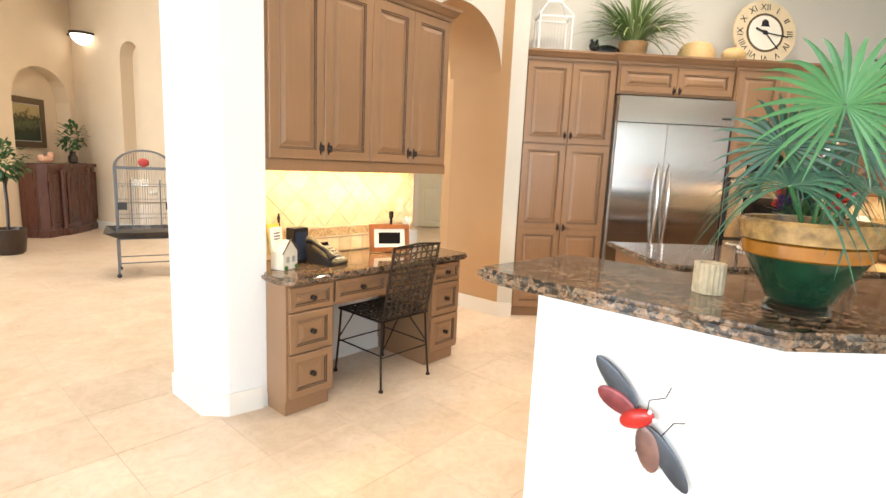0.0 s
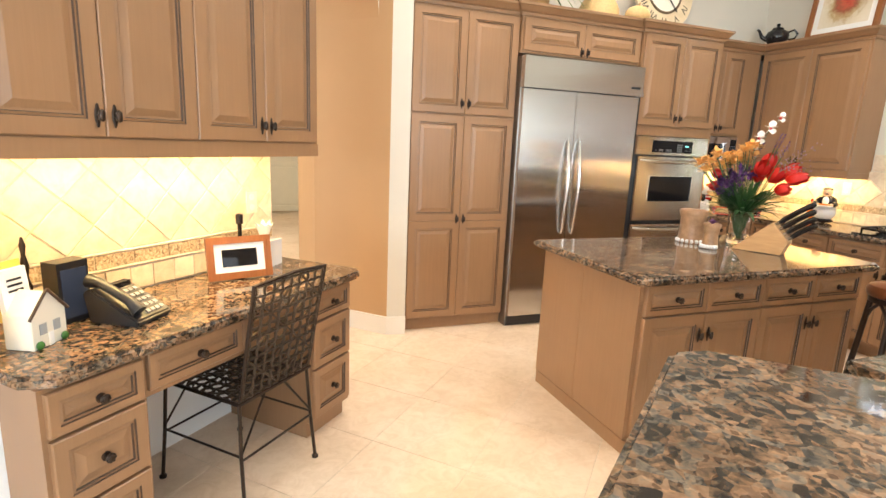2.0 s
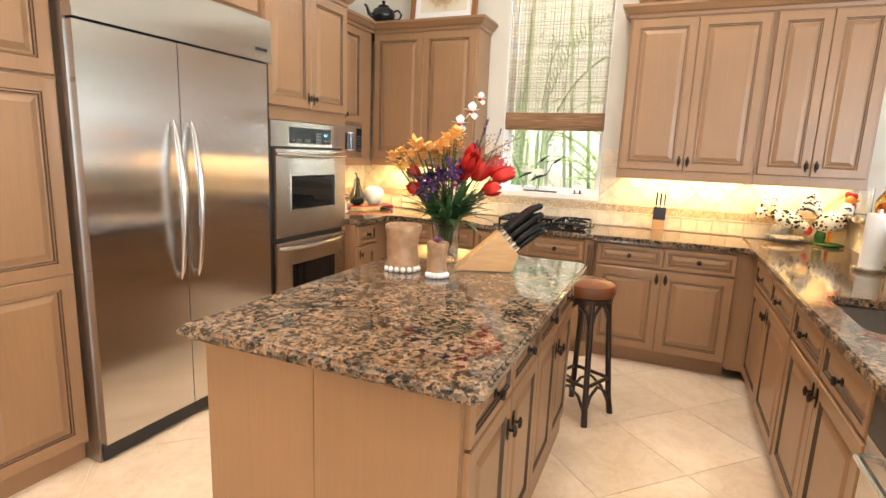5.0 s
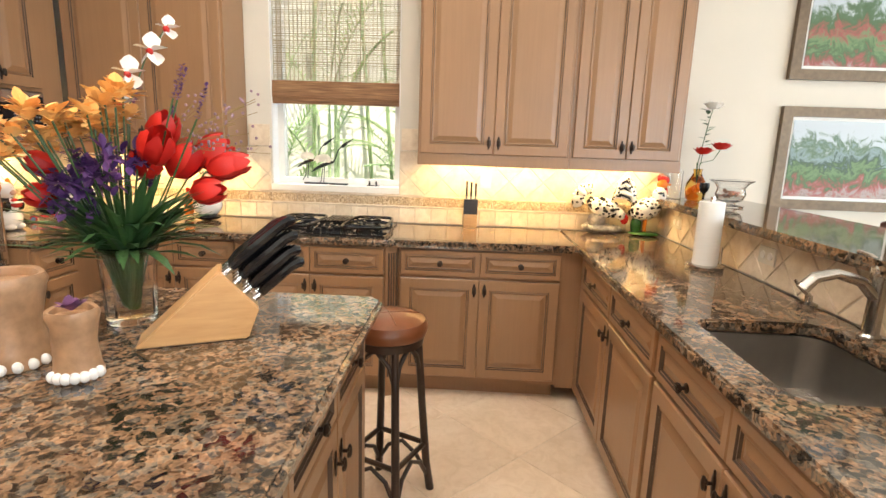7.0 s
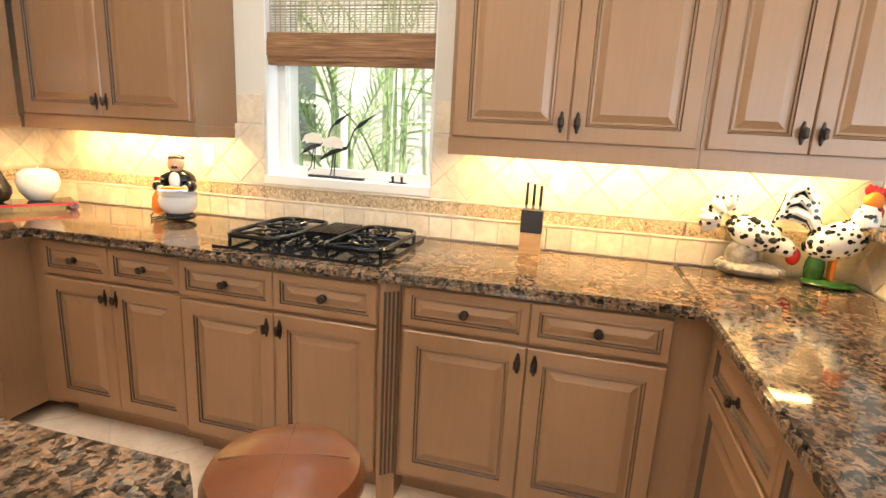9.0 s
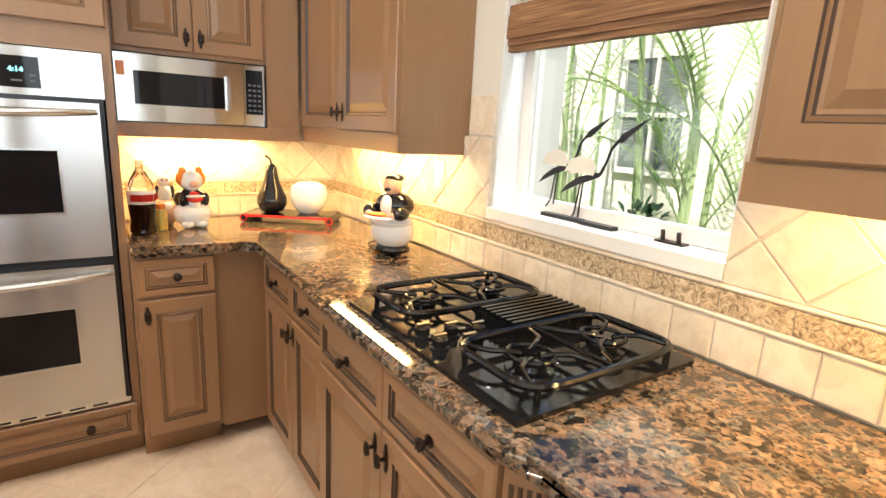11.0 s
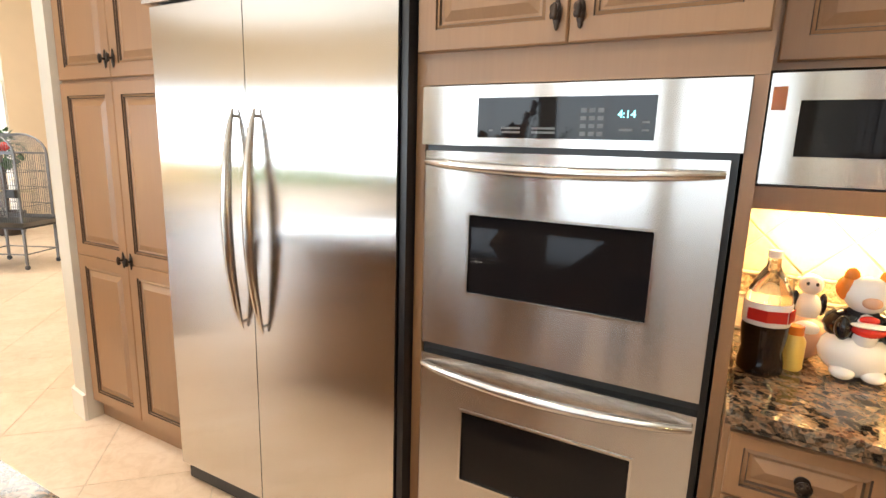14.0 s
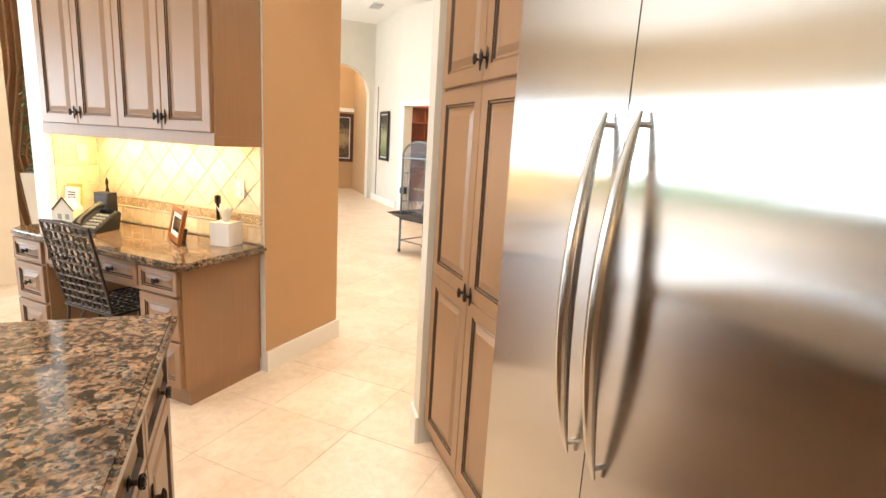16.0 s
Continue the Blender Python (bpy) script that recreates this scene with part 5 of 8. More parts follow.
def lattice(name, m, w, h, nx, nz, label):
    """Woven straps: two layers of bars with a diamond eyelet weave, in the local xy plane."""
    bm = bmesh.new()
    for i in range(nx + 1):
        x = -w / 2 + w * i / nx
        pts = [m @ Vector((x, h * k / (2 * nz), 0.003 * (1 if (i + k) % 2 else -1))) for k in range(2 * nz + 1)]
        tube(bm, pts, 0.0065, 5)
    for j in range(nz + 1):
        yv = h * j / nz
        pts = [m @ Vector((-w / 2 + w * k / (2 * nx), yv, 0.003 * (-1 if (j + k) % 2 else 1))) for k in range(2 * nx + 1)]
        tube(bm, pts, 0.0065, 5)
    for i in range(nx):
        for j in range(nz):
            if (i + j) % 3:
                continue
            if (i + j) % 2 == 0:
                a = m @ Vector((-w / 2 + w * i / nx, h * j / nz, 0))
                c = m @ Vector((-w / 2 + w * (i + 1) / nx, h * (j + 1) / nz, 0))
            else:
                a = m @ Vector((-w / 2 + w * (i + 1) / nx, h * j / nz, 0))
                c = m @ Vector((-w / 2 + w * i / nx, h * (j + 1) / nz, 0))
            tube(bm, [a, c], 0.005, 4, ends=False)
    return part(name, bm, STRAP, ch, label, smooth=True)


lattice("seat", pose(0, -0.21, 0.455), 0.40, 0.42, 9, 10, "woven strap seat")
BK = pose(0, -0.215, 0.47, 101)
lattice("backrest", BK, 0.38, 0.47, 8, 11, "woven strap backrest")
bm = tube(bmesh.new(), [BK @ Vector(p) for p in ((-0.195, 0, 0), (-0.198, 0.24, 0), (-0.20, 0.475, 0), (0, 0.49, 0.004), (0.20, 0.475, 0), (0.198, 0.24, 0), (0.195, 0, 0))], 0.008, 8)
part("back_frame", bm, IRON, ch, "round metal frame", smooth=True)
part("seat_frame", tube(bmesh.new(), [(-0.205, -0.215, 0.455), (0.205, -0.215, 0.455), (0.205, 0.215, 0.455), (-0.205, 0.215, 0.455), (-0.205, -0.215, 0.455)], 0.008, 8), IRON, ch, smooth=True)
for sx in (-1, 1):
    for sy in (-1, 1):
        lg = part("leg", tube(bmesh.new(), [(sx * 0.195, sy * 0.205, 0.455), (sx * 0.205, sy * 0.215, 0.24), (sx * 0.215, sy * 0.235, 0.012)], 0.0075, 8), IRON, ch, smooth=True)
        part("foot", lathe(bmesh.new(), [(0.010, 0.0), (0.015, 0.004), (0.015, 0.014), (0.008, 0.02)], 12, (sx * 0.215, sy * 0.235, 0)), IRON, lg, "small round foot", smooth=True)
        part("brace", tube(bmesh.new(), [(sx * 0.05, sy * 0.20, 0.45), (sx * 0.208, sy * 0.218, 0.24)], 0.005, 6), IRON, ch, smooth=True)
for sy in (-1, 1):
    part("stretcher", tube(bmesh.new(), [(-0.207, sy * 0.219, 0.22), (0.207, sy * 0.219, 0.22)], 0.005, 6), IRON, ch, smooth=True)
for sx in (-1, 1):
    part("stretcher", tube(bmesh.new(), [(sx * 0.207, -0.219, 0.235), (sx * 0.207, 0.219, 0.235)], 0.005, 6), IRON, ch, smooth=True)


# ---------------------------------------------------------------- plants
def leaf_blade(bm, base, d, length, width, droop, mat=0, seg=4, twist=None):
    """A narrow drooping leaf as a folded strip."""
    d = Vector(d).normalized()
    side = d.cross(Vector((0, 0, 1)))
    side = side.normalized() if side.length > 0.05 else Vector((1, 0, 0))
    p = Vector(base)
    prev = None
    for k in range(seg + 1):
        u = k / seg
        w = width * (0.55 + 0.9 * u) * (1 - u) ** 0.55 + 0.0004
        lift = Vector((0, 0, 0.25 * w))
        row = [bm.verts.new(p - side * w + lift), bm.verts.new(p), bm.verts.new(p + side * w + lift)]
        if prev:
            for i in (0, 1):
                bm.faces.new((prev[i], prev[i + 1], row[i + 1], row[i])).material_index = mat
        prev = row
        p = p + d * (length / seg)
        d = (d + Vector((0, 0, -droop / seg))).normalized()


def leaf_oval(bm, base, d, length, width, mat=0):
    d = Vector(d).normalized()
    side = d.cross(Vector((0, 0, 1)))
    side = side.normalized() if side.length > 0.05 else Vector((1, 0, 0))
    up = side.cross(d)
    pts = [(0, 0), (0.3, 0.8), (0.6, 1.0), (0.85, 0.55), (1.0, 0)]
    mid = [bm.verts.new(Vector(base) + d * length * u - up * length * 0.12 * u * u) for u, _ in pts]
    for sgn in (-1, 1):
        edge = [mid[0]] + [bm.verts.new(Vector(base) + d * length * u + side * sgn * width * w * 0.5 + up * width * 0.10 * w - up * length * 0.12 * u * u) for u, w in pts[1:-1]] + [mid[-1]]
        for i in range(len(pts) - 1):
            vs = [mid[i], mid[i + 1], edge[i + 1], edge[i]]
            vs = [v for n, v in enumerate(vs) if v not in vs[:n]]
            if len(vs) > 2:
                bm.faces.new(vs).material_index = mat


def fan_leaf(bm, c, axis, radius, n=26, spread=300, droop=0.25, mat=0):
    """A fan palm leaf: narrow pleated blades from one point."""
    axis = Vector(axis).normalized()
    u = axis.cross(Vector((0.1, 0.2, 1))).normalized()
    w = axis.cross(u).normalized()
    if w.z < 0:
        w, u = -w, -u
    step = radians(spread / (n - 1))
    for k in range(n):
        a = radians(90 - spread / 2 + spread * k / (n - 1))
        d = (u * math.cos(a) + w * math.sin(a)).normalized()
        side = (-u * math.sin(a) + w * math.cos(a))
        R = radius * random.uniform(0.90, 1.04) * (0.82 + 0.18 * math.sin(a))
        sag = droop * random.uniform(0.6, 1.4)
        prev = None
        for q in (0.02, 0.25, 0.45, 0.6, 0.72, 0.85, 0.94, 1.0):
            half = q * R * math.tan(step / 2) * 0.98 if q <= 0.42 else 0.42 * R * math.tan(step / 2) * 0.98 * ((1 - q) / 0.58) ** 0.8
            p = Vector(c) + d * (R * q) + axis * (0.20 * R * q * (1 - 0.4 * q)) + Vector((0, 0, -sag * R * q ** 2.5))
            ridge = axis * (half * 0.5)
            row = [bm.verts.new(p - side * half), bm.verts.new(p + ridge), bm.verts.new(p + side * half)]
            if prev:
                for i in (0, 1):
                    bm.faces.new((prev[i], prev[i + 1], row[i + 1], row[i])).material_index = mat
            prev = row


random.seed(11)
palm = thing("potted_palm", "fan palm in a glazed green and ochre pot", "plant", pose(0.93, 1.575, 1.151))
GREENPOT = plain("dark_green_glaze", (0.010, 0.045, 0.022), 0.10, 0, 0.5, 14)
AMBER = plain("amber_glaze", (0.36, 0.14, 0.015), 0.12, 0, 0.4, 18)
EMBOSS = plain("embossed_ochre_glaze", (0.42, 0.25, 0.085), 0.25, 0, 0.65, 34, 1.0)
pot = part("pot", lathe(bmesh.new(), [(0.056, 0.022), (0.066, 0.03), (0.082, 0.06), (0.105, 0.10), (0.120, 0.128)], 36, cap=True), GREENPOT, palm, "dark green glazed pot", smooth=True)
part("foot", lathe(bmesh.new(), [(0.066, 0.0), (0.070, 0.006), (0.062, 0.012), (0.068, 0.018), (0.060, 0.0225)], 32), GLASS, palm, "clear glass saucer", smooth=True)
part("band", lathe(bmesh.new(), [(0.1205, 0.128), (0.127, 0.133), (0.130, 0.160), (0.124, 0.163)], 36), AMBER, pot, "amber glazed band", smooth=True)
part("rim", lathe(bmesh.new(), [(0.125, 0.1635), (0.136, 0.166), (0.141, 0.205), (0.134, 0.212), (0.122, 0.210), (0.118, 0.185), (0.02, 0.183)], 36), EMBOSS, pot, "embossed ochre rim", smooth=True)
bm = bmesh.new()
for c, ax, r in (((-0.005, -0.05, 0.455), (-0.45, -0.9, 0.12), 0.225), ((-0.07, 0.02, 0.37), (-0.6, -0.7, 0.35), 0.19), ((0.12, 0.04, 0.38), (0.2, -0.9, 0.3), 0.21), ((-0.09, -0.04, 0.285), (-0.55, -0.45, 0.9), 0.235), ((0.08, -0.05, 0.28), (0.2, -0.6, 0.9), 0.21), ((0.0, 0.10, 0.30), (0.1, 0.7, 0.7), 0.19)):
    fan_leaf(bm, c, ax, r, 30 if r > 0.22 else 24, 310 if ax[2] < 0.6 else 240, 0.3 if ax[2] < 0.6 else 0.8, 0 if ax[2] < 0.2 else 1)
part("leaf", bm, [PALM, PALMDARK], palm, "pleated fan leaves")
for c in ((-0.005, -0.05, 0.455), (-0.07, 0.02, 0.37), (0.12, 0.04, 0.38), (-0.09, -0.04, 0.285), (0.08, -0.05, 0.28), (0.0, 0.10, 0.30)):
    part("stem", tube(bmesh.new(), [(c[0] * 0.15, c[1] * 0.15, 0.184), (c[0] * 0.6, c[1] * 0.6, 0.184 + 0.6 * (c[2] - 0.184)), c], 0.0045, 6), PALM, palm)

lg = thing("reed_holder", "small ribbed cream wooden cylinder on the bar", "ornament", pose(0.81, 1.735, 1.151))
REED = plain("pale_reed_wood", (0.62, 0.50, 0.32), 0.5, 0, 0.3, 40)
for k in range(16):
    a = 2 * math.pi * k / 16
    part("reed", tube(bmesh.new(), [(0.032 * math.cos(a), 0.032 * math.sin(a), 0), (0.032 * math.cos(a), 0.032 * math.sin(a), 0.078)], 0.0068, 6), REED, lg)
part("core", lathe(bmesh.new(), [(0.028, 0), (0.028, 0.074)], 16), REED, lg)

# winged insect ornament on the half wall
dq = Vector((0.675, 1.735, 0.80))
wall_d = Vector((0.505, -0.505, 0)).normalized()
wall_n = Vector((-0.707, -0.707, 0)).normalized()
IM = Matrix.Translation(dq + wall_n * 0.022) @ Matrix((( wall_d.x, 0, -wall_n.x, 0), (wall_d.y, 0, -wall_n.y, 0), (0, 1, 0, 0), (0, 0, 0, 1)))
ins = thing("insect_ornament", "red and grey metal winged insect on the white wall", "ornament", IM)
part("body", ball(bmesh.new(), (-0.005, 0.004, -0.006), 0.052, 0.026, 0.014, n=16, m=Matrix.Rotation(radians(32), 4, "Z")), RED, ins, "glossy red body", smooth=True)
GREYW = plain("grey_enamel", (0.085, 0.095, 0.115), 0.3, 0.3, 0.5, 16)
PINKW = plain("dusky_red_enamel", (0.30, 0.060, 0.065), 0.3, 0.3, 0.5, 16)
BROWNW = plain("dusky_brown_enamel", (0.30, 0.16, 0.13), 0.3, 0.3, 0.5, 16)
for nm, ang, ln, wd, mt in (("forewing", 137, 0.175, 0.056, GREYW), ("hindwing", 161, 0.115, 0.060, PINKW), ("forewing", -51, 0.185, 0.056, GREYW), ("hindwing", -74, 0.125, 0.062, BROWNW)):
    a = radians(ang)
    cx, cy = 0.02 * math.cos(a) + ln * 0.5 * math.cos(a) + 0.008, 0.02 * math.sin(a) + ln * 0.5 * math.sin(a) + 0.008
    part(nm, ball(bmesh.new(), (cx, cy, 0.002 if nm == "forewing" else -0.004), ln / 2, wd / 2, 0.005, n=18, m=Matrix.Rotation(a, 4, "Z")), mt, ins, "painted metal wing", smooth=True)
for pts in (((0.02, 0.02), (0.022, 0.065), (0.062, 0.085), (0.072, 0.115)), ((0.03, -0.005), (0.062, -0.02), (0.088, 0.025), (0.115, 0.035)), ((-0.02, 0.02), (-0.05, 0.035), (-0.085, 0.045)), ((0.0, -0.03), (0.008, -0.06), (0.0, -0.09))):
    part("wire_leg", tube(bmesh.new(), [(x, y, -0.004) for x, y in pts], 0.0016, 5), IRON, ins, "thin wire leg")
for s in (-1, 1):
    part("eye", ball(bmesh.new(), (0.036 - 0.007 * s, 0.028 + 0.008 * s, -0.012), 0.006, 0.006, 0.006, n=8), WHITECER, ins, "white bead eye", smooth=True)
part("hook", tube(bmesh.new(), [(0, 0, 0.006), (0, 0, 0.0218)], 0.004, 6), IRON, ins)

# ---------------------------------------------------------------- island things
def elephant_foot(x, y, r, h, rot):
    v = thing("elephant_foot_vase", "tan ceramic vase shaped like an elephant foot", "vase", pose(x, y, COUNTER + 0.001, 0, 0, rot), "elephant foot vases")
    bm = lathe(bmesh.new(), [(r * 0.98, 0), (r * 1.02, 0.01), (r * 0.94, h * 0.2), (r * 0.88, h * 0.5), (r * 0.95, h * 0.78), (r * 1.06, h * 0.93), (r * 1.0, h), (r * 0.86, h * 0.985), (r * 0.80, h * 0.9), (r * 0.2, h * 0.88)], 28)
    for vt in bm.verts:
        a = math.atan2(vt.co.y, vt.co.x)
        k = 1 + 0.05 * math.sin(5 * a + 9 * vt.co.z / h) + 0.03 * noise.noise(vt.co * 40)
        vt.co.x *= k
        vt.co.y *= k
    part("body", bm, plain("tan_hide_glaze", (0.46, 0.27, 0.15), 0.35, 0, 0.35, 30, 0.6), v, smooth=True)
    for k in range(7):
        a = radians(-150 + 20 * k)
        part("toenail", ball(bmesh.new(), (r * 1.04 * math.cos(a), r * 1.04 * math.sin(a), 0.013), 0.011, 0.009, 0.013, n=8), WHITECER, v, "white glazed toenail", smooth=True)
    return v


elephant_foot(2.545, 4.135, 0.078, 0.205, -60)
elephant_foot(2.500, 3.945, 0.046, 0.150, -60)
bm = bmesh.new()
random.seed(5)
for k in range(16):
    leaf_oval(bm, (2.50, 3.945, COUNTER + 0.145), (random.uniform(-1, 1), random.uniform(-1, 1), 0.9), 0.035, 0.02)
pp = thing("potpourri", "dried purple and pink petals in a small vase", "petals", pose(0, 0, 0))
part("petals", bm, plain("purple_petal", (0.22, 0.08, 0.20), 0.7, 0, 0.5, 60), pp)

# knife block: leans towards the window wall
def knife_block(m, label):
    kb = thing("knife_block", label, "knife block", m)
    bm = bmesh.new()
    prof = [(0.0, 0.0), (0.235, 0.0), (0.262, 0.075), (0.178, 0.172)]
    w = 0.055
    a = [bm.verts.new((x, -w, z)) for x, z in prof]
    b = [bm.verts.new((x, w, z)) for x, z in prof]
    bm.faces.new(a)
    bm.faces.new(b[::-1])
    for i in range(4):
        j = (i + 1) % 4
        bm.faces.new((a[j], a[i], b[i], b[j]))
    bmesh.ops.recalc_face_normals(bm, faces=bm.faces)
    part("block", bm, MAPLE, kb, "light maple block", bevel=0.004)
    part("base_pad", boxm(0.005, 0.23, -w + 0.003, w - 0.003, -0.0009, 0.0), PLASTIC, kb)
    ax = Vector((0.756, 0, 0.655))
    up = Vector((-0.655, 0, 0.756))
    k = 0
    for row, (u, cnt) in enumerate(((0.88, 3), (0.63, 3), (0.38, 3), (0.14, 2))):
        p0 = Vector((0.262, 0, 0.075)).lerp(Vector((0.178, 0, 0.172)), u)
        for i in range(cnt):
            yy = (-0.034 + 0.034 * i) if cnt == 3 else (-0.02 + 0.04 * i)
            ln = (0.205, 0.185, 0.165, 0.150)[row] * (1 - 0.06 * ((k * 7) % 3))
            p = Vector((p0.x, yy, p0.z))
            kn = part("knife", tube(bmesh.new(), [p + ax * 0.001, p + ax * 0.022], [0.0085, 0.0085], 8), CHROME, kb, "steel bolster")
            pts = [p + ax * 0.022, p + ax * 0.05 + up * 0.003, p + ax * (ln - 0.03) + up * 0.002, p + ax * (ln - 0.008) - up * 0.003, p + ax * ln - up * 0.008]
            part("knife_handle", tube(bmesh.new(), pts, [0.010, 0.0135, 0.0125, 0.0145, 0.008], 8), BLACK, kn, "black knife handle", smooth=True)
            k += 1
    return kb


knife_block(pose(2.690, 3.940, COUNTER + 0.002, 0, 0, -65) @ Matrix.Diagonal((1.10, 1.0, 1.06, 1)), "light maple knife block with black handled knives")

# crystal vase with the bouquet
FV = Vector((2.850, 4.055, COUNTER + 0.001))
vase = thing("glass_vase", "cut crystal vase on the island", "vase", Matrix.Translation(FV))
bm = lathe(bmesh.new(), [(0.060, 0.0), (0.064, 0.006), (0.062, 0.03), (0.066, 0.12), (0.074, 0.20), (0.079, 0.212), (0.074, 0.214), (0.068, 0.20), (0.060, 0.12), (0.056, 0.022), (0.004, 0.018)], 24)
for vt in bm.verts:
    if 0.01 < vt.co.z < 0.19:
        a = math.atan2(vt.co.y, vt.co.x)
        k = 1 + 0.035 * math.sin(12 * a + 60 * vt.co.z)
        vt.co.x *= k
        vt.co.y *= k
part("body", bm, GLASS, vase, "cut crystal", smooth=True)
bq = thing("bouquet", "silk bouquet of red, orange, purple and white flowers", "flowers", Matrix.Translation(FV))
random.seed(21)
PURPLE = material("purple_petals", build_leaf((0.040, 0.012, 0.085), (0.15, 0.06, 0.24)), 0.6)
APRICOT = material("apricot_petals", build_leaf((0.80, 0.36, 0.08), (0.92, 0.60, 0.22)), 0.55)
SCARLET = material("scarlet_petals", build_leaf((0.46, 0.008, 0.006), (0.66, 0.020, 0.012)), 0.5)
IVORY = material("ivory_petals", build_leaf((0.78, 0.74, 0.68), (0.84, 0.82, 0.78)), 0.5)


def stem_to(p, mat=LEAF, r=0.0025):
    p = Vector(p)
    part("stem", tube(bmesh.new(), [(p.x * 0.05, p.y * 0.05, 0.03), (p.x * 0.22, p.y * 0.22, 0.20), (p.x * 0.65, p.y * 0.65, 0.20 + 0.55 * (p.z - 0.20)), p], r, 5, ends=False), mat, bq)


def tulip(p, d, s):
    bm = bmesh.new()
    d = Vector(d).normalized()
    m = Matrix.Translation(p) @ d.to_track_quat("Z", "Y").to_matrix().to_4x4()
    for k in range(6):
        a = k * math.pi / 3
        r0 = 1.0 if k % 2 else 0.86
        rows_ = []
        for u, w, rr in ((0, 0.3, 0.12), (0.2, 0.62, 0.40), (0.5, 0.62, 0.50), (0.8, 0.52, 0.44), (1.0, 0.14, 0.30)):
            q = []
            for t in (-1, 0, 1):
                aa = a + t * w
                q.append(bm.verts.new(m @ Vector((s * r0 * rr * math.cos(aa), s * r0 * rr * math.sin(aa), s * u * 1.15))))
            rows_.append(q)
        for x_, y_ in zip(rows_, rows_[1:]):
            for i in (0, 1):
                bm.faces.new((x_[i], x_[i + 1], y_[i + 1], y_[i]))
    part("tulip", bm, SCARLET, bq, "scarlet tulip head", smooth=True)
    stem_to(Vector(p))


for p, d, s in (((0.07, -0.10, 0.40), (0.0, -0.6, 0.7), 0.092), ((0.11, -0.15, 0.43), (0.2, -0.7, 0.6), 0.088), ((0.03, -0.09, 0.475), (-0.1, -0.4, 0.9), 0.078), ((0.09, -0.19, 0.415), (0.4, -0.9, 0.35), 0.078), ((0.05, -0.16, 0.355), (0.1, -0.9, 0.15), 0.072), ((-0.02, -0.10, 0.44), (-0.4, -0.5, 0.7), 0.082), ((0.10, -0.225, 0.43), (0.4, -1.0, 0.2), 0.062), ((-0.06, 0.12, 0.41), (-0.5, 0.6, 0.4), 0.058), ((-0.09, 0.10, 0.345), (-0.7, 0.5, 0.2), 0.058), ((0.03, -0.05, 0.41), (-0.7, -0.5, 0.5), 0.08)):
    tulip(p, d, s * 1.12)
for k in range(28):
    u = (k % 14) / 13
    p = Vector((random.uniform(-0.17, 0.02) - 0.05 * (1 - u), 0.19 - 0.25 * u + random.uniform(-0.03, 0.03), 0.47 + 0.10 * u + random.uniform(-0.04, 0.05)))
    bm = bmesh.new()
    for i in range(20):
        leaf_oval(bm, p + Vector((random.uniform(-0.012, 0.012), random.uniform(-0.012, 0.012), random.uniform(-0.012, 0.012))), (random.uniform(-1, 1), random.uniform(-1, 1), random.uniform(-0.1, 1)), random.uniform(0.032, 0.05), 0.032)
    part("freesia", bm, APRICOT, bq, "apricot freesia head")
    stem_to(p)
for k in range(20):
    p = Vector((random.uniform(-0.16, 0.02), random.uniform(-0.10, 0.12), random.uniform(0.33, 0.46)))
    bm = bmesh.new()
    for i in range(22):
        leaf_oval(bm, p + Vector((random.uniform(-0.02, 0.02),) * 3), (random.uniform(-1, 1), random.uniform(-1, 1), random.uniform(-0.6, 1)), random.uniform(0.025, 0.05), 0.018)
    part("iris", bm, PURPLE, bq, "deep purple flower head")
    stem_to(p)
for k in range(6):
    p = Vector((random.uniform(-0.05, 0.08), -0.10 - 0.035 * k + 0.12 * (k % 2), 0.50 + 0.05 * (k % 3)))
    bm = bmesh.new()
    for i in range(40):
        u = i / 40
        leaf_oval(bm, p + Vector((0.02 * u, -0.02 * u, 0.085 * u)), (random.uniform(-1, 1), random.uniform(-1, 1), 0.4), 0.012, 0.008)
    part("lavender", bm, PURPLE, bq, "purple flower spike")
    stem_to(p)
for p, s in (((0.0, -0.05, 0.66), 0.046), ((0.02, -0.10, 0.72), 0.046), ((0.05, -0.13, 0.78), 0.034), ((-0.01, -0.03, 0.585), 0.05)):
    bm = bmesh.new()
    P0 = Vector(p)
    for k in range(5):
        a = radians(72 * k + 20)
        leaf_oval(bm, P0, (-0.25 + 0.2 * math.sin(a), math.cos(a), math.sin(a)), s, s * 0.95)
    o = part("orchid", bm, IVORY, bq, "white orchid flower")
    part("lip", ball(bmesh.new(), P0 + Vector((-0.012, 0, -0.004)), 0.009, 0.009, 0.009, n=8), RED, o, "dark red orchid lip", smooth=True)
part("stem", tube(bmesh.new(), [(0, 0, 0.05), (0.0, -0.02, 0.4), (0.0, -0.04, 0.58), (0.02, -0.08, 0.70), (0.05, -0.13, 0.79)], 0.0022, 5), LEAF, bq)
bm, bm2 = bmesh.new(), bmesh.new()
for k in range(26):
    root = Vector((0.03, -0.08, 0.42))
    tip = root + Vector((random.uniform(-0.02, 0.14), random.uniform(-0.30, -0.06), random.uniform(0.02, 0.20)))
    tube(bm, [root, root.lerp(tip, 0.5) + Vector((0, 0, 0.03)), tip], 0.0011, 4, ends=False)
    for j in range(4):
        q = root.lerp(tip, 0.55 + 0.15 * j) + Vector((random.uniform(-0.012, 0.012), random.uniform(-0.012, 0.012), 0.02))
        ball(bm2, q, 0.0042, 0.0042, 0.0042, n=5)
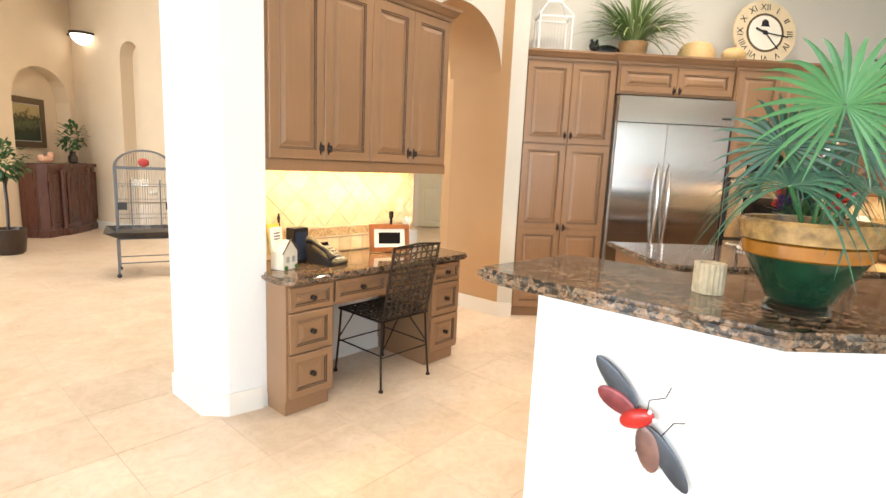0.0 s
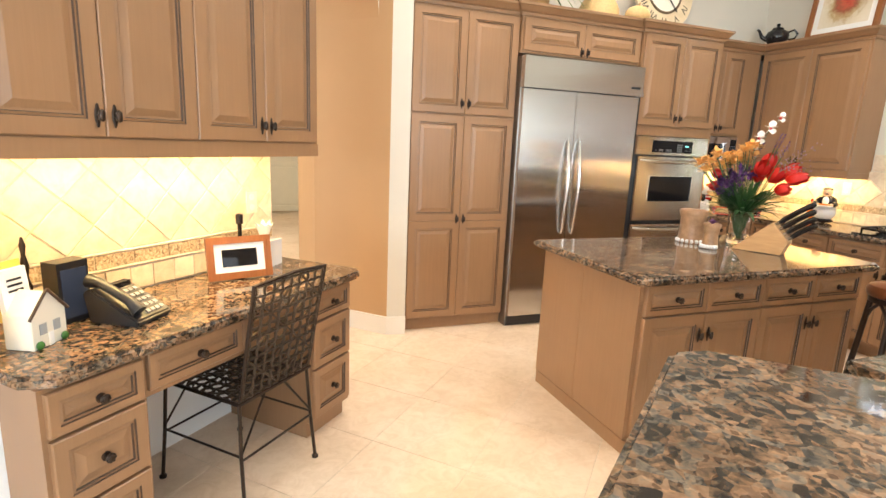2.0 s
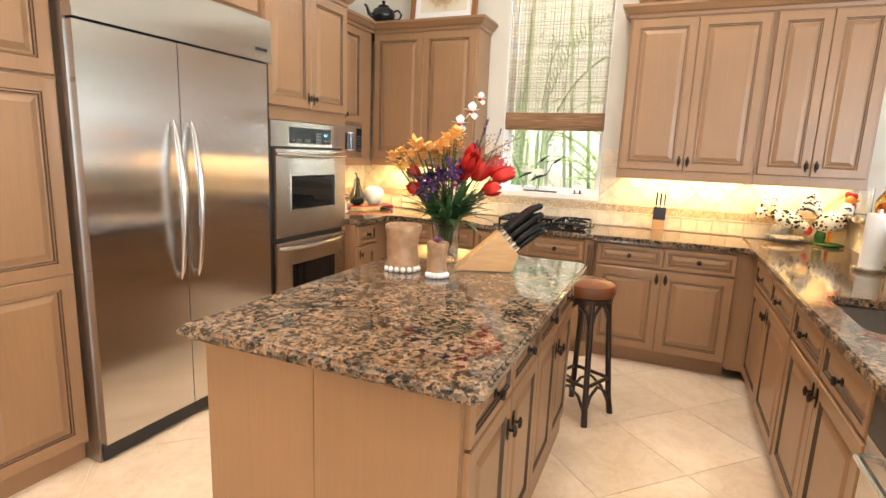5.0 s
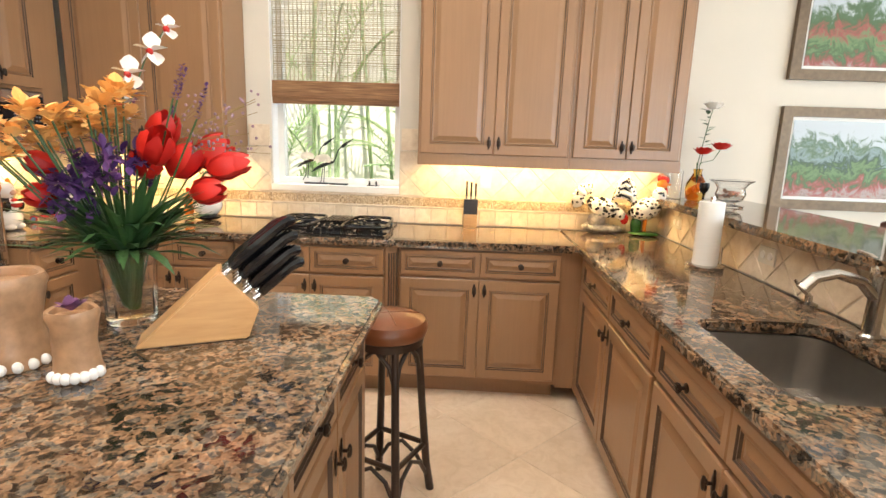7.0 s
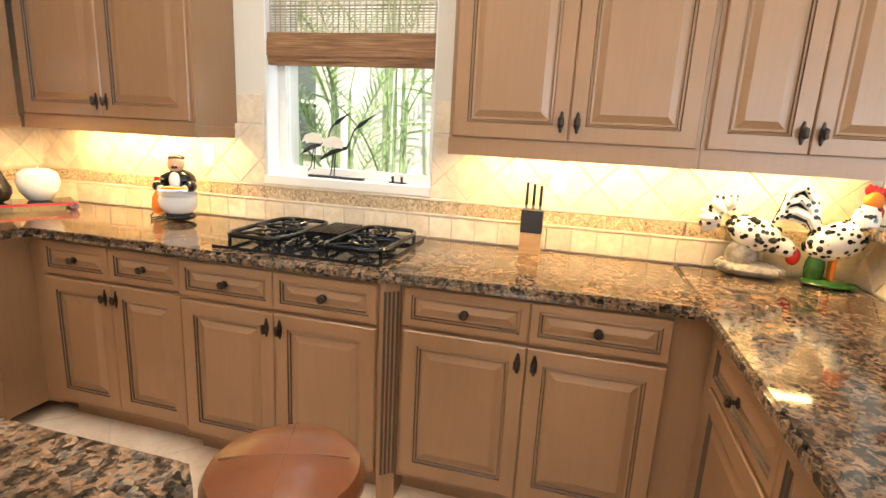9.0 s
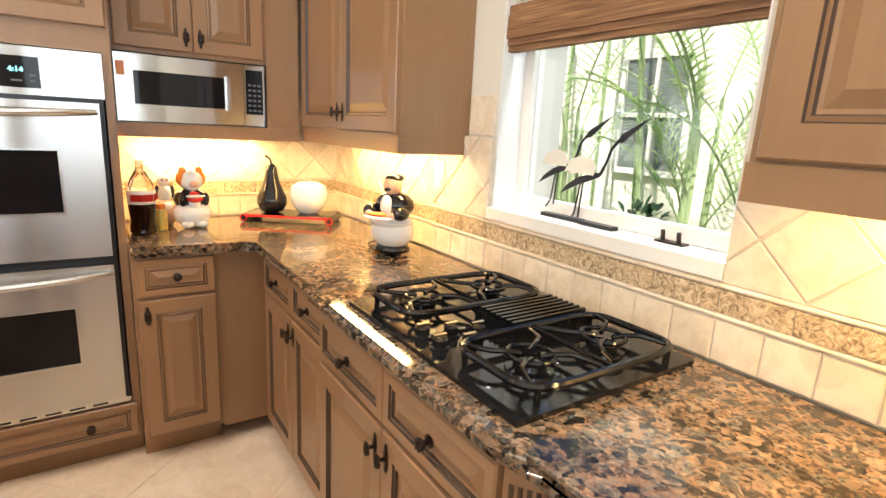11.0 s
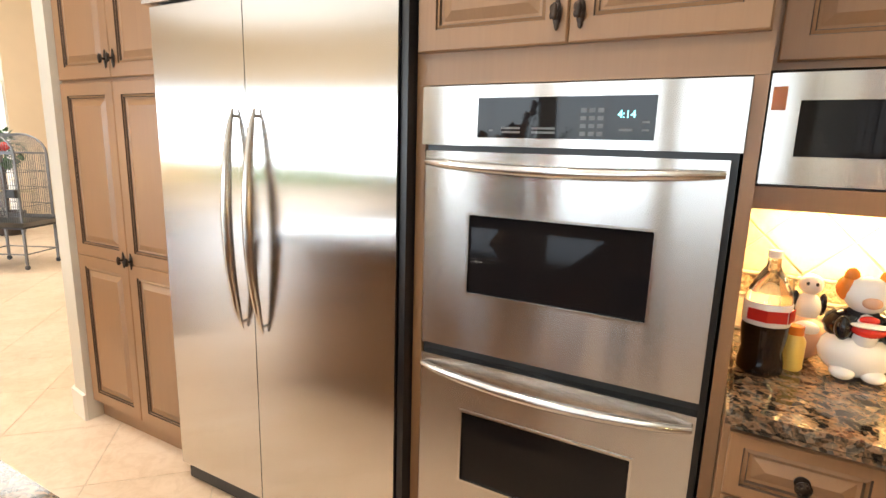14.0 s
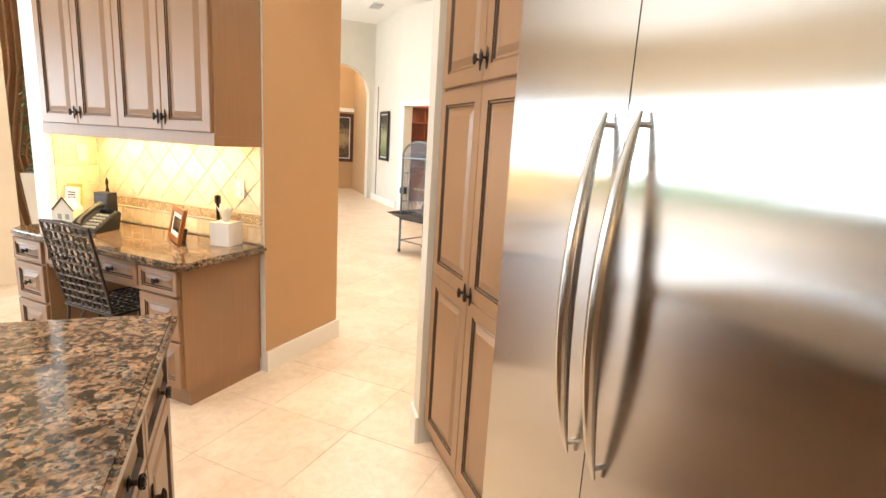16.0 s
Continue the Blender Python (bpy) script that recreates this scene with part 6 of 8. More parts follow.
tagged(part("sprig", bm, plain("dry_sprig", (0.28, 0.19, 0.07), 0.7), bq, "fine dry sprigs"), kind="stuff")
tagged(part("berry", bm2, plain("mauve_berry", (0.38, 0.24, 0.30), 0.5, 0, 0.5, 90), bq, "small mauve berries"), kind="stuff")
bm = bmesh.new()
for k in range(150):
    a = random.uniform(0, 2 * math.pi)
    leaf_blade(bm, (0.03 * math.cos(a), 0.03 * math.sin(a), 0.17 + 0.06 * random.random()), (math.cos(a), math.sin(a), random.uniform(0.3, 1.6)), random.uniform(0.13, 0.27), random.uniform(0.010, 0.020), random.uniform(0.2, 1.3))
part("foliage", bm, LEAF, bq, "dark green leaves")

# ---------------------------------------------------------------- corner of the counter
ZC = COUNTER + 0.001
cola = thing("cola_bottle", "plastic cola bottle with red and white label", "bottle", pose(3.885, 5.44, ZC))
COLA = plain("dark_cola", (0.006, 0.002, 0.001), 0.06, 0, 0.1)
part("body", lathe(bmesh.new(), [(0.042, 0), (0.050, 0.008), (0.050, 0.03), (0.045, 0.06), (0.050, 0.10), (0.050, 0.125)], 20), COLA, cola, "dark cola filled bottle", smooth=True)
part("label", lathe(bmesh.new(), [(0.0505, 0.1255), (0.0515, 0.127), (0.0515, 0.178), (0.0505, 0.180)], 20, cap=False), PAPER, cola, "white label with red mark", smooth=True)
for a in (-70, -115, -20):
    part("label_mark", boxm(-0.022, 0.022, -0.0535, -0.0515, 0.138, 0.166, m=Matrix.Rotation(radians(a + 90), 4, "Z")), RED, cola, "red bar on the label")
part("shoulder", lathe(bmesh.new(), [(0.050, 0.1805), (0.046, 0.205), (0.030, 0.24), (0.015, 0.265), (0.014, 0.285)], 20), GLASS, cola, "clear shoulder", smooth=True)
part("cap", lathe(bmesh.new(), [(0.0155, 0.2855), (0.0155, 0.302), (0.003, 0.304)], 14), WHITECER, cola, "white cap", smooth=True)


def figure(name, label, category, m, spec, group=""):
    """A ceramic figure as one mesh of rounded masses: (centre, radii, material index)."""
    bm = bmesh.new()
    mats = [WHITECER, BLACKCER, RED, SKIN, ORANGE]
    for c, r, k in spec:
        ball(bm, c, r[0], r[1], r[2], k, 16)
    ob = part(name, bm, mats, None, "", True)
    ob.matrix_world = m
    return tagged(ob, label, category, group)


# cookie jar in the shape of a pig
figure("cat_jar", "black and white ceramic cookie jar figure with orange ears", "cookie jar", pose(4.085, 5.53, ZC, 0, 0, 5), [
    ((0, 0, 0.062), (0.080, 0.062, 0.062), 0), ((0, 0.008, 0.125), (0.076, 0.056, 0.050), 1), ((0, -0.030, 0.115), (0.028, 0.028, 0.050), 0), ((0, -0.006, 0.205), (0.048, 0.044, 0.045), 0),
    ((-0.034, 0, 0.245), (0.016, 0.010, 0.022), 4), ((0.034, 0, 0.245), (0.016, 0.010, 0.022), 4), ((-0.04, 0.006, 0.215), (0.02, 0.03, 0.03), 4), ((0.04, 0.006, 0.215), (0.02, 0.03, 0.03), 4),
    ((0, -0.058, 0.132), (0.034, 0.018, 0.016), 2), ((-0.045, -0.040, 0.128), (0.018, 0.02, 0.03), 1), ((0.045, -0.040, 0.128), (0.018, 0.02, 0.03), 1), ((0, -0.062, 0.145), (0.04, 0.02, 0.006), 0),
    ((-0.03, -0.03, 0.018), (0.026, 0.034, 0.018), 0), ((0.03, -0.03, 0.018), (0.026, 0.034, 0.018), 0), ((0, -0.046, 0.195), (0.02, 0.014, 0.014), 3), ((0, -0.048, 0.155), (0.02, 0.01, 0.01), 2)])
figure("figurine_jar", "small cream and yellow ceramic figure by the bottle", "figurine", pose(3.985, 5.60, ZC), [
    ((0, 0, 0.06), (0.05, 0.05, 0.062), 3), ((0, 0, 0.14), (0.03, 0.028, 0.04), 0), ((0, 0, 0.20), (0.028, 0.026, 0.028), 0), ((-0.01, -0.024, 0.205), (0.004, 0.004, 0.005), 1), ((0.01, -0.024, 0.205), (0.004, 0.004, 0.005), 1), ((-0.03, 0, 0.15), (0.01, 0.01, 0.03), 1), ((0.03, 0, 0.15), (0.01, 0.01, 0.03), 1), ((0, -0.03, 0.09), (0.03, 0.02, 0.02), 0)])
sj = thing("small_jar", "small yellow jar with orange label", "jar", pose(3.955, 5.50, ZC))
part("body", lathe(bmesh.new(), [(0.022, 0), (0.026, 0.006), (0.026, 0.075), (0.018, 0.09)], 16), plain("mustard_yellow", (0.70, 0.50, 0.12), 0.3), sj, smooth=True)
part("lid", lathe(bmesh.new(), [(0.019, 0.0905), (0.019, 0.112), (0.004, 0.114)], 14), ORANGE, sj, "orange lid", smooth=True)

tray = thing("scroll_tray", "black lacquer tray with red edge and scrolled ends", "tray", pose(4.54, 5.555, ZC, 0, 0, -34))
bm = boxm(-0.20, 0.20, -0.10, 0.10, 0.028, 0.038)
part("top", bm, BLACKCER, tray, "black lacquer top", bevel=0.003)
part("edge", boxm(-0.20, 0.20, -0.1035, -0.1005, 0.027, 0.039), RED, tray, "red painted edge")
for s in (-1, 1):
    part("scroll", tube(bmesh.new(), [(s * 0.205, -0.10, 0.021), (s * 0.205, 0.10, 0.021)], 0.020, 12), BLACKCER, tray, "rolled lacquer end", smooth=True)
    part("scroll_rim", tube(bmesh.new(), arc((s * 0.205, -0.1015, 0.021), 0.015, 0, 360, 16), 0.003, 6), RED, tray, "red rim")
pear = thing("ceramic_pear", "tall glossy black ceramic pear on the tray", "ornament", pose(4.455, 5.60, ZC + 0.0385))
part("body", lathe(bmesh.new(), [(0.030, 0), (0.055, 0.012), (0.072, 0.045), (0.070, 0.075), (0.050, 0.12), (0.034, 0.165), (0.028, 0.205), (0.024, 0.225), (0.012, 0.238), (0.003, 0.24)], 28), BLACKCER, pear, smooth=True)
part("stalk", tube(bmesh.new(), [(0, 0, 0.236), (-0.006, 0, 0.262), (-0.028, 0, 0.278)], [0.006, 0.005, 0.007], 8), BLACKCER, pear, "curved black stalk", smooth=True)
apple = thing("ceramic_apple", "white ceramic apple on the tray", "ornament", pose(4.615, 5.525, ZC + 0.0385))
part("body", lathe(bmesh.new(), [(0.028, 0.0), (0.050, 0.006), (0.082, 0.05), (0.092, 0.095), (0.084, 0.135), (0.052, 0.155), (0.022, 0.148), (0.004, 0.138)], 28), WHITECER, apple, smooth=True)
part("stalk", tube(bmesh.new(), [(0, 0, 0.138), (0.003, 0, 0.17)], [0.005, 0.004], 8), WHITECER, apple, smooth=True)

figure("chef_jar", "black and white ceramic chef cookie jar holding a tray", "cookie jar", pose(4.675, 4.755, ZC, 0, 0, -62) @ Matrix.Diagonal((1.1, 1.1, 1.12, 1)), [
    ((0, 0, 0.020), (0.070, 0.062, 0.020), 1), ((0, 0, 0.085), (0.080, 0.072, 0.066), 0), ((0, -0.004, 0.115), (0.078, 0.070, 0.030), 0), ((0, 0.012, 0.170), (0.074, 0.058, 0.048), 1), ((0, -0.040, 0.172), (0.022, 0.020, 0.036), 0),
    ((0, -0.004, 0.236), (0.034, 0.033, 0.034), 3), ((0, 0.006, 0.262), (0.036, 0.034, 0.014), 1), ((0, -0.036, 0.226), (0.014, 0.008, 0.007), 1), ((0, -0.085, 0.138), (0.060, 0.034, 0.006), 0), ((0, -0.085, 0.147), (0.045, 0.024, 0.008), 4),
    ((-0.060, -0.040, 0.150), (0.026, 0.040, 0.024), 1), ((0.060, -0.040, 0.150), (0.026, 0.040, 0.024), 1), ((-0.045, -0.078, 0.145), (0.014, 0.014, 0.012), 3), ((0.045, -0.078, 0.145), (0.014, 0.014, 0.012), 3)])
sau = thing("sauce_bottle", "orange-red sauce bottle on a wire stand", "bottle", pose(4.69, 4.885, ZC))
part("bottle", lathe(bmesh.new(), [(0.022, 0.022), (0.024, 0.028), (0.030, 0.06), (0.024, 0.10), (0.011, 0.125), (0.010, 0.17)], 18), ORANGE, sau, smooth=True)
part("cap", lathe(bmesh.new(), [(0.011, 0.1705), (0.011, 0.195), (0.003, 0.197)], 12), RED, sau, smooth=True)
part("stand", tube(bmesh.new(), [(0.05, 0, 0.004), (-0.05, 0, 0.004), (-0.05, 0, 0.018), (0, 0.03, 0.02), (0.05, 0, 0.018), (0.05, 0, 0.004)], 0.004, 6), IRON, sau)

# small knife block by the wall
kb2 = thing("knife_block", "small upright knife block, black over maple", "knife block", pose(4.78, 3.110, ZC, 0, 0, -90) @ Matrix.Diagonal((0.88, 0.88, 0.93, 1)))
part("block", boxm(-0.048, 0.048, -0.035, 0.035, 0, 0.095), MAPLE, kb2, "maple lower half", bevel=0.003)
part("sleeve", boxm(-0.049, 0.049, -0.036, 0.036, 0.0955, 0.195), PLASTIC, kb2, "black upper half", bevel=0.003)
for i, dx in enumerate((-0.032, 0.0, 0.032)):
    kn = part("knife", tube(bmesh.new(), [(dx, 0, 0.1955), (dx, 0, 0.215)], 0.007, 8), CHROME, kb2, "steel bolster")
    part("knife_handle", boxm(dx - 0.0065, dx + 0.0065, -0.009, 0.009, 0.2155, 0.315 - 0.006 * i), BLACK, kn, "black handle", bevel=0.003)

# hen and rooster
SPECK = material("speckled_white_glaze", build_speckle, 0.15)
BASEG = plain("green_base_glaze", (0.05, 0.16, 0.03), 0.25, 0, 0.5, 30)
PEBBLE = plain("pebble_grey_glaze", (0.45, 0.40, 0.33), 0.35, 0, 0.6, 45, 0.5)


def fowl(name, label, m, pecking):
    bm = bmesh.new()
    mats = [SPECK, BLACKCER, RED, ORANGE, PEBBLE if pecking else BASEG]
    random.seed(8)
    if pecking:
        ball(bm, (0, 0, 0.025), 0.105, 0.055, 0.027, 4, 20)
        for k in range(22):
            a = random.uniform(0, 6.28)
            ball(bm, (0.095 * math.cos(a), 0.05 * math.sin(a), 0.02 + 0.02 * random.random()), 0.016, 0.013, 0.013, 4, 6)
        ball(bm, (-0.03, 0.0, 0.07), 0.05, 0.035, 0.05, 4, 12)
        body, bm_rot = Vector((0.0, 0, 0.145)), 18
        ball(bm, body, 0.088, 0.050, 0.055, 0, 18, Matrix.Rotation(radians(bm_rot), 4, "Y"))
        ball(bm, (0.085, 0, 0.115), 0.045, 0.030, 0.030, 0, 14, Matrix.Rotation(radians(40), 4, "Y"))
        ball(bm, (0.118, 0, 0.085), 0.022, 0.016, 0.030, 2, 10)
        tail0, spread = Vector((-0.075, 0, 0.185)), 1.0
        for k in range(9):
            a = radians(95 + 14 * k)
            c = tail0 + Vector((0.065 * math.cos(a), 0.012 * (k % 3 - 1), 0.065 * math.sin(a)))
            ball(bm, c, 0.036, 0.016, 0.017, 0, 8, Matrix.Rotation(-a, 4, "Y"))
    else:
        ball(bm, (0, 0, 0.012), 0.085, 0.060, 0.014, 4, 20)
        ball(bm, (-0.045, 0, 0.055), 0.03, 0.03, 0.055, 4, 10)
        for s in (-1, 1):
            tube(bm, [(0.0, 0.015 * s, 0.02), (0.0, 0.018 * s, 0.10)], 0.008, 6, 3)
        body = Vector((0.0, 0, 0.150))
        ball(bm, body, 0.090, 0.058, 0.060, 0, 18, Matrix.Rotation(radians(-28), 4, "Y"))
        ball(bm, (0.058, 0, 0.215), 0.040, 0.034, 0.065, 0, 14, Matrix.Rotation(radians(10), 4, "Y"))
        ball(bm, (0.070, 0, 0.285), 0.028, 0.022, 0.028, 3, 12)
        for k in range(4):
            ball(bm, (0.052 + 0.014 * k, 0, 0.318 - 0.003 * k), 0.012, 0.007, 0.018, 2, 8)
        ball(bm, (0.088, 0, 0.248), 0.014, 0.010, 0.026, 2, 8)
        ball(bm, (0.100, 0, 0.285), 0.016, 0.006, 0.007, 3, 6)
        for k in range(9):
            w_ = 0.010 * (k % 3 - 1)
            h_ = 0.15 - 0.013 * k
            o = -0.012 * k
            tube(bm, [(-0.055, w_, 0.165), (-0.085, w_, 0.165 + h_ * 0.75), (-0.115 + o * 0.2, w_ * 1.5, 0.165 + h_), (-0.150 + o * 0.2, w_ * 2, 0.165 + h_ * 0.85), (-0.165 + o * 0.2, w_ * 2, 0.165 + h_ * 0.45)], [0.012, 0.014, 0.014, 0.012, 0.006], 7, 1 if k % 3 == 1 else 0)
    for k in range(26):
        a, b_ = random.uniform(0, 6.28), random.uniform(-0.7, 0.9)
        nx, ny, nz = math.cos(b_) * math.cos(a), math.cos(b_) * math.sin(a), math.sin(b_)
        c = Vector((0.088 * nx, 0.053 * ny, 0.057 * nz))
        c.rotate(Euler((0, radians(18 if pecking else -28), 0)))
        ball(bm, body + c, 0.011, 0.009, 0.011, 1, 6)
    ob = part(name, bm, mats, None, "", True)
    ob.matrix_world = m
    return tagged(ob, label, "figurine", "ceramic poultry")


fowl("ceramic_hen", "black and white ceramic hen pecking on pebbles", pose(4.78, 2.285, ZC, 0, 0, -98) @ Matrix.Diagonal((1.12, 1.12, 1.12, 1)), True)
fowl("ceramic_rooster", "speckled ceramic rooster on a green base", pose(4.74, 2.035, ZC, 0, 0, -98) @ Matrix.Diagonal((1.12, 1.12, 1.12, 1)), False)

# paper towel
pt = thing("paper_towel_holder", "white paper towel roll on a steel stand", "paper towel", pose(3.845, 2.055, ZC))
part("base", lathe(bmesh.new(), [(0.078, 0), (0.080, 0.004), (0.080, 0.018), (0.074, 0.022), (0.004, 0.022)], 32), STEEL, pt, "round steel base", smooth=True)
part("roll", lathe(bmesh.new(), [(0.052, 0.0225), (0.053, 0.03), (0.053, 0.30), (0.050, 0.303), (0.020, 0.303), (0.019, 0.29)], 32), PAPER, pt, "white paper roll", smooth=True)
part("spindle", tube(bmesh.new(), [(0, 0, 0.29), (0, 0, 0.325)], 0.011, 12), CHROME, pt)
part("arm", tube(bmesh.new(), [(0.0, -0.070, 0.02), (0.0, -0.070, 0.10)], 0.004, 8), CHROME, pt, "upright steel arm")

# things on the bar
rv = thing("citrus_vase", "amber glass vase filled with orange slices", "vase", pose(4.70, 1.77, 1.151))
part("body", lathe(bmesh.new(), [(0.040, 0), (0.052, 0.01), (0.060, 0.06), (0.056, 0.10), (0.030, 0.145), (0.022, 0.165), (0.028, 0.185)], 24), glassy("amber_glass", (0.95, 0.55, 0.10)), rv, smooth=True)
for k in range(9):
    a = 0.7 * k
    part("orange_slice", lathe(bmesh.new(), [(0.022, -0.003), (0.022, 0.003)], 14, m=pose(0.026 * math.cos(a), 0.026 * math.sin(a), 0.025 + 0.011 * k, 70, 0, math.degrees(a) + 90)), ORANGE, rv, "orange slice")
bm = lathe(bmesh.new(), [(0.045, 0), (0.046, 0.002), (0.046, 0.17), (0.043, 0.17), (0.043, 0.006), (0.004, 0.005)], 20)
cg = thing("glass_cylinder", "clear glass cylinder on the bar", "vase", pose(4.80, 1.86, 1.151))
part("body", bm, GLASS, cg, smooth=True)
rose = thing("artificial_roses", "one red and one white artificial rose on stems", "flowers", pose(4.70, 1.77, 1.151))
random.seed(4)
for p, mt in (((-0.03, -0.10, 0.30), SCARLET), ((-0.01, -0.01, 0.27), SCARLET), ((0.02, -0.05, 0.53), IVORY)):
    bm = bmesh.new()
    for k in range(16):
        a = 2.4 * k
        r = 0.004 + 0.0014 * k
        leaf_oval(bm, Vector(p) + Vector((r * math.cos(a), r * math.sin(a), 0)), (math.cos(a), math.sin(a), 2.2 - 0.09 * k), 0.052, 0.046)
    part("rose", bm, mt, rose, "rose head")
    part("stem", tube(bmesh.new(), [(0, 0, 0.10), (p[0] * 0.2, p[1] * 0.2 + 0.015, 0.22), (p[0] * 0.7, p[1] * 0.7, p[2] - 0.06), p], 0.0025, 5), LEAF, rose)
bm = bmesh.new()
for k in range(12):
    leaf_oval(bm, (0.0, -0.02, 0.30 + 0.02 * k), (random.uniform(-1, 1), random.uniform(-1, 1), 0.3), 0.05, 0.03)
part("leaf", bm, LEAF, rose)
bowl = thing("glass_bowl", "footed clear glass bowl of dried petals", "bowl", pose(4.36, 1.73, 1.151))
part("body", lathe(bmesh.new(), [(0.068, 0), (0.070, 0.008), (0.030, 0.016), (0.030, 0.022), (0.060, 0.035), (0.075, 0.065), (0.066, 0.098), (0.085, 0.125), (0.110, 0.138), (0.107, 0.142), (0.080, 0.128), (0.061, 0.098), (0.070, 0.066), (0.056, 0.04), (0.004, 0.030)], 32), GLASS, bowl, smooth=True)
bm = bmesh.new()
for k in range(60):
    a, r = random.uniform(0, 6.28), 0.05 * math.sqrt(random.random())
    leaf_oval(bm, (r * math.cos(a), r * math.sin(a), 0.045 + 0.035 * random.random()), (random.uniform(-1, 1), random.uniform(-1, 1), 0.3), 0.03, 0.02)
part("petals", bm, plain("dried_petals", (0.55, 0.24, 0.14), 0.7, 0, 0.5, 60), bowl, "dried petals")
gob = thing("wine_goblet", "small dark glass goblet on the bar", "glass", pose(4.52, 1.80, 1.151))
part("body", lathe(bmesh.new(), [(0.024, 0), (0.025, 0.003), (0.005, 0.008), (0.005, 0.05), (0.022, 0.07), (0.028, 0.095), (0.024, 0.115)], 18), BLACKCER, gob, smooth=True)

# paintings on the east wall
def painting(name, label, m, w, h, palette, mat_frame, fw=0.06, matte=0.02, middle=False):
    p = thing(name, label, "painting", m)
    for a in ((-w / 2, w / 2, -h / 2, -h / 2 + fw), (-w / 2, w / 2, h / 2 - fw, h / 2), (-w / 2, -w / 2 + fw, -h / 2 + fw, h / 2 - fw), (w / 2 - fw, w / 2, -h / 2 + fw, h / 2 - fw)):
        part("frame_side", boxm(a[0], a[1], -0.035, 0, a[2], a[3]), mat_frame, p, bevel=0.008)
    part("liner", boxm(-w / 2 + fw, w / 2 - fw, -0.016, -0.006, -h / 2 + fw, h / 2 - fw), PAPER, p, "pale liner")
    q = fw + matte
    part("canvas", boxm(-w / 2 + q, w / 2 - q, -0.020, -0.0165, -h / 2 + q, h / 2 - q), material(name + "_paint", build_painting(palette, middle), 0.5), p, "painted canvas")
    return p


TOWN = [(0.20, 0.10, 0.09), (0.34, 0.29, 0.27), (0.30, 0.07, 0.06), (0.05, 0.11, 0.04), (0.13, 0.22, 0.09), (0.025, 0.06, 0.03), (0.22, 0.30, 0.30), (0.07, 0.13, 0.06), (0.46, 0.52, 0.56)]
painting("painting", "framed painting of a leafy town square", pose(EAST - 0.003, 0.835, 1.415, 0, 0, -90), 0.82, 0.62, TOWN, GILT)
painting("painting", "framed painting of a street with a red building", pose(EAST - 0.003, 0.835, 2.19, 0, 0, -90), 0.82, 0.62, TOWN[1:5] + TOWN[2:4] + TOWN[7:], GILT)

dc = thing("dining_chair", "dark wooden dining chair behind the bar", "chair", pose(4.35, 0.85, 0, 0, 0, 20))
part("seat", boxm(-0.22, 0.22, -0.22, 0.22, 0.43, 0.475), LEATHER, dc, bevel=0.012)
for sx in (-1, 1):
    part("leg", tube(bmesh.new(), [(sx * 0.19, 0.19, 0.43), (sx * 0.19, 0.20, 0)], 0.018, 8), MAHOGANY, dc)
    part("leg", tube(bmesh.new(), [(sx * 0.20, -0.23, 0), (sx * 0.20, -0.20, 0.45), (sx * 0.205, -0.26, 1.06)], 0.018, 8), MAHOGANY, dc, smooth=True)
part("top_rail", tube(bmesh.new(), [(-0.23, -0.26, 1.04), (-0.12, -0.27, 1.085), (0, -0.275, 1.10), (0.12, -0.27, 1.085), (0.23, -0.26, 1.04)], 0.028, 8), MAHOGANY, dc, smooth=True)
for k in range(5):
    part("spindle", tube(bmesh.new(), [(-0.12 + 0.06 * k, -0.21, 0.46), (-0.12 + 0.06 * k, -0.27, 1.07)], 0.008, 6), MAHOGANY, dc)

# ---------------------------------------------------------------- desk things
def on_desk(s, n, rot=0.0):
    return DESK @ pose(s, -n, 0.803, 0, 0, rot)


pf = thing("digital_photo_frame", "cherry wood digital photo frame with dark screen", "photo frame", on_desk(-0.445, 0.225, -28) @ pose(0, 0, 0.100, -12))
W2, H2 = 0.145, 0.098
for a in ((-W2, W2, -H2, -H2 + 0.032), (-W2, W2, H2 - 0.032, H2), (-W2, -W2 + 0.032, -H2 + 0.032, H2 - 0.032), (W2 - 0.032, W2, -H2 + 0.032, H2 - 0.032)):
    part("frame_side", boxm(a[0], a[1], -0.012, 0.008, a[2], a[3]), REDWOOD, pf, bevel=0.003)
part("mat", boxm(-W2 + 0.032, W2 - 0.032, -0.004, 0.004, -H2 + 0.032, H2 - 0.032), PAPER, pf, "white mat")
part("screen", boxm(-W2 + 0.066, W2 - 0.066, -0.006, -0.0042, -H2 + 0.058, H2 - 0.058), DARKGLASS, pf, "dark screen")
part("stand", boxm(-0.02, 0.02, 0.0085, 0.055, -H2, -0.02), PLASTIC, pf)
tb = thing("tissue_box", "white ceramic tissue box cover", "tissue box", on_desk(-0.175, 0.12, 10))
part("box", boxm(-0.062, 0.062, -0.062, 0.062, 0, 0.135), WHITECER, tb, bevel=0.004)
bm = bmesh.new()
random.seed(2)
for k in range(9):
    a = 0.7 * k
    leaf_blade(bm, (0.012 * math.cos(a), 0.012 * math.sin(a), 0.135), (0.35 * math.cos(a), 0.35 * math.sin(a), 1), 0.085 + 0.02 * random.random(), 0.022, 0.5, 0, 4)
part("tissue", bm, PAPER, tb, "crumpled white tissue")
mk = thing("desk_bell", "small black knob-topped object behind the frame", "ornament", on_desk(-0.29, 0.07))
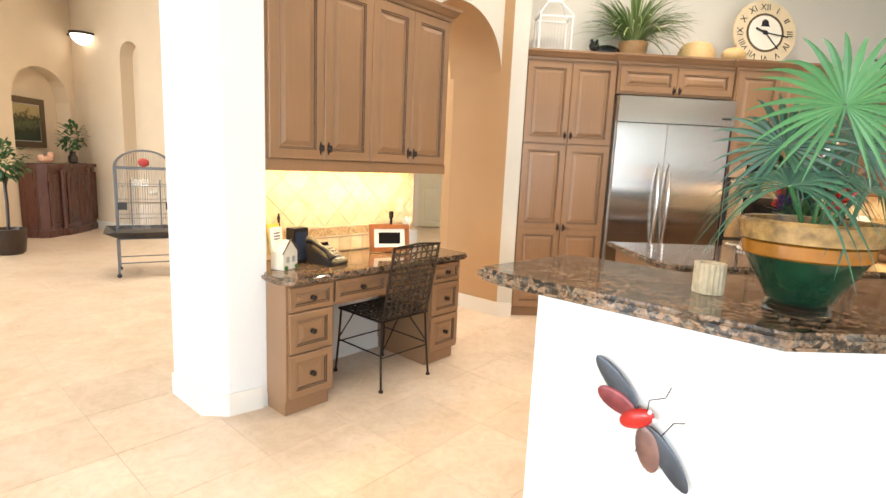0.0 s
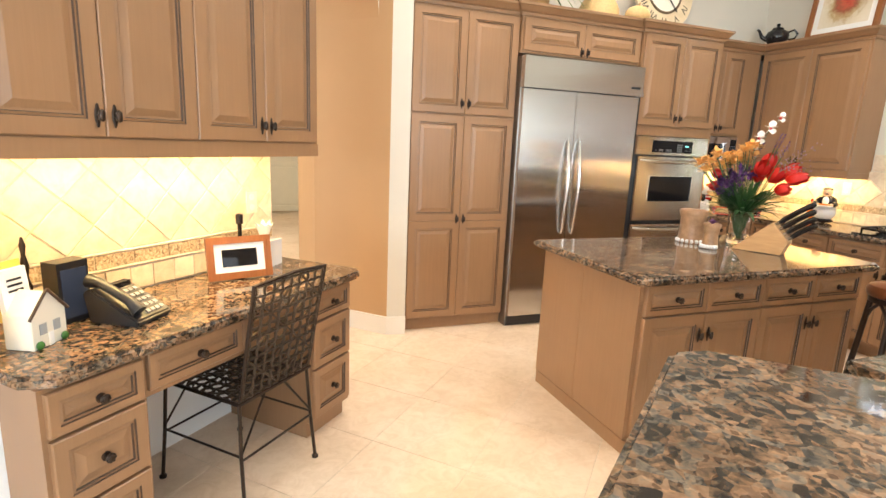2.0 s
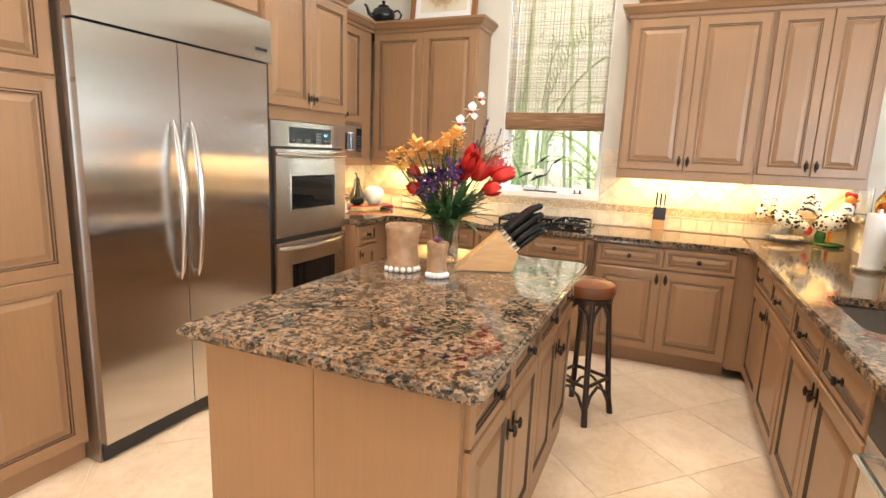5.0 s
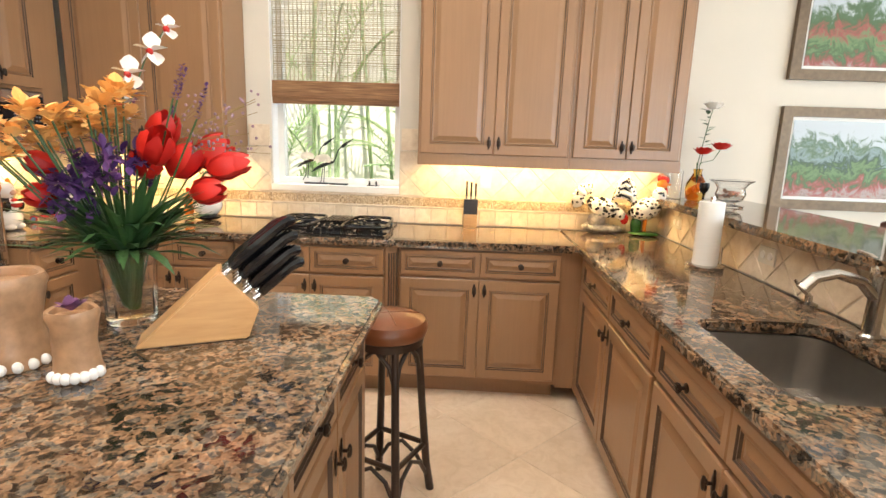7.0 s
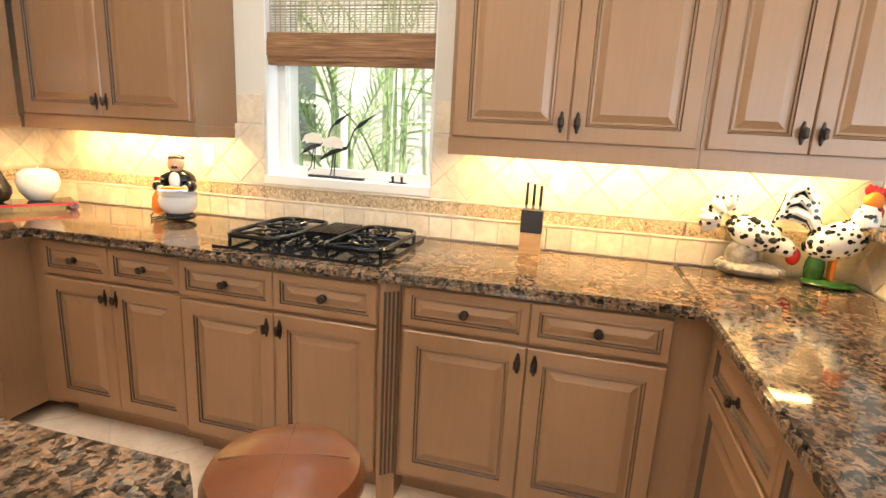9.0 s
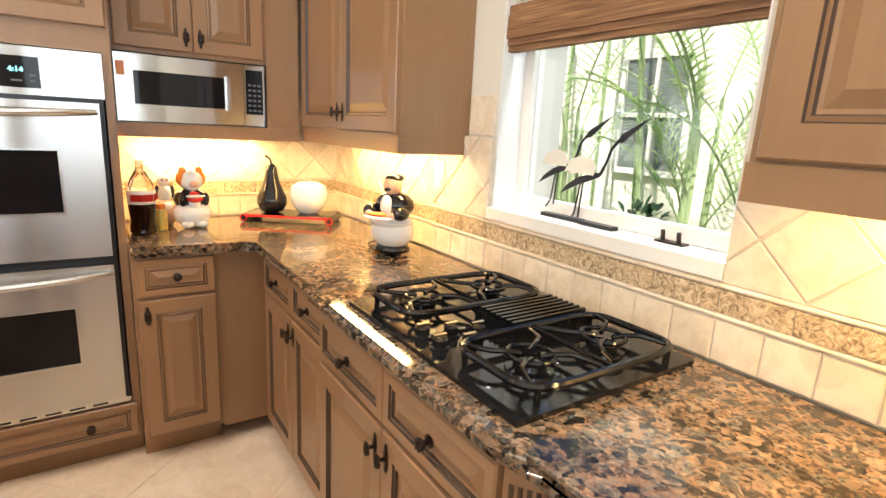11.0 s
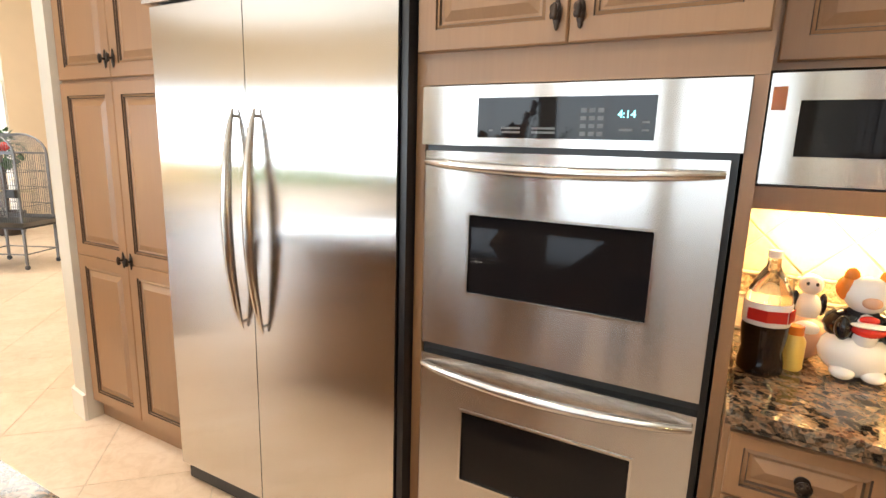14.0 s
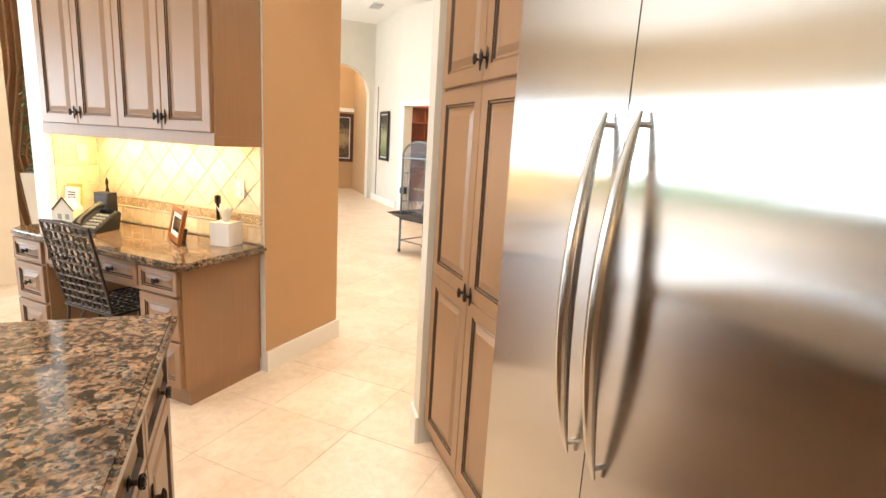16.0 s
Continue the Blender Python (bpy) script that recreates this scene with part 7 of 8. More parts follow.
part("post", lathe(bmesh.new(), [(0.025, 0), (0.025, 0.01), (0.010, 0.02), (0.010, 0.22), (0.018, 0.225), (0.018, 0.27), (0.006, 0.275)], 14), BLACKCER, mk, smooth=True)
ph = thing("desk_telephone", "black corded desk telephone with handset", "telephone", on_desk(-1.045, 0.31, 15))
bm = bmesh.new()
prof = [(-0.105, 0.0), (0.085, 0.0), (0.105, 0.105), (0.075, 0.120), (-0.105, 0.022)]
a = [bm.verts.new((-0.085, y, z)) for y, z in prof]
b = [bm.verts.new((0.085, y, z)) for y, z in prof]
bm.faces.new(a)
bm.faces.new(b[::-1])
for i in range(5):
    j = (i + 1) % 5
    bm.faces.new((a[j], a[i], b[i], b[j]))
bmesh.ops.recalc_face_normals(bm, faces=bm.faces)
part("base", bm, PLASTIC, ph, bevel=0.006)
part("handset", tube(bmesh.new(), [(-0.055, -0.09, 0.048), (-0.055, -0.05, 0.085), (-0.055, 0.05, 0.135), (-0.055, 0.10, 0.142)], [0.026, 0.016, 0.016, 0.026], 10), PLASTIC, ph, "black handset", smooth=True)
SL = math.atan2(0.098, 0.18)
for i in range(4):
    for j in range(5):
        c = Vector((-0.010 + 0.022 * i, -0.085 + 0.026 * j, 0.0365 + 0.0141 * j))
        part("key", boxm(-0.008, 0.008, -0.007, 0.007, -0.004, 0.004, m=Matrix.Translation(c) @ Matrix.Rotation(SL, 4, "X")), plain("grey_key", (0.30, 0.30, 0.30), 0.5) if (i, j) == (0, 0) else bpy.data.materials["grey_key"], ph)
part("screen", boxm(-0.012, 0.066, 0.042, 0.068, 0.100, 0.1215, m=None), DARKGLASS, ph, "small phone display")
bx = thing("file_box", "upright black folder box on the desk", "file box", on_desk(-1.165, 0.17, 8))
part("box", boxm(-0.055, 0.055, -0.035, 0.035, 0, 0.215), PLASTIC, bx, bevel=0.003)
part("card", boxm(-0.045, 0.045, -0.038, -0.0355, 0.02, 0.19), plain("navy_card", (0.03, 0.045, 0.085), 0.5), bx, "dark blue cover")
hs = thing("house_organizer", "white wooden house-shaped letter holder with papers", "letter holder", on_desk(-1.335, 0.30, 20) @ Matrix.Diagonal((0.84, 0.84, 0.84, 1)))
bm = bmesh.new()
prof = [(-0.075, 0), (0.075, 0), (0.075, 0.125), (0.0, 0.205), (-0.075, 0.125)]
a = [bm.verts.new((x, -0.055, z)) for x, z in prof]
b = [bm.verts.new((x, 0.055, z)) for x, z in prof]
bm.faces.new(a)
bm.faces.new(b[::-1])
for i in range(5):
    j = (i + 1) % 5
    bm.faces.new((a[j], a[i], b[i], b[j]))
bmesh.ops.recalc_face_normals(bm, faces=bm.faces)
part("body", bm, CREAM, hs, bevel=0.002)
for wx in (-0.045, 0.015):
    part("window", boxm(wx, wx + 0.03, -0.0575, -0.0553, 0.05, 0.09), plain("shutter_grey", (0.35, 0.36, 0.36), 0.6) if wx < 0 else bpy.data.materials["shutter_grey"], hs)
part("door", boxm(-0.01, 0.012, -0.0575, -0.0553, 0.0, 0.05), WHITECER, hs)
for s in (-1, 1):
    part("roof_edge", tube(bmesh.new(), [(s * 0.085, -0.058, 0.116), (0, -0.058, 0.212)], 0.006, 6), GLAZE, hs, "dark roof edge")
    part("shrub", ball(bmesh.new(), (s * 0.055, -0.062, 0.016), 0.018, 0.010, 0.016, n=8), BASEG, hs, "painted shrub", smooth=True)
part("paper", boxm(-0.065, 0.045, 0.0, 0.02, 0.10, 0.285, m=pose(0, 0.03, 0, -6)), PAPER, hs, "white papers with dark print")
part("folder", boxm(-0.07, 0.05, 0.022, 0.034, 0.10, 0.31, m=pose(0, 0.03, 0, -6)), plain("yellow_folder", (0.72, 0.52, 0.10), 0.6), hs, "yellow folder")
for k in range(3):
    part("print", boxm(-0.04, 0.02, -0.0015, -0.0002, 0.20 + 0.02 * k, 0.208 + 0.02 * k, m=pose(0, 0.03, 0, -6)), PLASTIC, hs)
pen = thing("pen_stand", "small dark pen stand with tall finial", "ornament", on_desk(-1.25, 0.10))
part("post", lathe(bmesh.new(), [(0.022, 0), (0.024, 0.006), (0.012, 0.02), (0.012, 0.10), (0.018, 0.13), (0.008, 0.16), (0.014, 0.20), (0.006, 0.24), (0.010, 0.27), (0.003, 0.30)], 12), IRON, pen, smooth=True)

# ---------------------------------------------------------------- on top of the cabinets
ZT = CROWN_Z + 0.084
bm = boxm(PX0, PX1, PY + 0.005, NORTH - 0.002, CROWN_Z + 0.0005, CROWN_Z + 0.083)
box(bm, PX1 + 0.0005, OX0 - 0.0005, PY - 0.025, NORTH - 0.002, CROWN_Z + 0.0005, CROWN_Z + 0.083)
box(bm, OX0, OX1, OY + 0.005, NORTH - 0.002, CROWN_Z + 0.0005, CROWN_Z + 0.083)
box(bm, OX1 + 0.0005, 4.604, MY + 0.005, NORTH - 0.002, CROWN_Z + 0.0005, CROWN_Z + 0.083)
box(bm, 4.605, EAST - 0.002, 4.575, NORTH - 0.002, CROWN_Z + 0.0005, CROWN_Z + 0.083)
structure("cabinet_top_board", bm, CAB, "taupe top boards behind the crown moulding", "cabinet top")
structure("cabinet_top_board", boxm(4.605, EAST - 0.002, 1.925, 3.430, CROWN_Z + 0.0005, CROWN_Z + 0.083), CAB, "taupe top board behind the crown moulding", "cabinet top")
ln = thing("bird_cage_lantern", "white painted house-shaped wire lantern", "lantern", pose(1.29, 5.55, ZT + 0.005))
for sx in (-1, 1):
    for sy in (-1, 1):
        part("post", boxm(sx * 0.15 - 0.008, sx * 0.15 + 0.008, sy * 0.10 - 0.008, sy * 0.10 + 0.008, 0, 0.33), WHITECER, ln)
        part("rafter", tube(bmesh.new(), [(sx * 0.16, sy * 0.11, 0.33), (sx * 0.06, 0, 0.47)], 0.008, 6), WHITECER, ln)
    for z in (0.008, 0.32):
        part("rail", boxm(-0.142, 0.142, sx * 0.10 - 0.006, sx * 0.10 + 0.006, z - 0.008, z + 0.008), WHITECER, ln)
        part("rail", boxm(sx * 0.15 - 0.006, sx * 0.15 + 0.006, -0.092, 0.092, z - 0.008, z + 0.008), WHITECER, ln)
    for k in range(9):
        part("wire", tube(bmesh.new(), [(-0.12 + 0.03 * k, sx * 0.10, 0.016), (-0.12 + 0.03 * k, sx * 0.10, 0.312)], 0.0022, 4), WHITECER, ln)
part("ridge", boxm(-0.07, 0.07, -0.012, 0.012, 0.462, 0.485), WHITECER, ln)
figure("black_cat_figurine", "black cat figurine lying on the cabinet", "figurine", pose(1.80, 5.55, ZT), [
    ((0.02, 0, 0.06), (0.13, 0.06, 0.06), 1), ((-0.11, -0.01, 0.10), (0.05, 0.045, 0.045), 1), ((-0.135, -0.01, 0.145), (0.014, 0.010, 0.022), 1), ((-0.085, -0.01, 0.145), (0.014, 0.010, 0.022), 1), ((0.13, 0, 0.05), (0.06, 0.02, 0.02), 1), ((-0.09, -0.05, 0.02), (0.05, 0.018, 0.018), 1)])
sp = thing("spider_plant", "bushy variegated spider plant in a woven basket", "plant", pose(2.07, 5.56, ZT))
part("basket", lathe(bmesh.new(), [(0.10, 0), (0.12, 0.02), (0.135, 0.13), (0.14, 0.15), (0.125, 0.15), (0.12, 0.13), (0.004, 0.12)], 24), TERRA, sp, "ochre woven basket", smooth=True)
bm = bmesh.new()
random.seed(31)
for k in range(300):
    a = random.uniform(0, 6.28)
    leaf_blade(bm, (0.06 * math.cos(a) * random.random(), 0.06 * math.sin(a) * random.random(), 0.12), (math.cos(a), 0.55 * math.sin(a) - 0.15, random.uniform(0.6, 2.6)), random.uniform(0.38, 0.66), random.uniform(0.006, 0.012), random.uniform(1.0, 2.6), 0, 7)
tagged(part("leaf", bm, material("spider_plant_green", build_leaf((0.07, 0.15, 0.03), (0.34, 0.42, 0.17)), 0.45), sp, "thin arching green and cream leaves"), kind="stuff")
hat = thing("straw_hat", "round golden straw hat on the cabinet", "hat", pose(2.72, 5.60, ZT))
STRAWM = plain("golden_straw", (0.66, 0.44, 0.19), 0.6, 0, 0.2, 60, 0.5)
part("crown", lathe(bmesh.new(), [(0.17, 0.0), (0.175, 0.03), (0.168, 0.11), (0.13, 0.18), (0.06, 0.205), (0.004, 0.21)], 26), STRAWM, hat, smooth=True)
gd = thing("ceramic_gourd", "small pale ochre gourd beside the clock", "ornament", pose(3.02, 5.47, ZT))
part("body", ball(bmesh.new(), (0, 0, 0.075), 0.115, 0.085, 0.075, n=20), STRAWM, gd, smooth=True)
part("stalk", tube(bmesh.new(), [(0, 0, 0.14), (0.012, 0, 0.175)], [0.010, 0.006], 8), TERRA, gd)

CLK = pose(3.345, 5.58, ZT + 0.312, -9)
clock = thing("clock", "round cream clock with black Roman numerals", "clock", CLK)
FACE = plain("aged_cream_face", (0.70, 0.56, 0.36), 0.55, 0, 0.18, 7)
part("dial", lathe(bmesh.new(), [(0.31, 0.0), (0.315, 0.01), (0.31, 0.03)], 56, m=pose(0, 0, 0, 90)), FACE, clock, "aged cream dial", smooth=True)
part("ring", lathe(bmesh.new(), [(0.185, 0.0305), (0.185, 0.036), (0.165, 0.036), (0.165, 0.0305)], 48, m=pose(0, 0, 0, 90)), GILT, clock, "brown inner ring", smooth=True)
part("inner_dial", lathe(bmesh.new(), [(0.165, 0.0305), (0.165, 0.033), (0.003, 0.033)], 48, m=pose(0, 0, 0, 90)), CREAM, clock, "pale inner dial", smooth=True)
for k, num in enumerate(("XII", "I", "II", "III", "IV", "V", "VI", "VII", "VIII", "IX", "X", "XI")):
    a = radians(30 * k)
    text_mesh(num, 0.085, pose(0.248 * math.sin(a), -0.0325, 0.248 * math.cos(a), 90, 0, 0) @ Matrix.Rotation(-a, 4, "Z") @ Matrix.Translation((0, -0.03, 0)), PLASTIC, "numeral", clock, "black Roman numeral")
for ang, ln_, w_ in ((292, 0.10, 0.010), (98, 0.23, 0.006), (140, 0.20, 0.006)):
    part("pointer", boxm(-w_, w_, -0.040, -0.037, -0.03, ln_, m=Matrix.Rotation(radians(ang), 4, "Y")), PLASTIC, clock, "black clock pointer")
part("hub", lathe(bmesh.new(), [(0.02, 0.033), (0.02, 0.045), (0.003, 0.047)], 16, m=pose(0, 0, 0, 90)), PLASTIC, clock)
part("bell_emblem", lathe(bmesh.new(), [(0.045, 0.06), (0.038, 0.075), (0.03, 0.11), (0.012, 0.125), (0.004, 0.13)], 16, m=pose(0, -0.0345, 0) @ Matrix.Diagonal((1, 0.03, 1, 1))), PLASTIC, clock, "dark bell emblem")

tp = thing("teapot", "glossy black teapot on the corner cabinet", "teapot", pose(4.66, 5.48, ZT))
part("body", lathe(bmesh.new(), [(0.06, 0), (0.065, 0.006), (0.095, 0.05), (0.10, 0.085), (0.085, 0.12), (0.05, 0.138), (0.045, 0.142)], 28), BLACKCER, tp, smooth=True)
part("lid", lathe(bmesh.new(), [(0.052, 0.1425), (0.045, 0.155), (0.015, 0.163), (0.012, 0.175), (0.018, 0.185), (0.012, 0.195), (0.003, 0.197)], 20), BLACKCER, tp, "domed lid with knob", smooth=True)
td = Vector((0.75, -0.66, 0))
part("handle", tube(bmesh.new(), [td * 0.085 + Vector((0, 0, 0.115)), td * 0.135 + Vector((0, 0, 0.135)), td * 0.165 + Vector((0, 0, 0.10)), td * 0.145 + Vector((0, 0, 0.06)), td * 0.095 + Vector((0, 0, 0.05))], 0.009, 8), BLACKCER, tp, smooth=True)
part("spout", tube(bmesh.new(), [-td * 0.08 + Vector((0, 0, 0.05)), -td * 0.13 + Vector((0, 0, 0.08)), -td * 0.15 + Vector((0, 0, 0.13)), -td * 0.17 + Vector((0, 0, 0.145))], [0.022, 0.016, 0.011, 0.010], 10), BLACKCER, tp, smooth=True)
FRUIT = [(0.45, 0.05, 0.03), (0.52, 0.10, 0.05), (0.30, 0.09, 0.04), (0.45, 0.32, 0.16), (0.66, 0.57, 0.42), (0.70, 0.62, 0.48), (0.72, 0.65, 0.52)]
painting("fruit_picture", "cherry framed still life of red fruit leaning on the wall", pose(4.80, 4.96, ZT + 0.325, -7, 0, -90), 0.60, 0.64, FRUIT, REDWOOD, 0.04, 0.05, True)
for yy, w_ in ((3.26, 0.16), (2.95, 0.13), (2.62, 0.17)):
    bk = thing("wicker_basket", "brown wicker basket on the wall cabinet", "basket", pose(4.74, yy, ZT))
    part("body", lathe(bmesh.new(), [(w_ * 0.7, 0), (w_ * 0.8, 0.01), (w_, 0.10), (w_ * 0.97, 0.115), (w_ * 0.9, 0.10), (0.004, 0.08)], 24, sx=0.8), BLIND, bk, smooth=True)


# ---------------------------------------------------------------- foyer and living room
con = thing("console_cabinet", "dark mahogany console cabinet with bowed front", "cabinet", pose(-6.08, 9.58, 0, 0, 0, 90) @ Matrix.Diagonal((1, 1, 1.13, 1)))
pts = [(-0.70, 0.0), (-0.70, -0.30), (-0.62, -0.40), (-0.36, -0.42), (-0.30, -0.47), (0.30, -0.47), (0.36, -0.42), (0.62, -0.40), (0.70, -0.30), (0.70, 0.0)]
part("body", prism(bmesh.new(), [(x * 0.96, y * 0.96) for x, y in pts], 0.10, 0.98), MAHOGANY, con)
part("top", prism(bmesh.new(), [(x * 1.03, y * 1.05 + 0.0) for x, y in pts], 0.98, 1.03), MAHOGANY, con, bevel=0.01)
part("plinth", prism(bmesh.new(), [(x * 1.0, y * 1.0) for x, y in pts], 0.0, 0.0995), MAHOGANY, con, bevel=0.01)
for k, (a, c) in enumerate(((-0.60, -0.37), (-0.27, -0.01), (0.01, 0.27), (0.37, 0.60))):
    part("door", panel(bmesh.new(), a, c, 0.16, 0.90, -0.456 if 0 < k < 3 else -0.40, 0.04), [MAHOGANY, GLAZE], con)
for x in (-0.33, 0.33):
    part("column", lathe(bmesh.new(), [(0.04, 0.12), (0.03, 0.2), (0.045, 0.5), (0.03, 0.8), (0.04, 0.94)], 14, (x, -0.44, 0)), MAHOGANY, con, smooth=True)
painting("still_life_painting", "dark floral still life in a wide gilt frame", pose(-6.315, 9.48, 1.80, 0, 0, 90), 0.86, 0.80, [(0.012, 0.014, 0.010), (0.03, 0.05, 0.025), (0.02, 0.02, 0.015), (0.10, 0.12, 0.05), (0.02, 0.015, 0.01), (0.38, 0.30, 0.14)], GILT, 0.10, 0.01)


def leafy(name, label, m, pot_mat, pot_prof, stem_h, blob, n, size, seed, trunk=0.006):
    p = thing(name, label, "plant", m)
    part("pot", lathe(bmesh.new(), pot_prof, 20), pot_mat, p, smooth=True)
    random.seed(seed)
    z0 = pot_prof[-1][1] - 0.01
    part("trunk", tube(bmesh.new(), [(0, 0, z0), (0.01, 0.005, z0 + stem_h * 0.5), (0, 0, z0 + stem_h)], trunk, 7), DARKWOOD, p)
    bm = bmesh.new()
    for k in range(n):
        d = Vector((random.gauss(0, 1), random.gauss(0, 1), random.gauss(0, 1))).normalized() * random.random() ** 0.4
        c = Vector((d.x * blob[0], d.y * blob[1], z0 + stem_h + blob[2] * (0.6 + d.z)))
        leaf_oval(bm, c, (d.x + random.uniform(-0.5, 0.5), d.y + random.uniform(-0.5, 0.5), d.z + random.uniform(-0.6, 0.4)), size * random.uniform(0.7, 1.2), size * 0.55)
    tagged(part("crown", bm, LEAF, p, "dense small green leaves"), kind="stuff")
    return p


leafy("potted_plant", "leafy green plant in a dark vase on the console", pose(-5.86, 9.90, 1.164), DARKWOOD, [(0.05, 0), (0.07, 0.02), (0.075, 0.10), (0.04, 0.16), (0.05, 0.20)], 0.12, (0.20, 0.24, 0.22), 130, 0.10, 41)
figure("reclining_figurine", "pale stone figurine on the console", "figurine", pose(-5.80, 9.14, 1.164), [((0, 0, 0.06), (0.08, 0.16, 0.06), 3), ((0, 0.12, 0.13), (0.05, 0.06, 0.06), 3), ((0, -0.10, 0.09), (0.05, 0.06, 0.05), 3)])
leafy("ficus_tree", "small ficus tree in a dark pot", pose(-5.30, 7.58, 0), DARKWOOD, [(0.14, 0), (0.17, 0.03), (0.20, 0.34), (0.17, 0.34), (0.16, 0.30)], 0.78, (0.25, 0.25, 0.26), 260, 0.10, 42, 0.02)

cage = thing("bird_cage", "large black wire bird cage on wheeled stand", "bird cage", pose(-3.10, 6.74, 0, 0, 0, 27))
WIRE = plain("grey_wire", (0.17, 0.17, 0.18), 0.4, 0.7, 0.2)
for sx in (-1, 1):
    for sy in (-1, 1):
        lgp = part("leg", boxm(sx * 0.29 - 0.011, sx * 0.29 + 0.011, sy * 0.22 - 0.011, sy * 0.22 + 0.011, 0.05, 0.44), WIRE, cage)
        part("wheel", lathe(bmesh.new(), [(0.024, -0.012), (0.026, 0), (0.024, 0.012)], 14, m=pose(sx * 0.29, sy * 0.22, 0.026, 90)), PLASTIC, lgp, "black castor")
        part("post", boxm(sx * 0.29 - 0.009, sx * 0.29 + 0.009, sy * 0.22 - 0.009, sy * 0.22 + 0.009, 0.52, 1.24), WIRE, cage)
    part("stretcher", boxm(-0.278, 0.278, sx * 0.22 - 0.006, sx * 0.22 + 0.006, 0.16, 0.172), WIRE, cage)
    part("stretcher", boxm(sx * 0.29 - 0.006, sx * 0.29 + 0.006, -0.208, 0.208, 0.16, 0.172), WIRE, cage)
bm = bmesh.new()
r0 = [bm.verts.new(p) for p in ((-0.42, -0.35, 0.53), (0.42, -0.35, 0.53), (0.42, 0.35, 0.53), (-0.42, 0.35, 0.53))]
r1 = [bm.verts.new(p) for p in ((-0.30, -0.24, 0.46), (0.30, -0.24, 0.46), (0.30, 0.24, 0.46), (-0.30, 0.24, 0.46))]
for i in range(4):
    bm.faces.new((r0[i], r0[(i + 1) % 4], r1[(i + 1) % 4], r1[i]))
bm.faces.new(r1)
part("seed_guard", bm, PLASTIC, cage, "flared black seed tray")
part("tray", boxm(-0.295, 0.295, -0.235, 0.235, 0.44, 0.50), PLASTIC, cage, "black base tray")
bm = bmesh.new()
for k in range(25):
    x = -0.29 + 0.58 * k / 24
    zt = 1.24 + 0.20 * math.sqrt(max(0, 1 - (x / 0.29) ** 2))
    for sy in (-1, 1):
        tube(bm, [(x, sy * 0.22, 0.50), (x, sy * 0.22, zt)], 0.0022, 4, ends=False)
for k in range(19):
    yv = -0.22 + 0.44 * k / 18
    for sx in (-1, 1):
        tube(bm, [(sx * 0.29, yv, 0.50), (sx * 0.29, yv, 1.24)], 0.0022, 4, ends=False)
    tube(bm, [(0.29 * math.cos(t), yv, 1.24 + 0.20 * math.sin(t)) for t in [math.pi * q / 12 for q in range(13)]], 0.0022, 4, ends=False)
for z in (0.68, 0.86, 1.04, 1.24):
    tube(bm, [(-0.29, -0.22, z), (0.29, -0.22, z), (0.29, 0.22, z), (-0.29, 0.22, z), (-0.29, -0.22, z)], 0.004, 5)
tagged(part("wire", bm, WIRE, cage, "thin grey bars"), kind="stuff")
for sy in (-1, 1):
    part("arch", tube(bmesh.new(), [(0.29 * math.cos(t), sy * 0.22, 1.24 + 0.20 * math.sin(t)) for t in [math.pi * q / 12 for q in range(13)]], 0.011, 6), WIRE, cage)
    part("rail", boxm(-0.281, 0.281, sy * 0.22 - 0.008, sy * 0.22 + 0.008, 1.225, 1.245), WIRE, cage)
for x in (-0.14, 0.15):
    part("door_post", boxm(x - 0.008, x + 0.008, -0.236, -0.224, 0.56, 1.12), WIRE, cage)
part("door", boxm(-0.13, 0.15, -0.236, -0.226, 0.56, 1.12), GLASS, cage)
for x in (-0.27, 0.20):
    part("feeder", boxm(x, x + 0.09, -0.275, -0.237, 0.78, 0.86), PLASTIC, cage, "black feeder cup")
part("perch", tube(bmesh.new(), [(-0.28, 0, 0.83), (0.28, 0, 0.83)], 0.012, 8), REED, cage)
part("toy", ball(bmesh.new(), (0.0, 0.0, 1.30), 0.06, 0.05, 0.05, n=10), RED, cage, "red hanging toy", smooth=True)
part("toy", ball(bmesh.new(), (0.08, 0.02, 0.95), 0.05, 0.05, 0.03, n=10), CREAM, cage, smooth=True)

sc = thing("uplight_sconce", "bronze and white glass bowl wall light", "wall light", pose(-5.72, 10.15, 3.30))
part("bowl", lathe(bmesh.new(), [(0.02, -0.13), (0.10, -0.10), (0.165, -0.03), (0.18, 0.03)], 24), glow("lit_alabaster", (1.0, 0.93, 0.82), 2.2), sc, "lit white glass bowl", smooth=True)
part("rim", lathe(bmesh.new(), [(0.185, 0.031), (0.20, 0.04), (0.20, 0.07), (0.185, 0.075)], 24), IRON, sc, "bronze rim", smooth=True)
part("arm", tube(bmesh.new(), [(0, 0, 0.05), (-0.20, 0.10, 0.08), (-0.34, 0.16, 0.06)], 0.02, 8), IRON, sc)

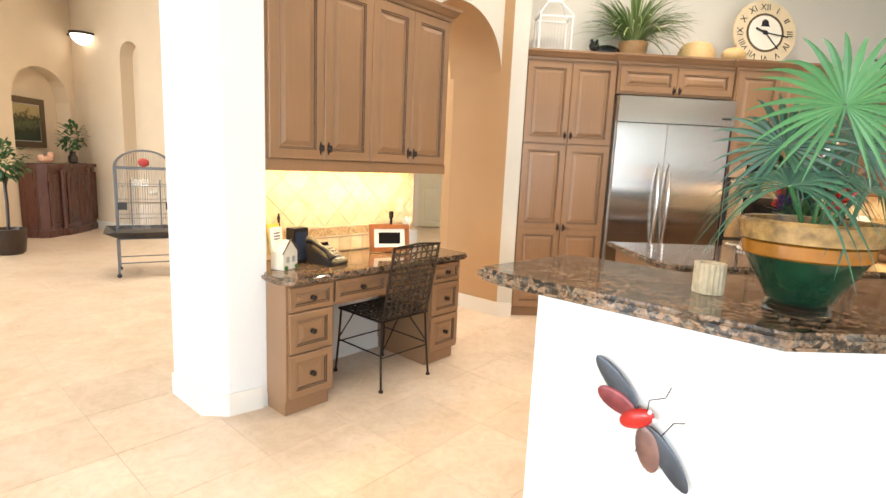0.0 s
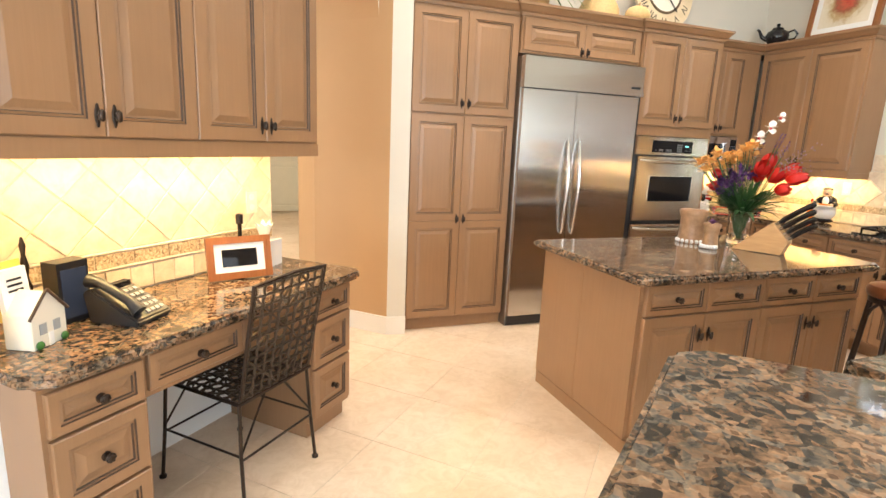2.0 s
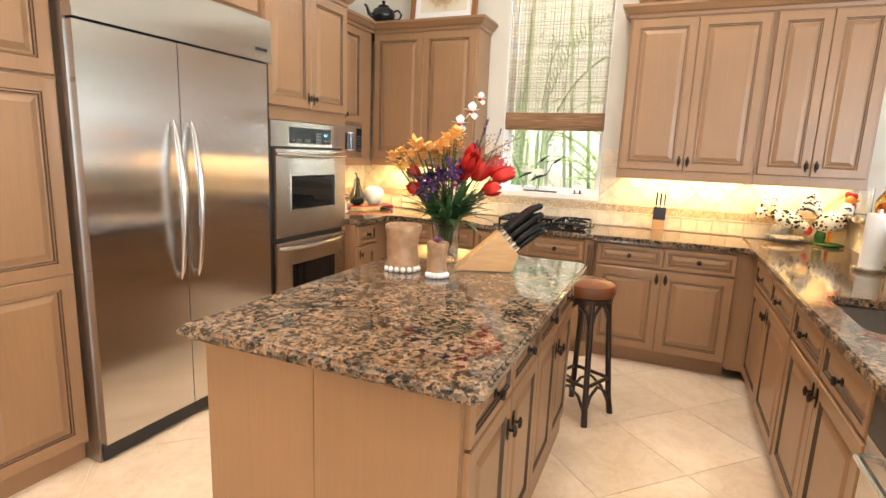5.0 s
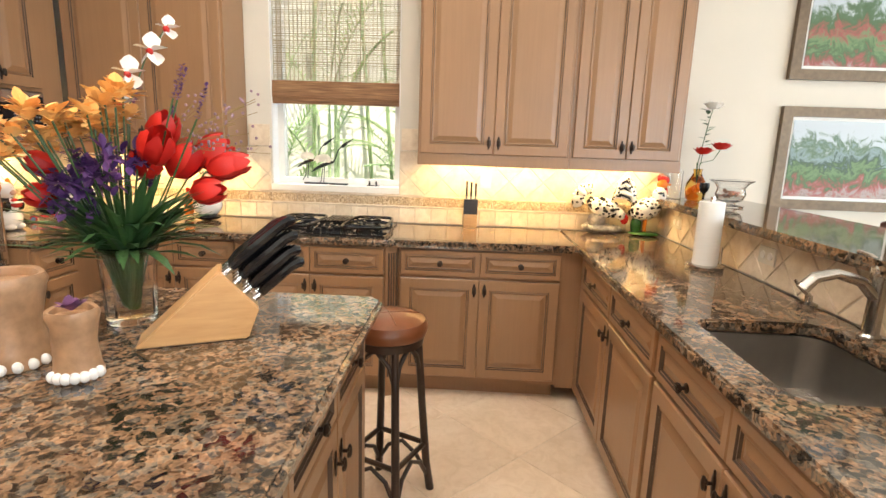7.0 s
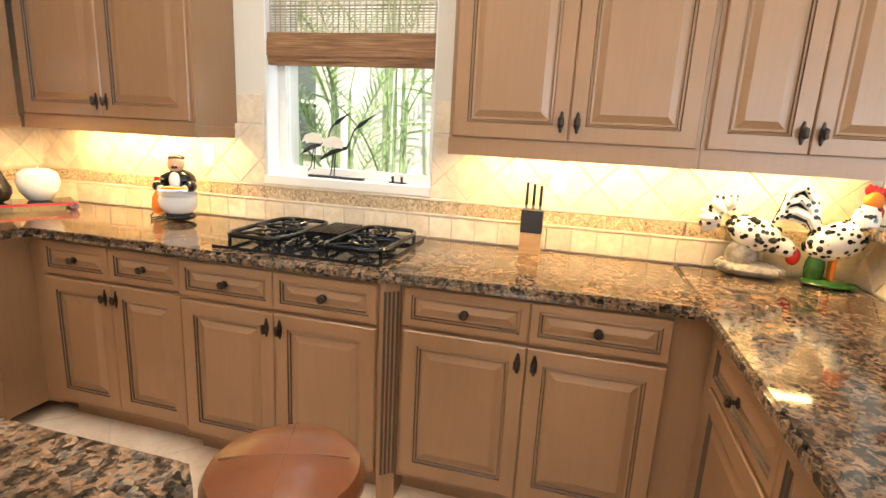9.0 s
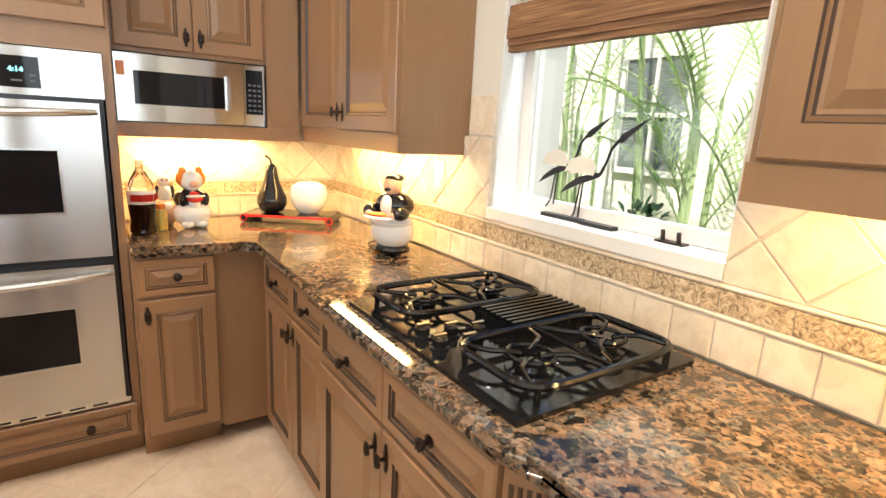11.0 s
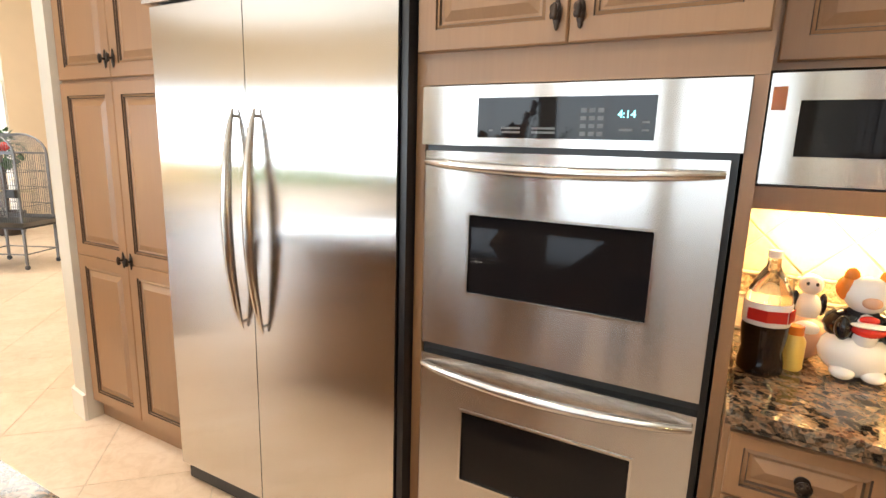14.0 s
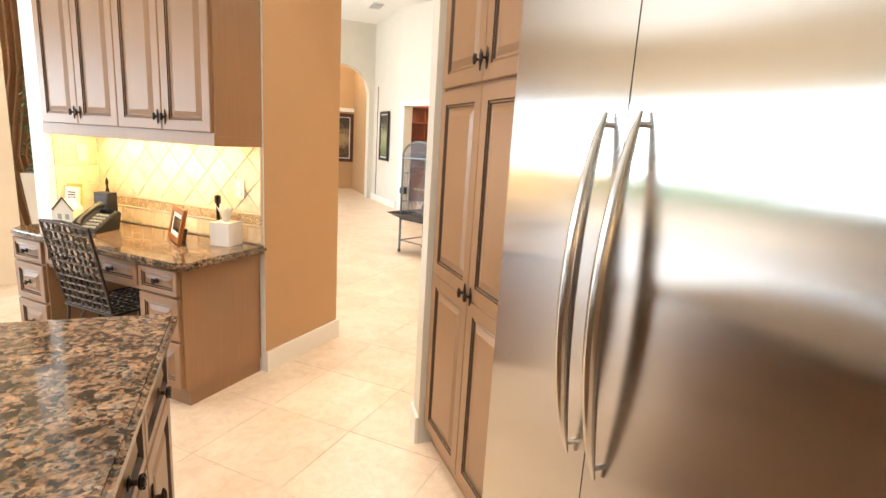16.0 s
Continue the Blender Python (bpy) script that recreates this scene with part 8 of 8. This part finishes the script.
# study doorway, bookcase, hall picture
d_ = Vector((-1.35, -0.55)).normalized()
cas = thing("door_1", "white cased doorway to the study", "doorway", pose(0, 0, 0), kind="structure")
aw = math.degrees(math.atan2(d_.y, d_.x))
CM = pose(-6.10, 8.05, 0, 0, 0, aw)
for x0, x1, z0, z1 in ((0.02, 0.12, 0, 2.22), (1.27, 1.37, 0, 2.22), (0.12, 1.27, 2.12, 2.22)):
    part("casing", boxm(x0, x1, -0.002 - 0.024, -0.002, z0, z1, m=CM @ pose(0, 0.028, 0)), TRIM, cas)
bk = thing("bookcase", "tall lit mahogany bookcase in the study", "bookcase", pose(-8.4, 9.02, 0, 0, 0, -109))
part("back", boxm(-0.5, 1.7, -0.32, -0.30, 0, 2.6), BOOKWOOD, bk)
for x in (-0.5, 0.05, 0.60, 1.15, 1.68):
    part("upright", boxm(x, x + 0.03, -0.2995, 0, 0, 2.6), BOOKWOOD, bk)
for z in (0.10, 0.80, 1.15, 1.50, 1.85, 2.2):
    for x0, x1 in ((-0.47, 0.05), (0.08, 0.60), (0.63, 1.15), (1.18, 1.68)):
        part("shelf", boxm(x0, x1, -0.2995, -0.01, z, z + 0.025), BOOKWOOD, bk)
for x0, x1 in ((-0.47, 0.05), (0.08, 0.60), (0.63, 1.15), (1.18, 1.68)):
    part("door", panel(bmesh.new(), x0 + 0.004, x1 - 0.004, 0.13, 0.79, 0.0, 0.05, m=pose(0, 0, 0) @ Matrix.Scale(-1, 4, (0, 1, 0))), [BOOKWOOD, GLAZE], bk)
# unseen fill light, added to brighten the bookcase
area_lamp("study_lamp", (-7.6, 8.5, 2.9), (-8.4, 8.6, 0.8), 0.5, 0.5, 40, (1.0, 0.74, 0.5))
wall_between("wall_study_back", (-9.3, 7.6), (-8.6, 11.5), TAN, "tan study wall", 0.2)
painting("hall_picture", "narrow dark framed picture in the foyer", pose(-8.30, 7.43, 1.50, 0, 0, 3), 0.62, 1.06, [(0.03, 0.04, 0.02), (0.20, 0.22, 0.10), (0.40, 0.38, 0.22), (0.05, 0.04, 0.03)], PLASTIC, 0.06, 0.02)
painting("portrait_picture", "dark framed picture at the end of the hall", pose(-11.58, 6.95, 1.40, 0, 0, 90), 0.80, 1.30, [(0.03, 0.02, 0.015), (0.10, 0.06, 0.03), (0.40, 0.28, 0.14), (0.04, 0.03, 0.02)], MAHOGANY, 0.09, 0.02)
hd = thing("door_2", "white door frame at the end of the hall", "doorway", pose(-11.55, 6.8, 0, 0, 0, 90), kind="structure")
for x0, x1, z0, z1 in ((-0.62, -0.52, 0, 2.2), (0.55, 0.65, 0, 2.2), (-0.52, 0.55, 2.1, 2.2)):
    part("casing", boxm(x0, x1, -0.05, 0, z0, z1), TRIM, hd)
cd = thing("door_3", "pale green-white panelled corridor door", "door", pose(0.15, 12.18, 0), kind="structure")
DOORW = plain("pale_door_paint", (0.74, 0.70, 0.56), 0.4, 0, 0.04)
bm = panel(bmesh.new(), 0, 0.86, 1.0, 2.05, 0, 0.10)
panel(bm, 0, 0.86, 0.02, 0.999, 0, 0.10)
part("leaf", bm, [DOORW, DOORW], cd)
part("casing", boxm(-0.10, -0.002, -0.04, 0, 0, 2.15), TRIM, cd)
part("casing", boxm(0.862, 0.96, -0.04, 0, 0, 2.15), TRIM, cd)
vn = thing("ceiling_vent", "white slatted ceiling air vent", "vent", pose(-7.6, 7.0, TOP))
part("border", boxm(-0.25, 0.25, -0.12, 0.12, -0.012, 0.0), TRIM, vn)
for k in range(7):
    part("slat", boxm(-0.22, 0.22, -0.095 + 0.03 * k, -0.08 + 0.03 * k, -0.018, -0.0125), plain("vent_grey", (0.35, 0.36, 0.38), 0.6) if k == 0 else bpy.data.materials["vent_grey"], vn)
# fill lamps without fixtures, added to lift the corridor and the hall
area_lamp("corridor_light", (-0.2, 8.0, 3.95), (-0.2, 8.0, 0), 0.8, 2.0, 60, (1.0, 0.88, 0.68))
area_lamp("hall_light", (-10.5, 6.4, 3.9), (-10.5, 6.4, 0), 0.8, 0.8, 26, (1.0, 0.88, 0.7))

# curtain and topiary beyond the desk wall
cur = thing("curtain", "long brown pleated curtain beside a bright window", "curtain", pose(-4.60, 2.02, 0))
bm = bmesh.new()
prev = None
for k in range(61):
    y = 0.75 * k / 60 - 0.15
    x = 0.055 * math.sin(k * 0.95) + 0.02 * math.sin(k * 2.1)
    row = [bm.verts.new((x * (1 - 0.25 * z / 3.6) + (0.15 * (1 - abs(z - 1.1) / 1.1) if z < 2.2 else 0) * 0.3, y - (0.14 * max(0, 1 - abs(z - 1.0) / 1.0)), z)) for z in (0.02, 0.5, 1.0, 1.5, 2.0, 2.8, 3.6)]
    if prev:
        for i in range(6):
            bm.faces.new((prev[i], row[i], row[i + 1], prev[i + 1]))
    prev = row
bmesh.ops.solidify(bm, geom=bm.faces[:], thickness=0.004)
part("drape", bm, CURTAIN, cur, smooth=True)
tz = thing("topiary", "dark green topiary in a white square tapered planter", "plant", pose(-4.05, 2.40, 0))
bm = bmesh.new()
r0 = [bm.verts.new(p) for p in ((-0.13, -0.13, 0.0), (0.13, -0.13, 0.0), (0.13, 0.13, 0.0), (-0.13, 0.13, 0.0))]
r1 = [bm.verts.new(p) for p in ((-0.20, -0.20, 0.85), (0.20, -0.20, 0.85), (0.20, 0.20, 0.85), (-0.20, 0.20, 0.85))]
for i in range(4):
    bm.faces.new((r0[i], r0[(i + 1) % 4], r1[(i + 1) % 4], r1[i]))
bm.faces.new(r0[::-1])
bm.faces.new(r1)
part("planter", bm, WHITECER, tz, "white tapered planter")
random.seed(51)
bm = bmesh.new()
for k in range(500):
    z = random.uniform(0.85, 2.1)
    r = 0.20 * (1.1 - 0.45 * (z - 0.85)) * random.random() ** 0.5
    a = random.uniform(0, 6.28)
    leaf_oval(bm, (r * math.cos(a), r * math.sin(a), z), (math.cos(a), math.sin(a), random.uniform(-0.6, 0.5)), 0.08, 0.05)
tagged(part("crown", bm, LEAF, tz, "dense dark leaves"), kind="stuff")

# ---------------------------------------------------------------- garden
structure("ground", boxm(-60, 80, -80, 80, -0.5, -0.21), GRASS, "green lawn round the house", "ground")
structure("patio", boxm(-3, 7, -7.5, SOUTH - 0.2, -0.209, -0.03), plain("pale_paving", (0.62, 0.56, 0.47), 0.8, 0, 0.15, 4, 0.3), "pale stone patio outside the glass doors", "pavement")
structure("patio", boxm(-13.5, -9.52, -7.5, 4.2, -0.209, -0.03), bpy.data.materials["pale_paving"], "pale stone patio along the living room", "pavement")
structure("patio", boxm(-9.5, -3.01, -7.5, SOUTH - 0.2, -0.209, -0.03), bpy.data.materials["pale_paving"], "pale stone patio along the living room", "pavement")
random.seed(61)
for hx0, hx1, hy0, hy1 in ((-30, 12, -27, -26), (-30, -29, -25.9, 12)):
    hg = thing("hedge", "long green garden hedge across the lawn", "hedge", pose(0, 0, 0))
    bm = bmesh.new()
    for k in range(3500):
        c = (random.uniform(hx0, hx1), random.uniform(hy0, hy1), random.uniform(-0.2, 2.4) + 0.5 * noise.noise((k * 0.37, 0, 0)))
        leaf_oval(bm, c, (random.uniform(-1, 1), random.uniform(-1, 1), random.uniform(-0.5, 1)), 0.6, 0.36)
    tagged(part("leaf", bm, GARDEN, hg, "dense hedge leaves"), kind="stuff")
    part("mass", boxm(hx0 + 0.2, hx1 - 0.2, hy0 + 0.2, hy1 - 0.2, -0.21, 2.1), LEAF, hg, "dark inner growth")
nh = thing("neighbour_house", "beige stucco house wall beyond the palms", "house", pose(0, 0, 0))
part("wall", boxm(9.4, 9.8, -2, 14, -0.21, 4.6), STUCCO, nh)
nw = part("window", boxm(9.36, 9.41, 6.55, 7.40, 1.05, 2.35), plain("hazy_glass", (0.14, 0.16, 0.15), 0.1), nh, "pale sash window")
for y0, y1, z0, z1 in ((6.48, 6.55, 0.98, 2.42), (7.40, 7.47, 0.98, 2.42), (6.55, 7.40, 2.35, 2.42), (6.55, 7.40, 0.98, 1.05), (6.55, 7.40, 1.67, 1.72), (6.95, 6.99, 1.72, 2.35), (6.95, 6.99, 1.05, 1.67)):
    part("window_frame", boxm(9.33, 9.38, y0, y1, z0, z1), TRIM, nw)
random.seed(71)
for k in range(11):
    x, y = random.uniform(7.2, 9.0), random.uniform(2.4, 7.8)
    bmb = thing("bamboo", "tall green bamboo cane with leaves", "bamboo", pose(x, y, -0.21), "bamboo canes")
    bm = bmesh.new()
    lean = (random.uniform(-0.3, 0.3), random.uniform(-0.4, 0.4))
    P_ = lambda u: Vector((lean[0] * u, lean[1] * u, 4.5 * u))
    for j in range(14):
        tube(bm, [P_(j / 14), P_((j + 0.96) / 14), P_((j + 1) / 14)], [0.024, 0.024, 0.030], 7)
    part("cane", bm, CANE, bmb, smooth=True)
    bm = bmesh.new()
    for j in range(40):
        c = P_(random.uniform(0.15, 1)) + Vector((random.uniform(-0.3, 0.3), random.uniform(-0.3, 0.3), 0))
        leaf_blade(bm, c, (random.uniform(-1, 1), random.uniform(-1, 1), random.uniform(-0.3, 0.5)), random.uniform(0.16, 0.30), 0.011, 1.2, 0, 3)
    tagged(part("leaf", bm, GARDEN, bmb, "narrow leaves"), kind="stuff")


def areca(x, y, n, h, seed):
    p = thing("areca_palm", "bright green feathery garden palm", "palm", pose(x, y, -0.21), "garden palms")
    random.seed(seed)
    bm = bmesh.new()
    bs_ = bmesh.new()
    for k in range(n):
        a = random.uniform(0, 6.28)
        d = Vector((math.cos(a), math.sin(a), random.uniform(1.6, 3.4))).normalized()
        pth = [Vector((0.12 * math.cos(a), 0.12 * math.sin(a), h * random.uniform(0.3, 0.9)))]
        for j in range(12):
            pth.append(pth[-1] + d * 0.13)
            d = (d + Vector((0, 0, -0.13))).normalized()
        tube(bs_, pth, 0.009, 5)
        tube(bs_, [(0.1 * math.cos(a), 0.1 * math.sin(a), 0), pth[0]], 0.02, 5)
        for j in range(2, 13):
            dd = (pth[j] - pth[j - 1]).normalized()
            sd = dd.cross(Vector((0, 0, 1))).normalized()
            for s in (-1, 1):
                for o in (0.0, 0.5):
                    leaf_blade(bm, pth[j - 1].lerp(pth[j], o), sd * s + dd * 0.7, 0.34 * math.sin(math.pi * (0.12 + 0.8 * (j + o) / 13)), 0.012, 0.5, 0, 3)
    part("stem", bs_, CANE, p)
    tagged(part("frond", bm, GARDEN, p, "feathery fronds"), kind="stuff")


for i, (x, y, n, h) in enumerate(((7.3, 2.9, 14, 1.9), (8.2, 5.6, 14, 2.6), (7.6, 6.6, 10, 2.2), (8.5, 3.7, 12, 1.4), (7.4, 2.0, 14, 1.2), (7.7, 4.8, 7, 2.9))):
    areca(x, y, n, h, 80 + i)
leafy("garden_shrub", "small round dark green garden shrub", pose(6.9, 5.25, -0.20), TERRA, [(0.12, 0), (0.14, 0.1), (0.12, 0.2)], 0.55, (0.24, 0.24, 0.26), 220, 0.10, 91, 0.015)

# ---------------------------------------------------------------- floor tiles, laid at 45 degrees
TS, U0, V0 = 0.512, 2.595, 2.449
meshes = []
for k in range(1):
    bm = bmesh.new()
    g, c = TS / 2 - 0.0018, 0.002
    a = [bm.verts.new((sx * g, sy * g, -0.0025)) for sx, sy in ((-1, -1), (1, -1), (1, 1), (-1, 1))]
    b = [bm.verts.new((v.co.x, v.co.y, -0.0008)) for v in a]
    d = [bm.verts.new((v.co.x * (1 - c / g), v.co.y * (1 - c / g), 0.0)) for v in a]
    for r0, r1 in ((a, b), (b, d)):
        for i in range(4):
            j = (i + 1) % 4
            bm.faces.new((r0[i], r0[j], r1[j], r1[i]))
    bm.faces.new(d)
    me = bpy.data.meshes.new("floor_tile")
    bm.to_mesh(me)
    bm.free()
    me.materials.append(FLOOR)
floor_ob = bpy.data.objects["floor"]
rest, near = [], []
for i in range(-40, 40):
    for j in range(-40, 40):
        u, v = U0 + TS * (i + 0.5), V0 + TS * (j + 0.5)
        x, y = (u - v) * R2, (u + v) * R2
        if -13.4 < x < EAST - 0.1 and SOUTH + 0.2 < y < 12.0:
            (near if -2.6 < x < EAST - 0.4 and 1.5 < y < 8.2 and not (x > 1.3 and y < 2.3) and not (x > 1.2 and y > 5.9) else rest).append((x, y))
near.sort(key=lambda p: (p[0] - 1.2) ** 2 + (p[1] - 4.0) ** 2)
rest += near[280:]
for x, y in near[:280]:
    ob = new("floor_tile", me)
    ob.matrix_world = pose(x, y, 0, 0, 0, 45)
    ob.parent = floor_ob
bm = bmesh.new()
src_v = [v.co.copy() for v in me.vertices]
src_f = [tuple(p.vertices) for p in me.polygons]
verts, faces = [], []
for x, y in rest:
    o, m = len(verts), pose(x, y, 0, 0, 0, 45)
    verts += [tuple(m @ v) for v in src_v]
    faces += [tuple(o + i for i in f) for f in src_f]
bm.free()
me2 = bpy.data.meshes.new("far_floor_tiles")
me2.from_pydata(verts, [], faces)
me2.materials.append(FLOOR)
ob = new("far_floor_tiles", me2)
ob.parent = floor_ob
tagged(ob, "cream travertine tiles further off", kind="stuff")
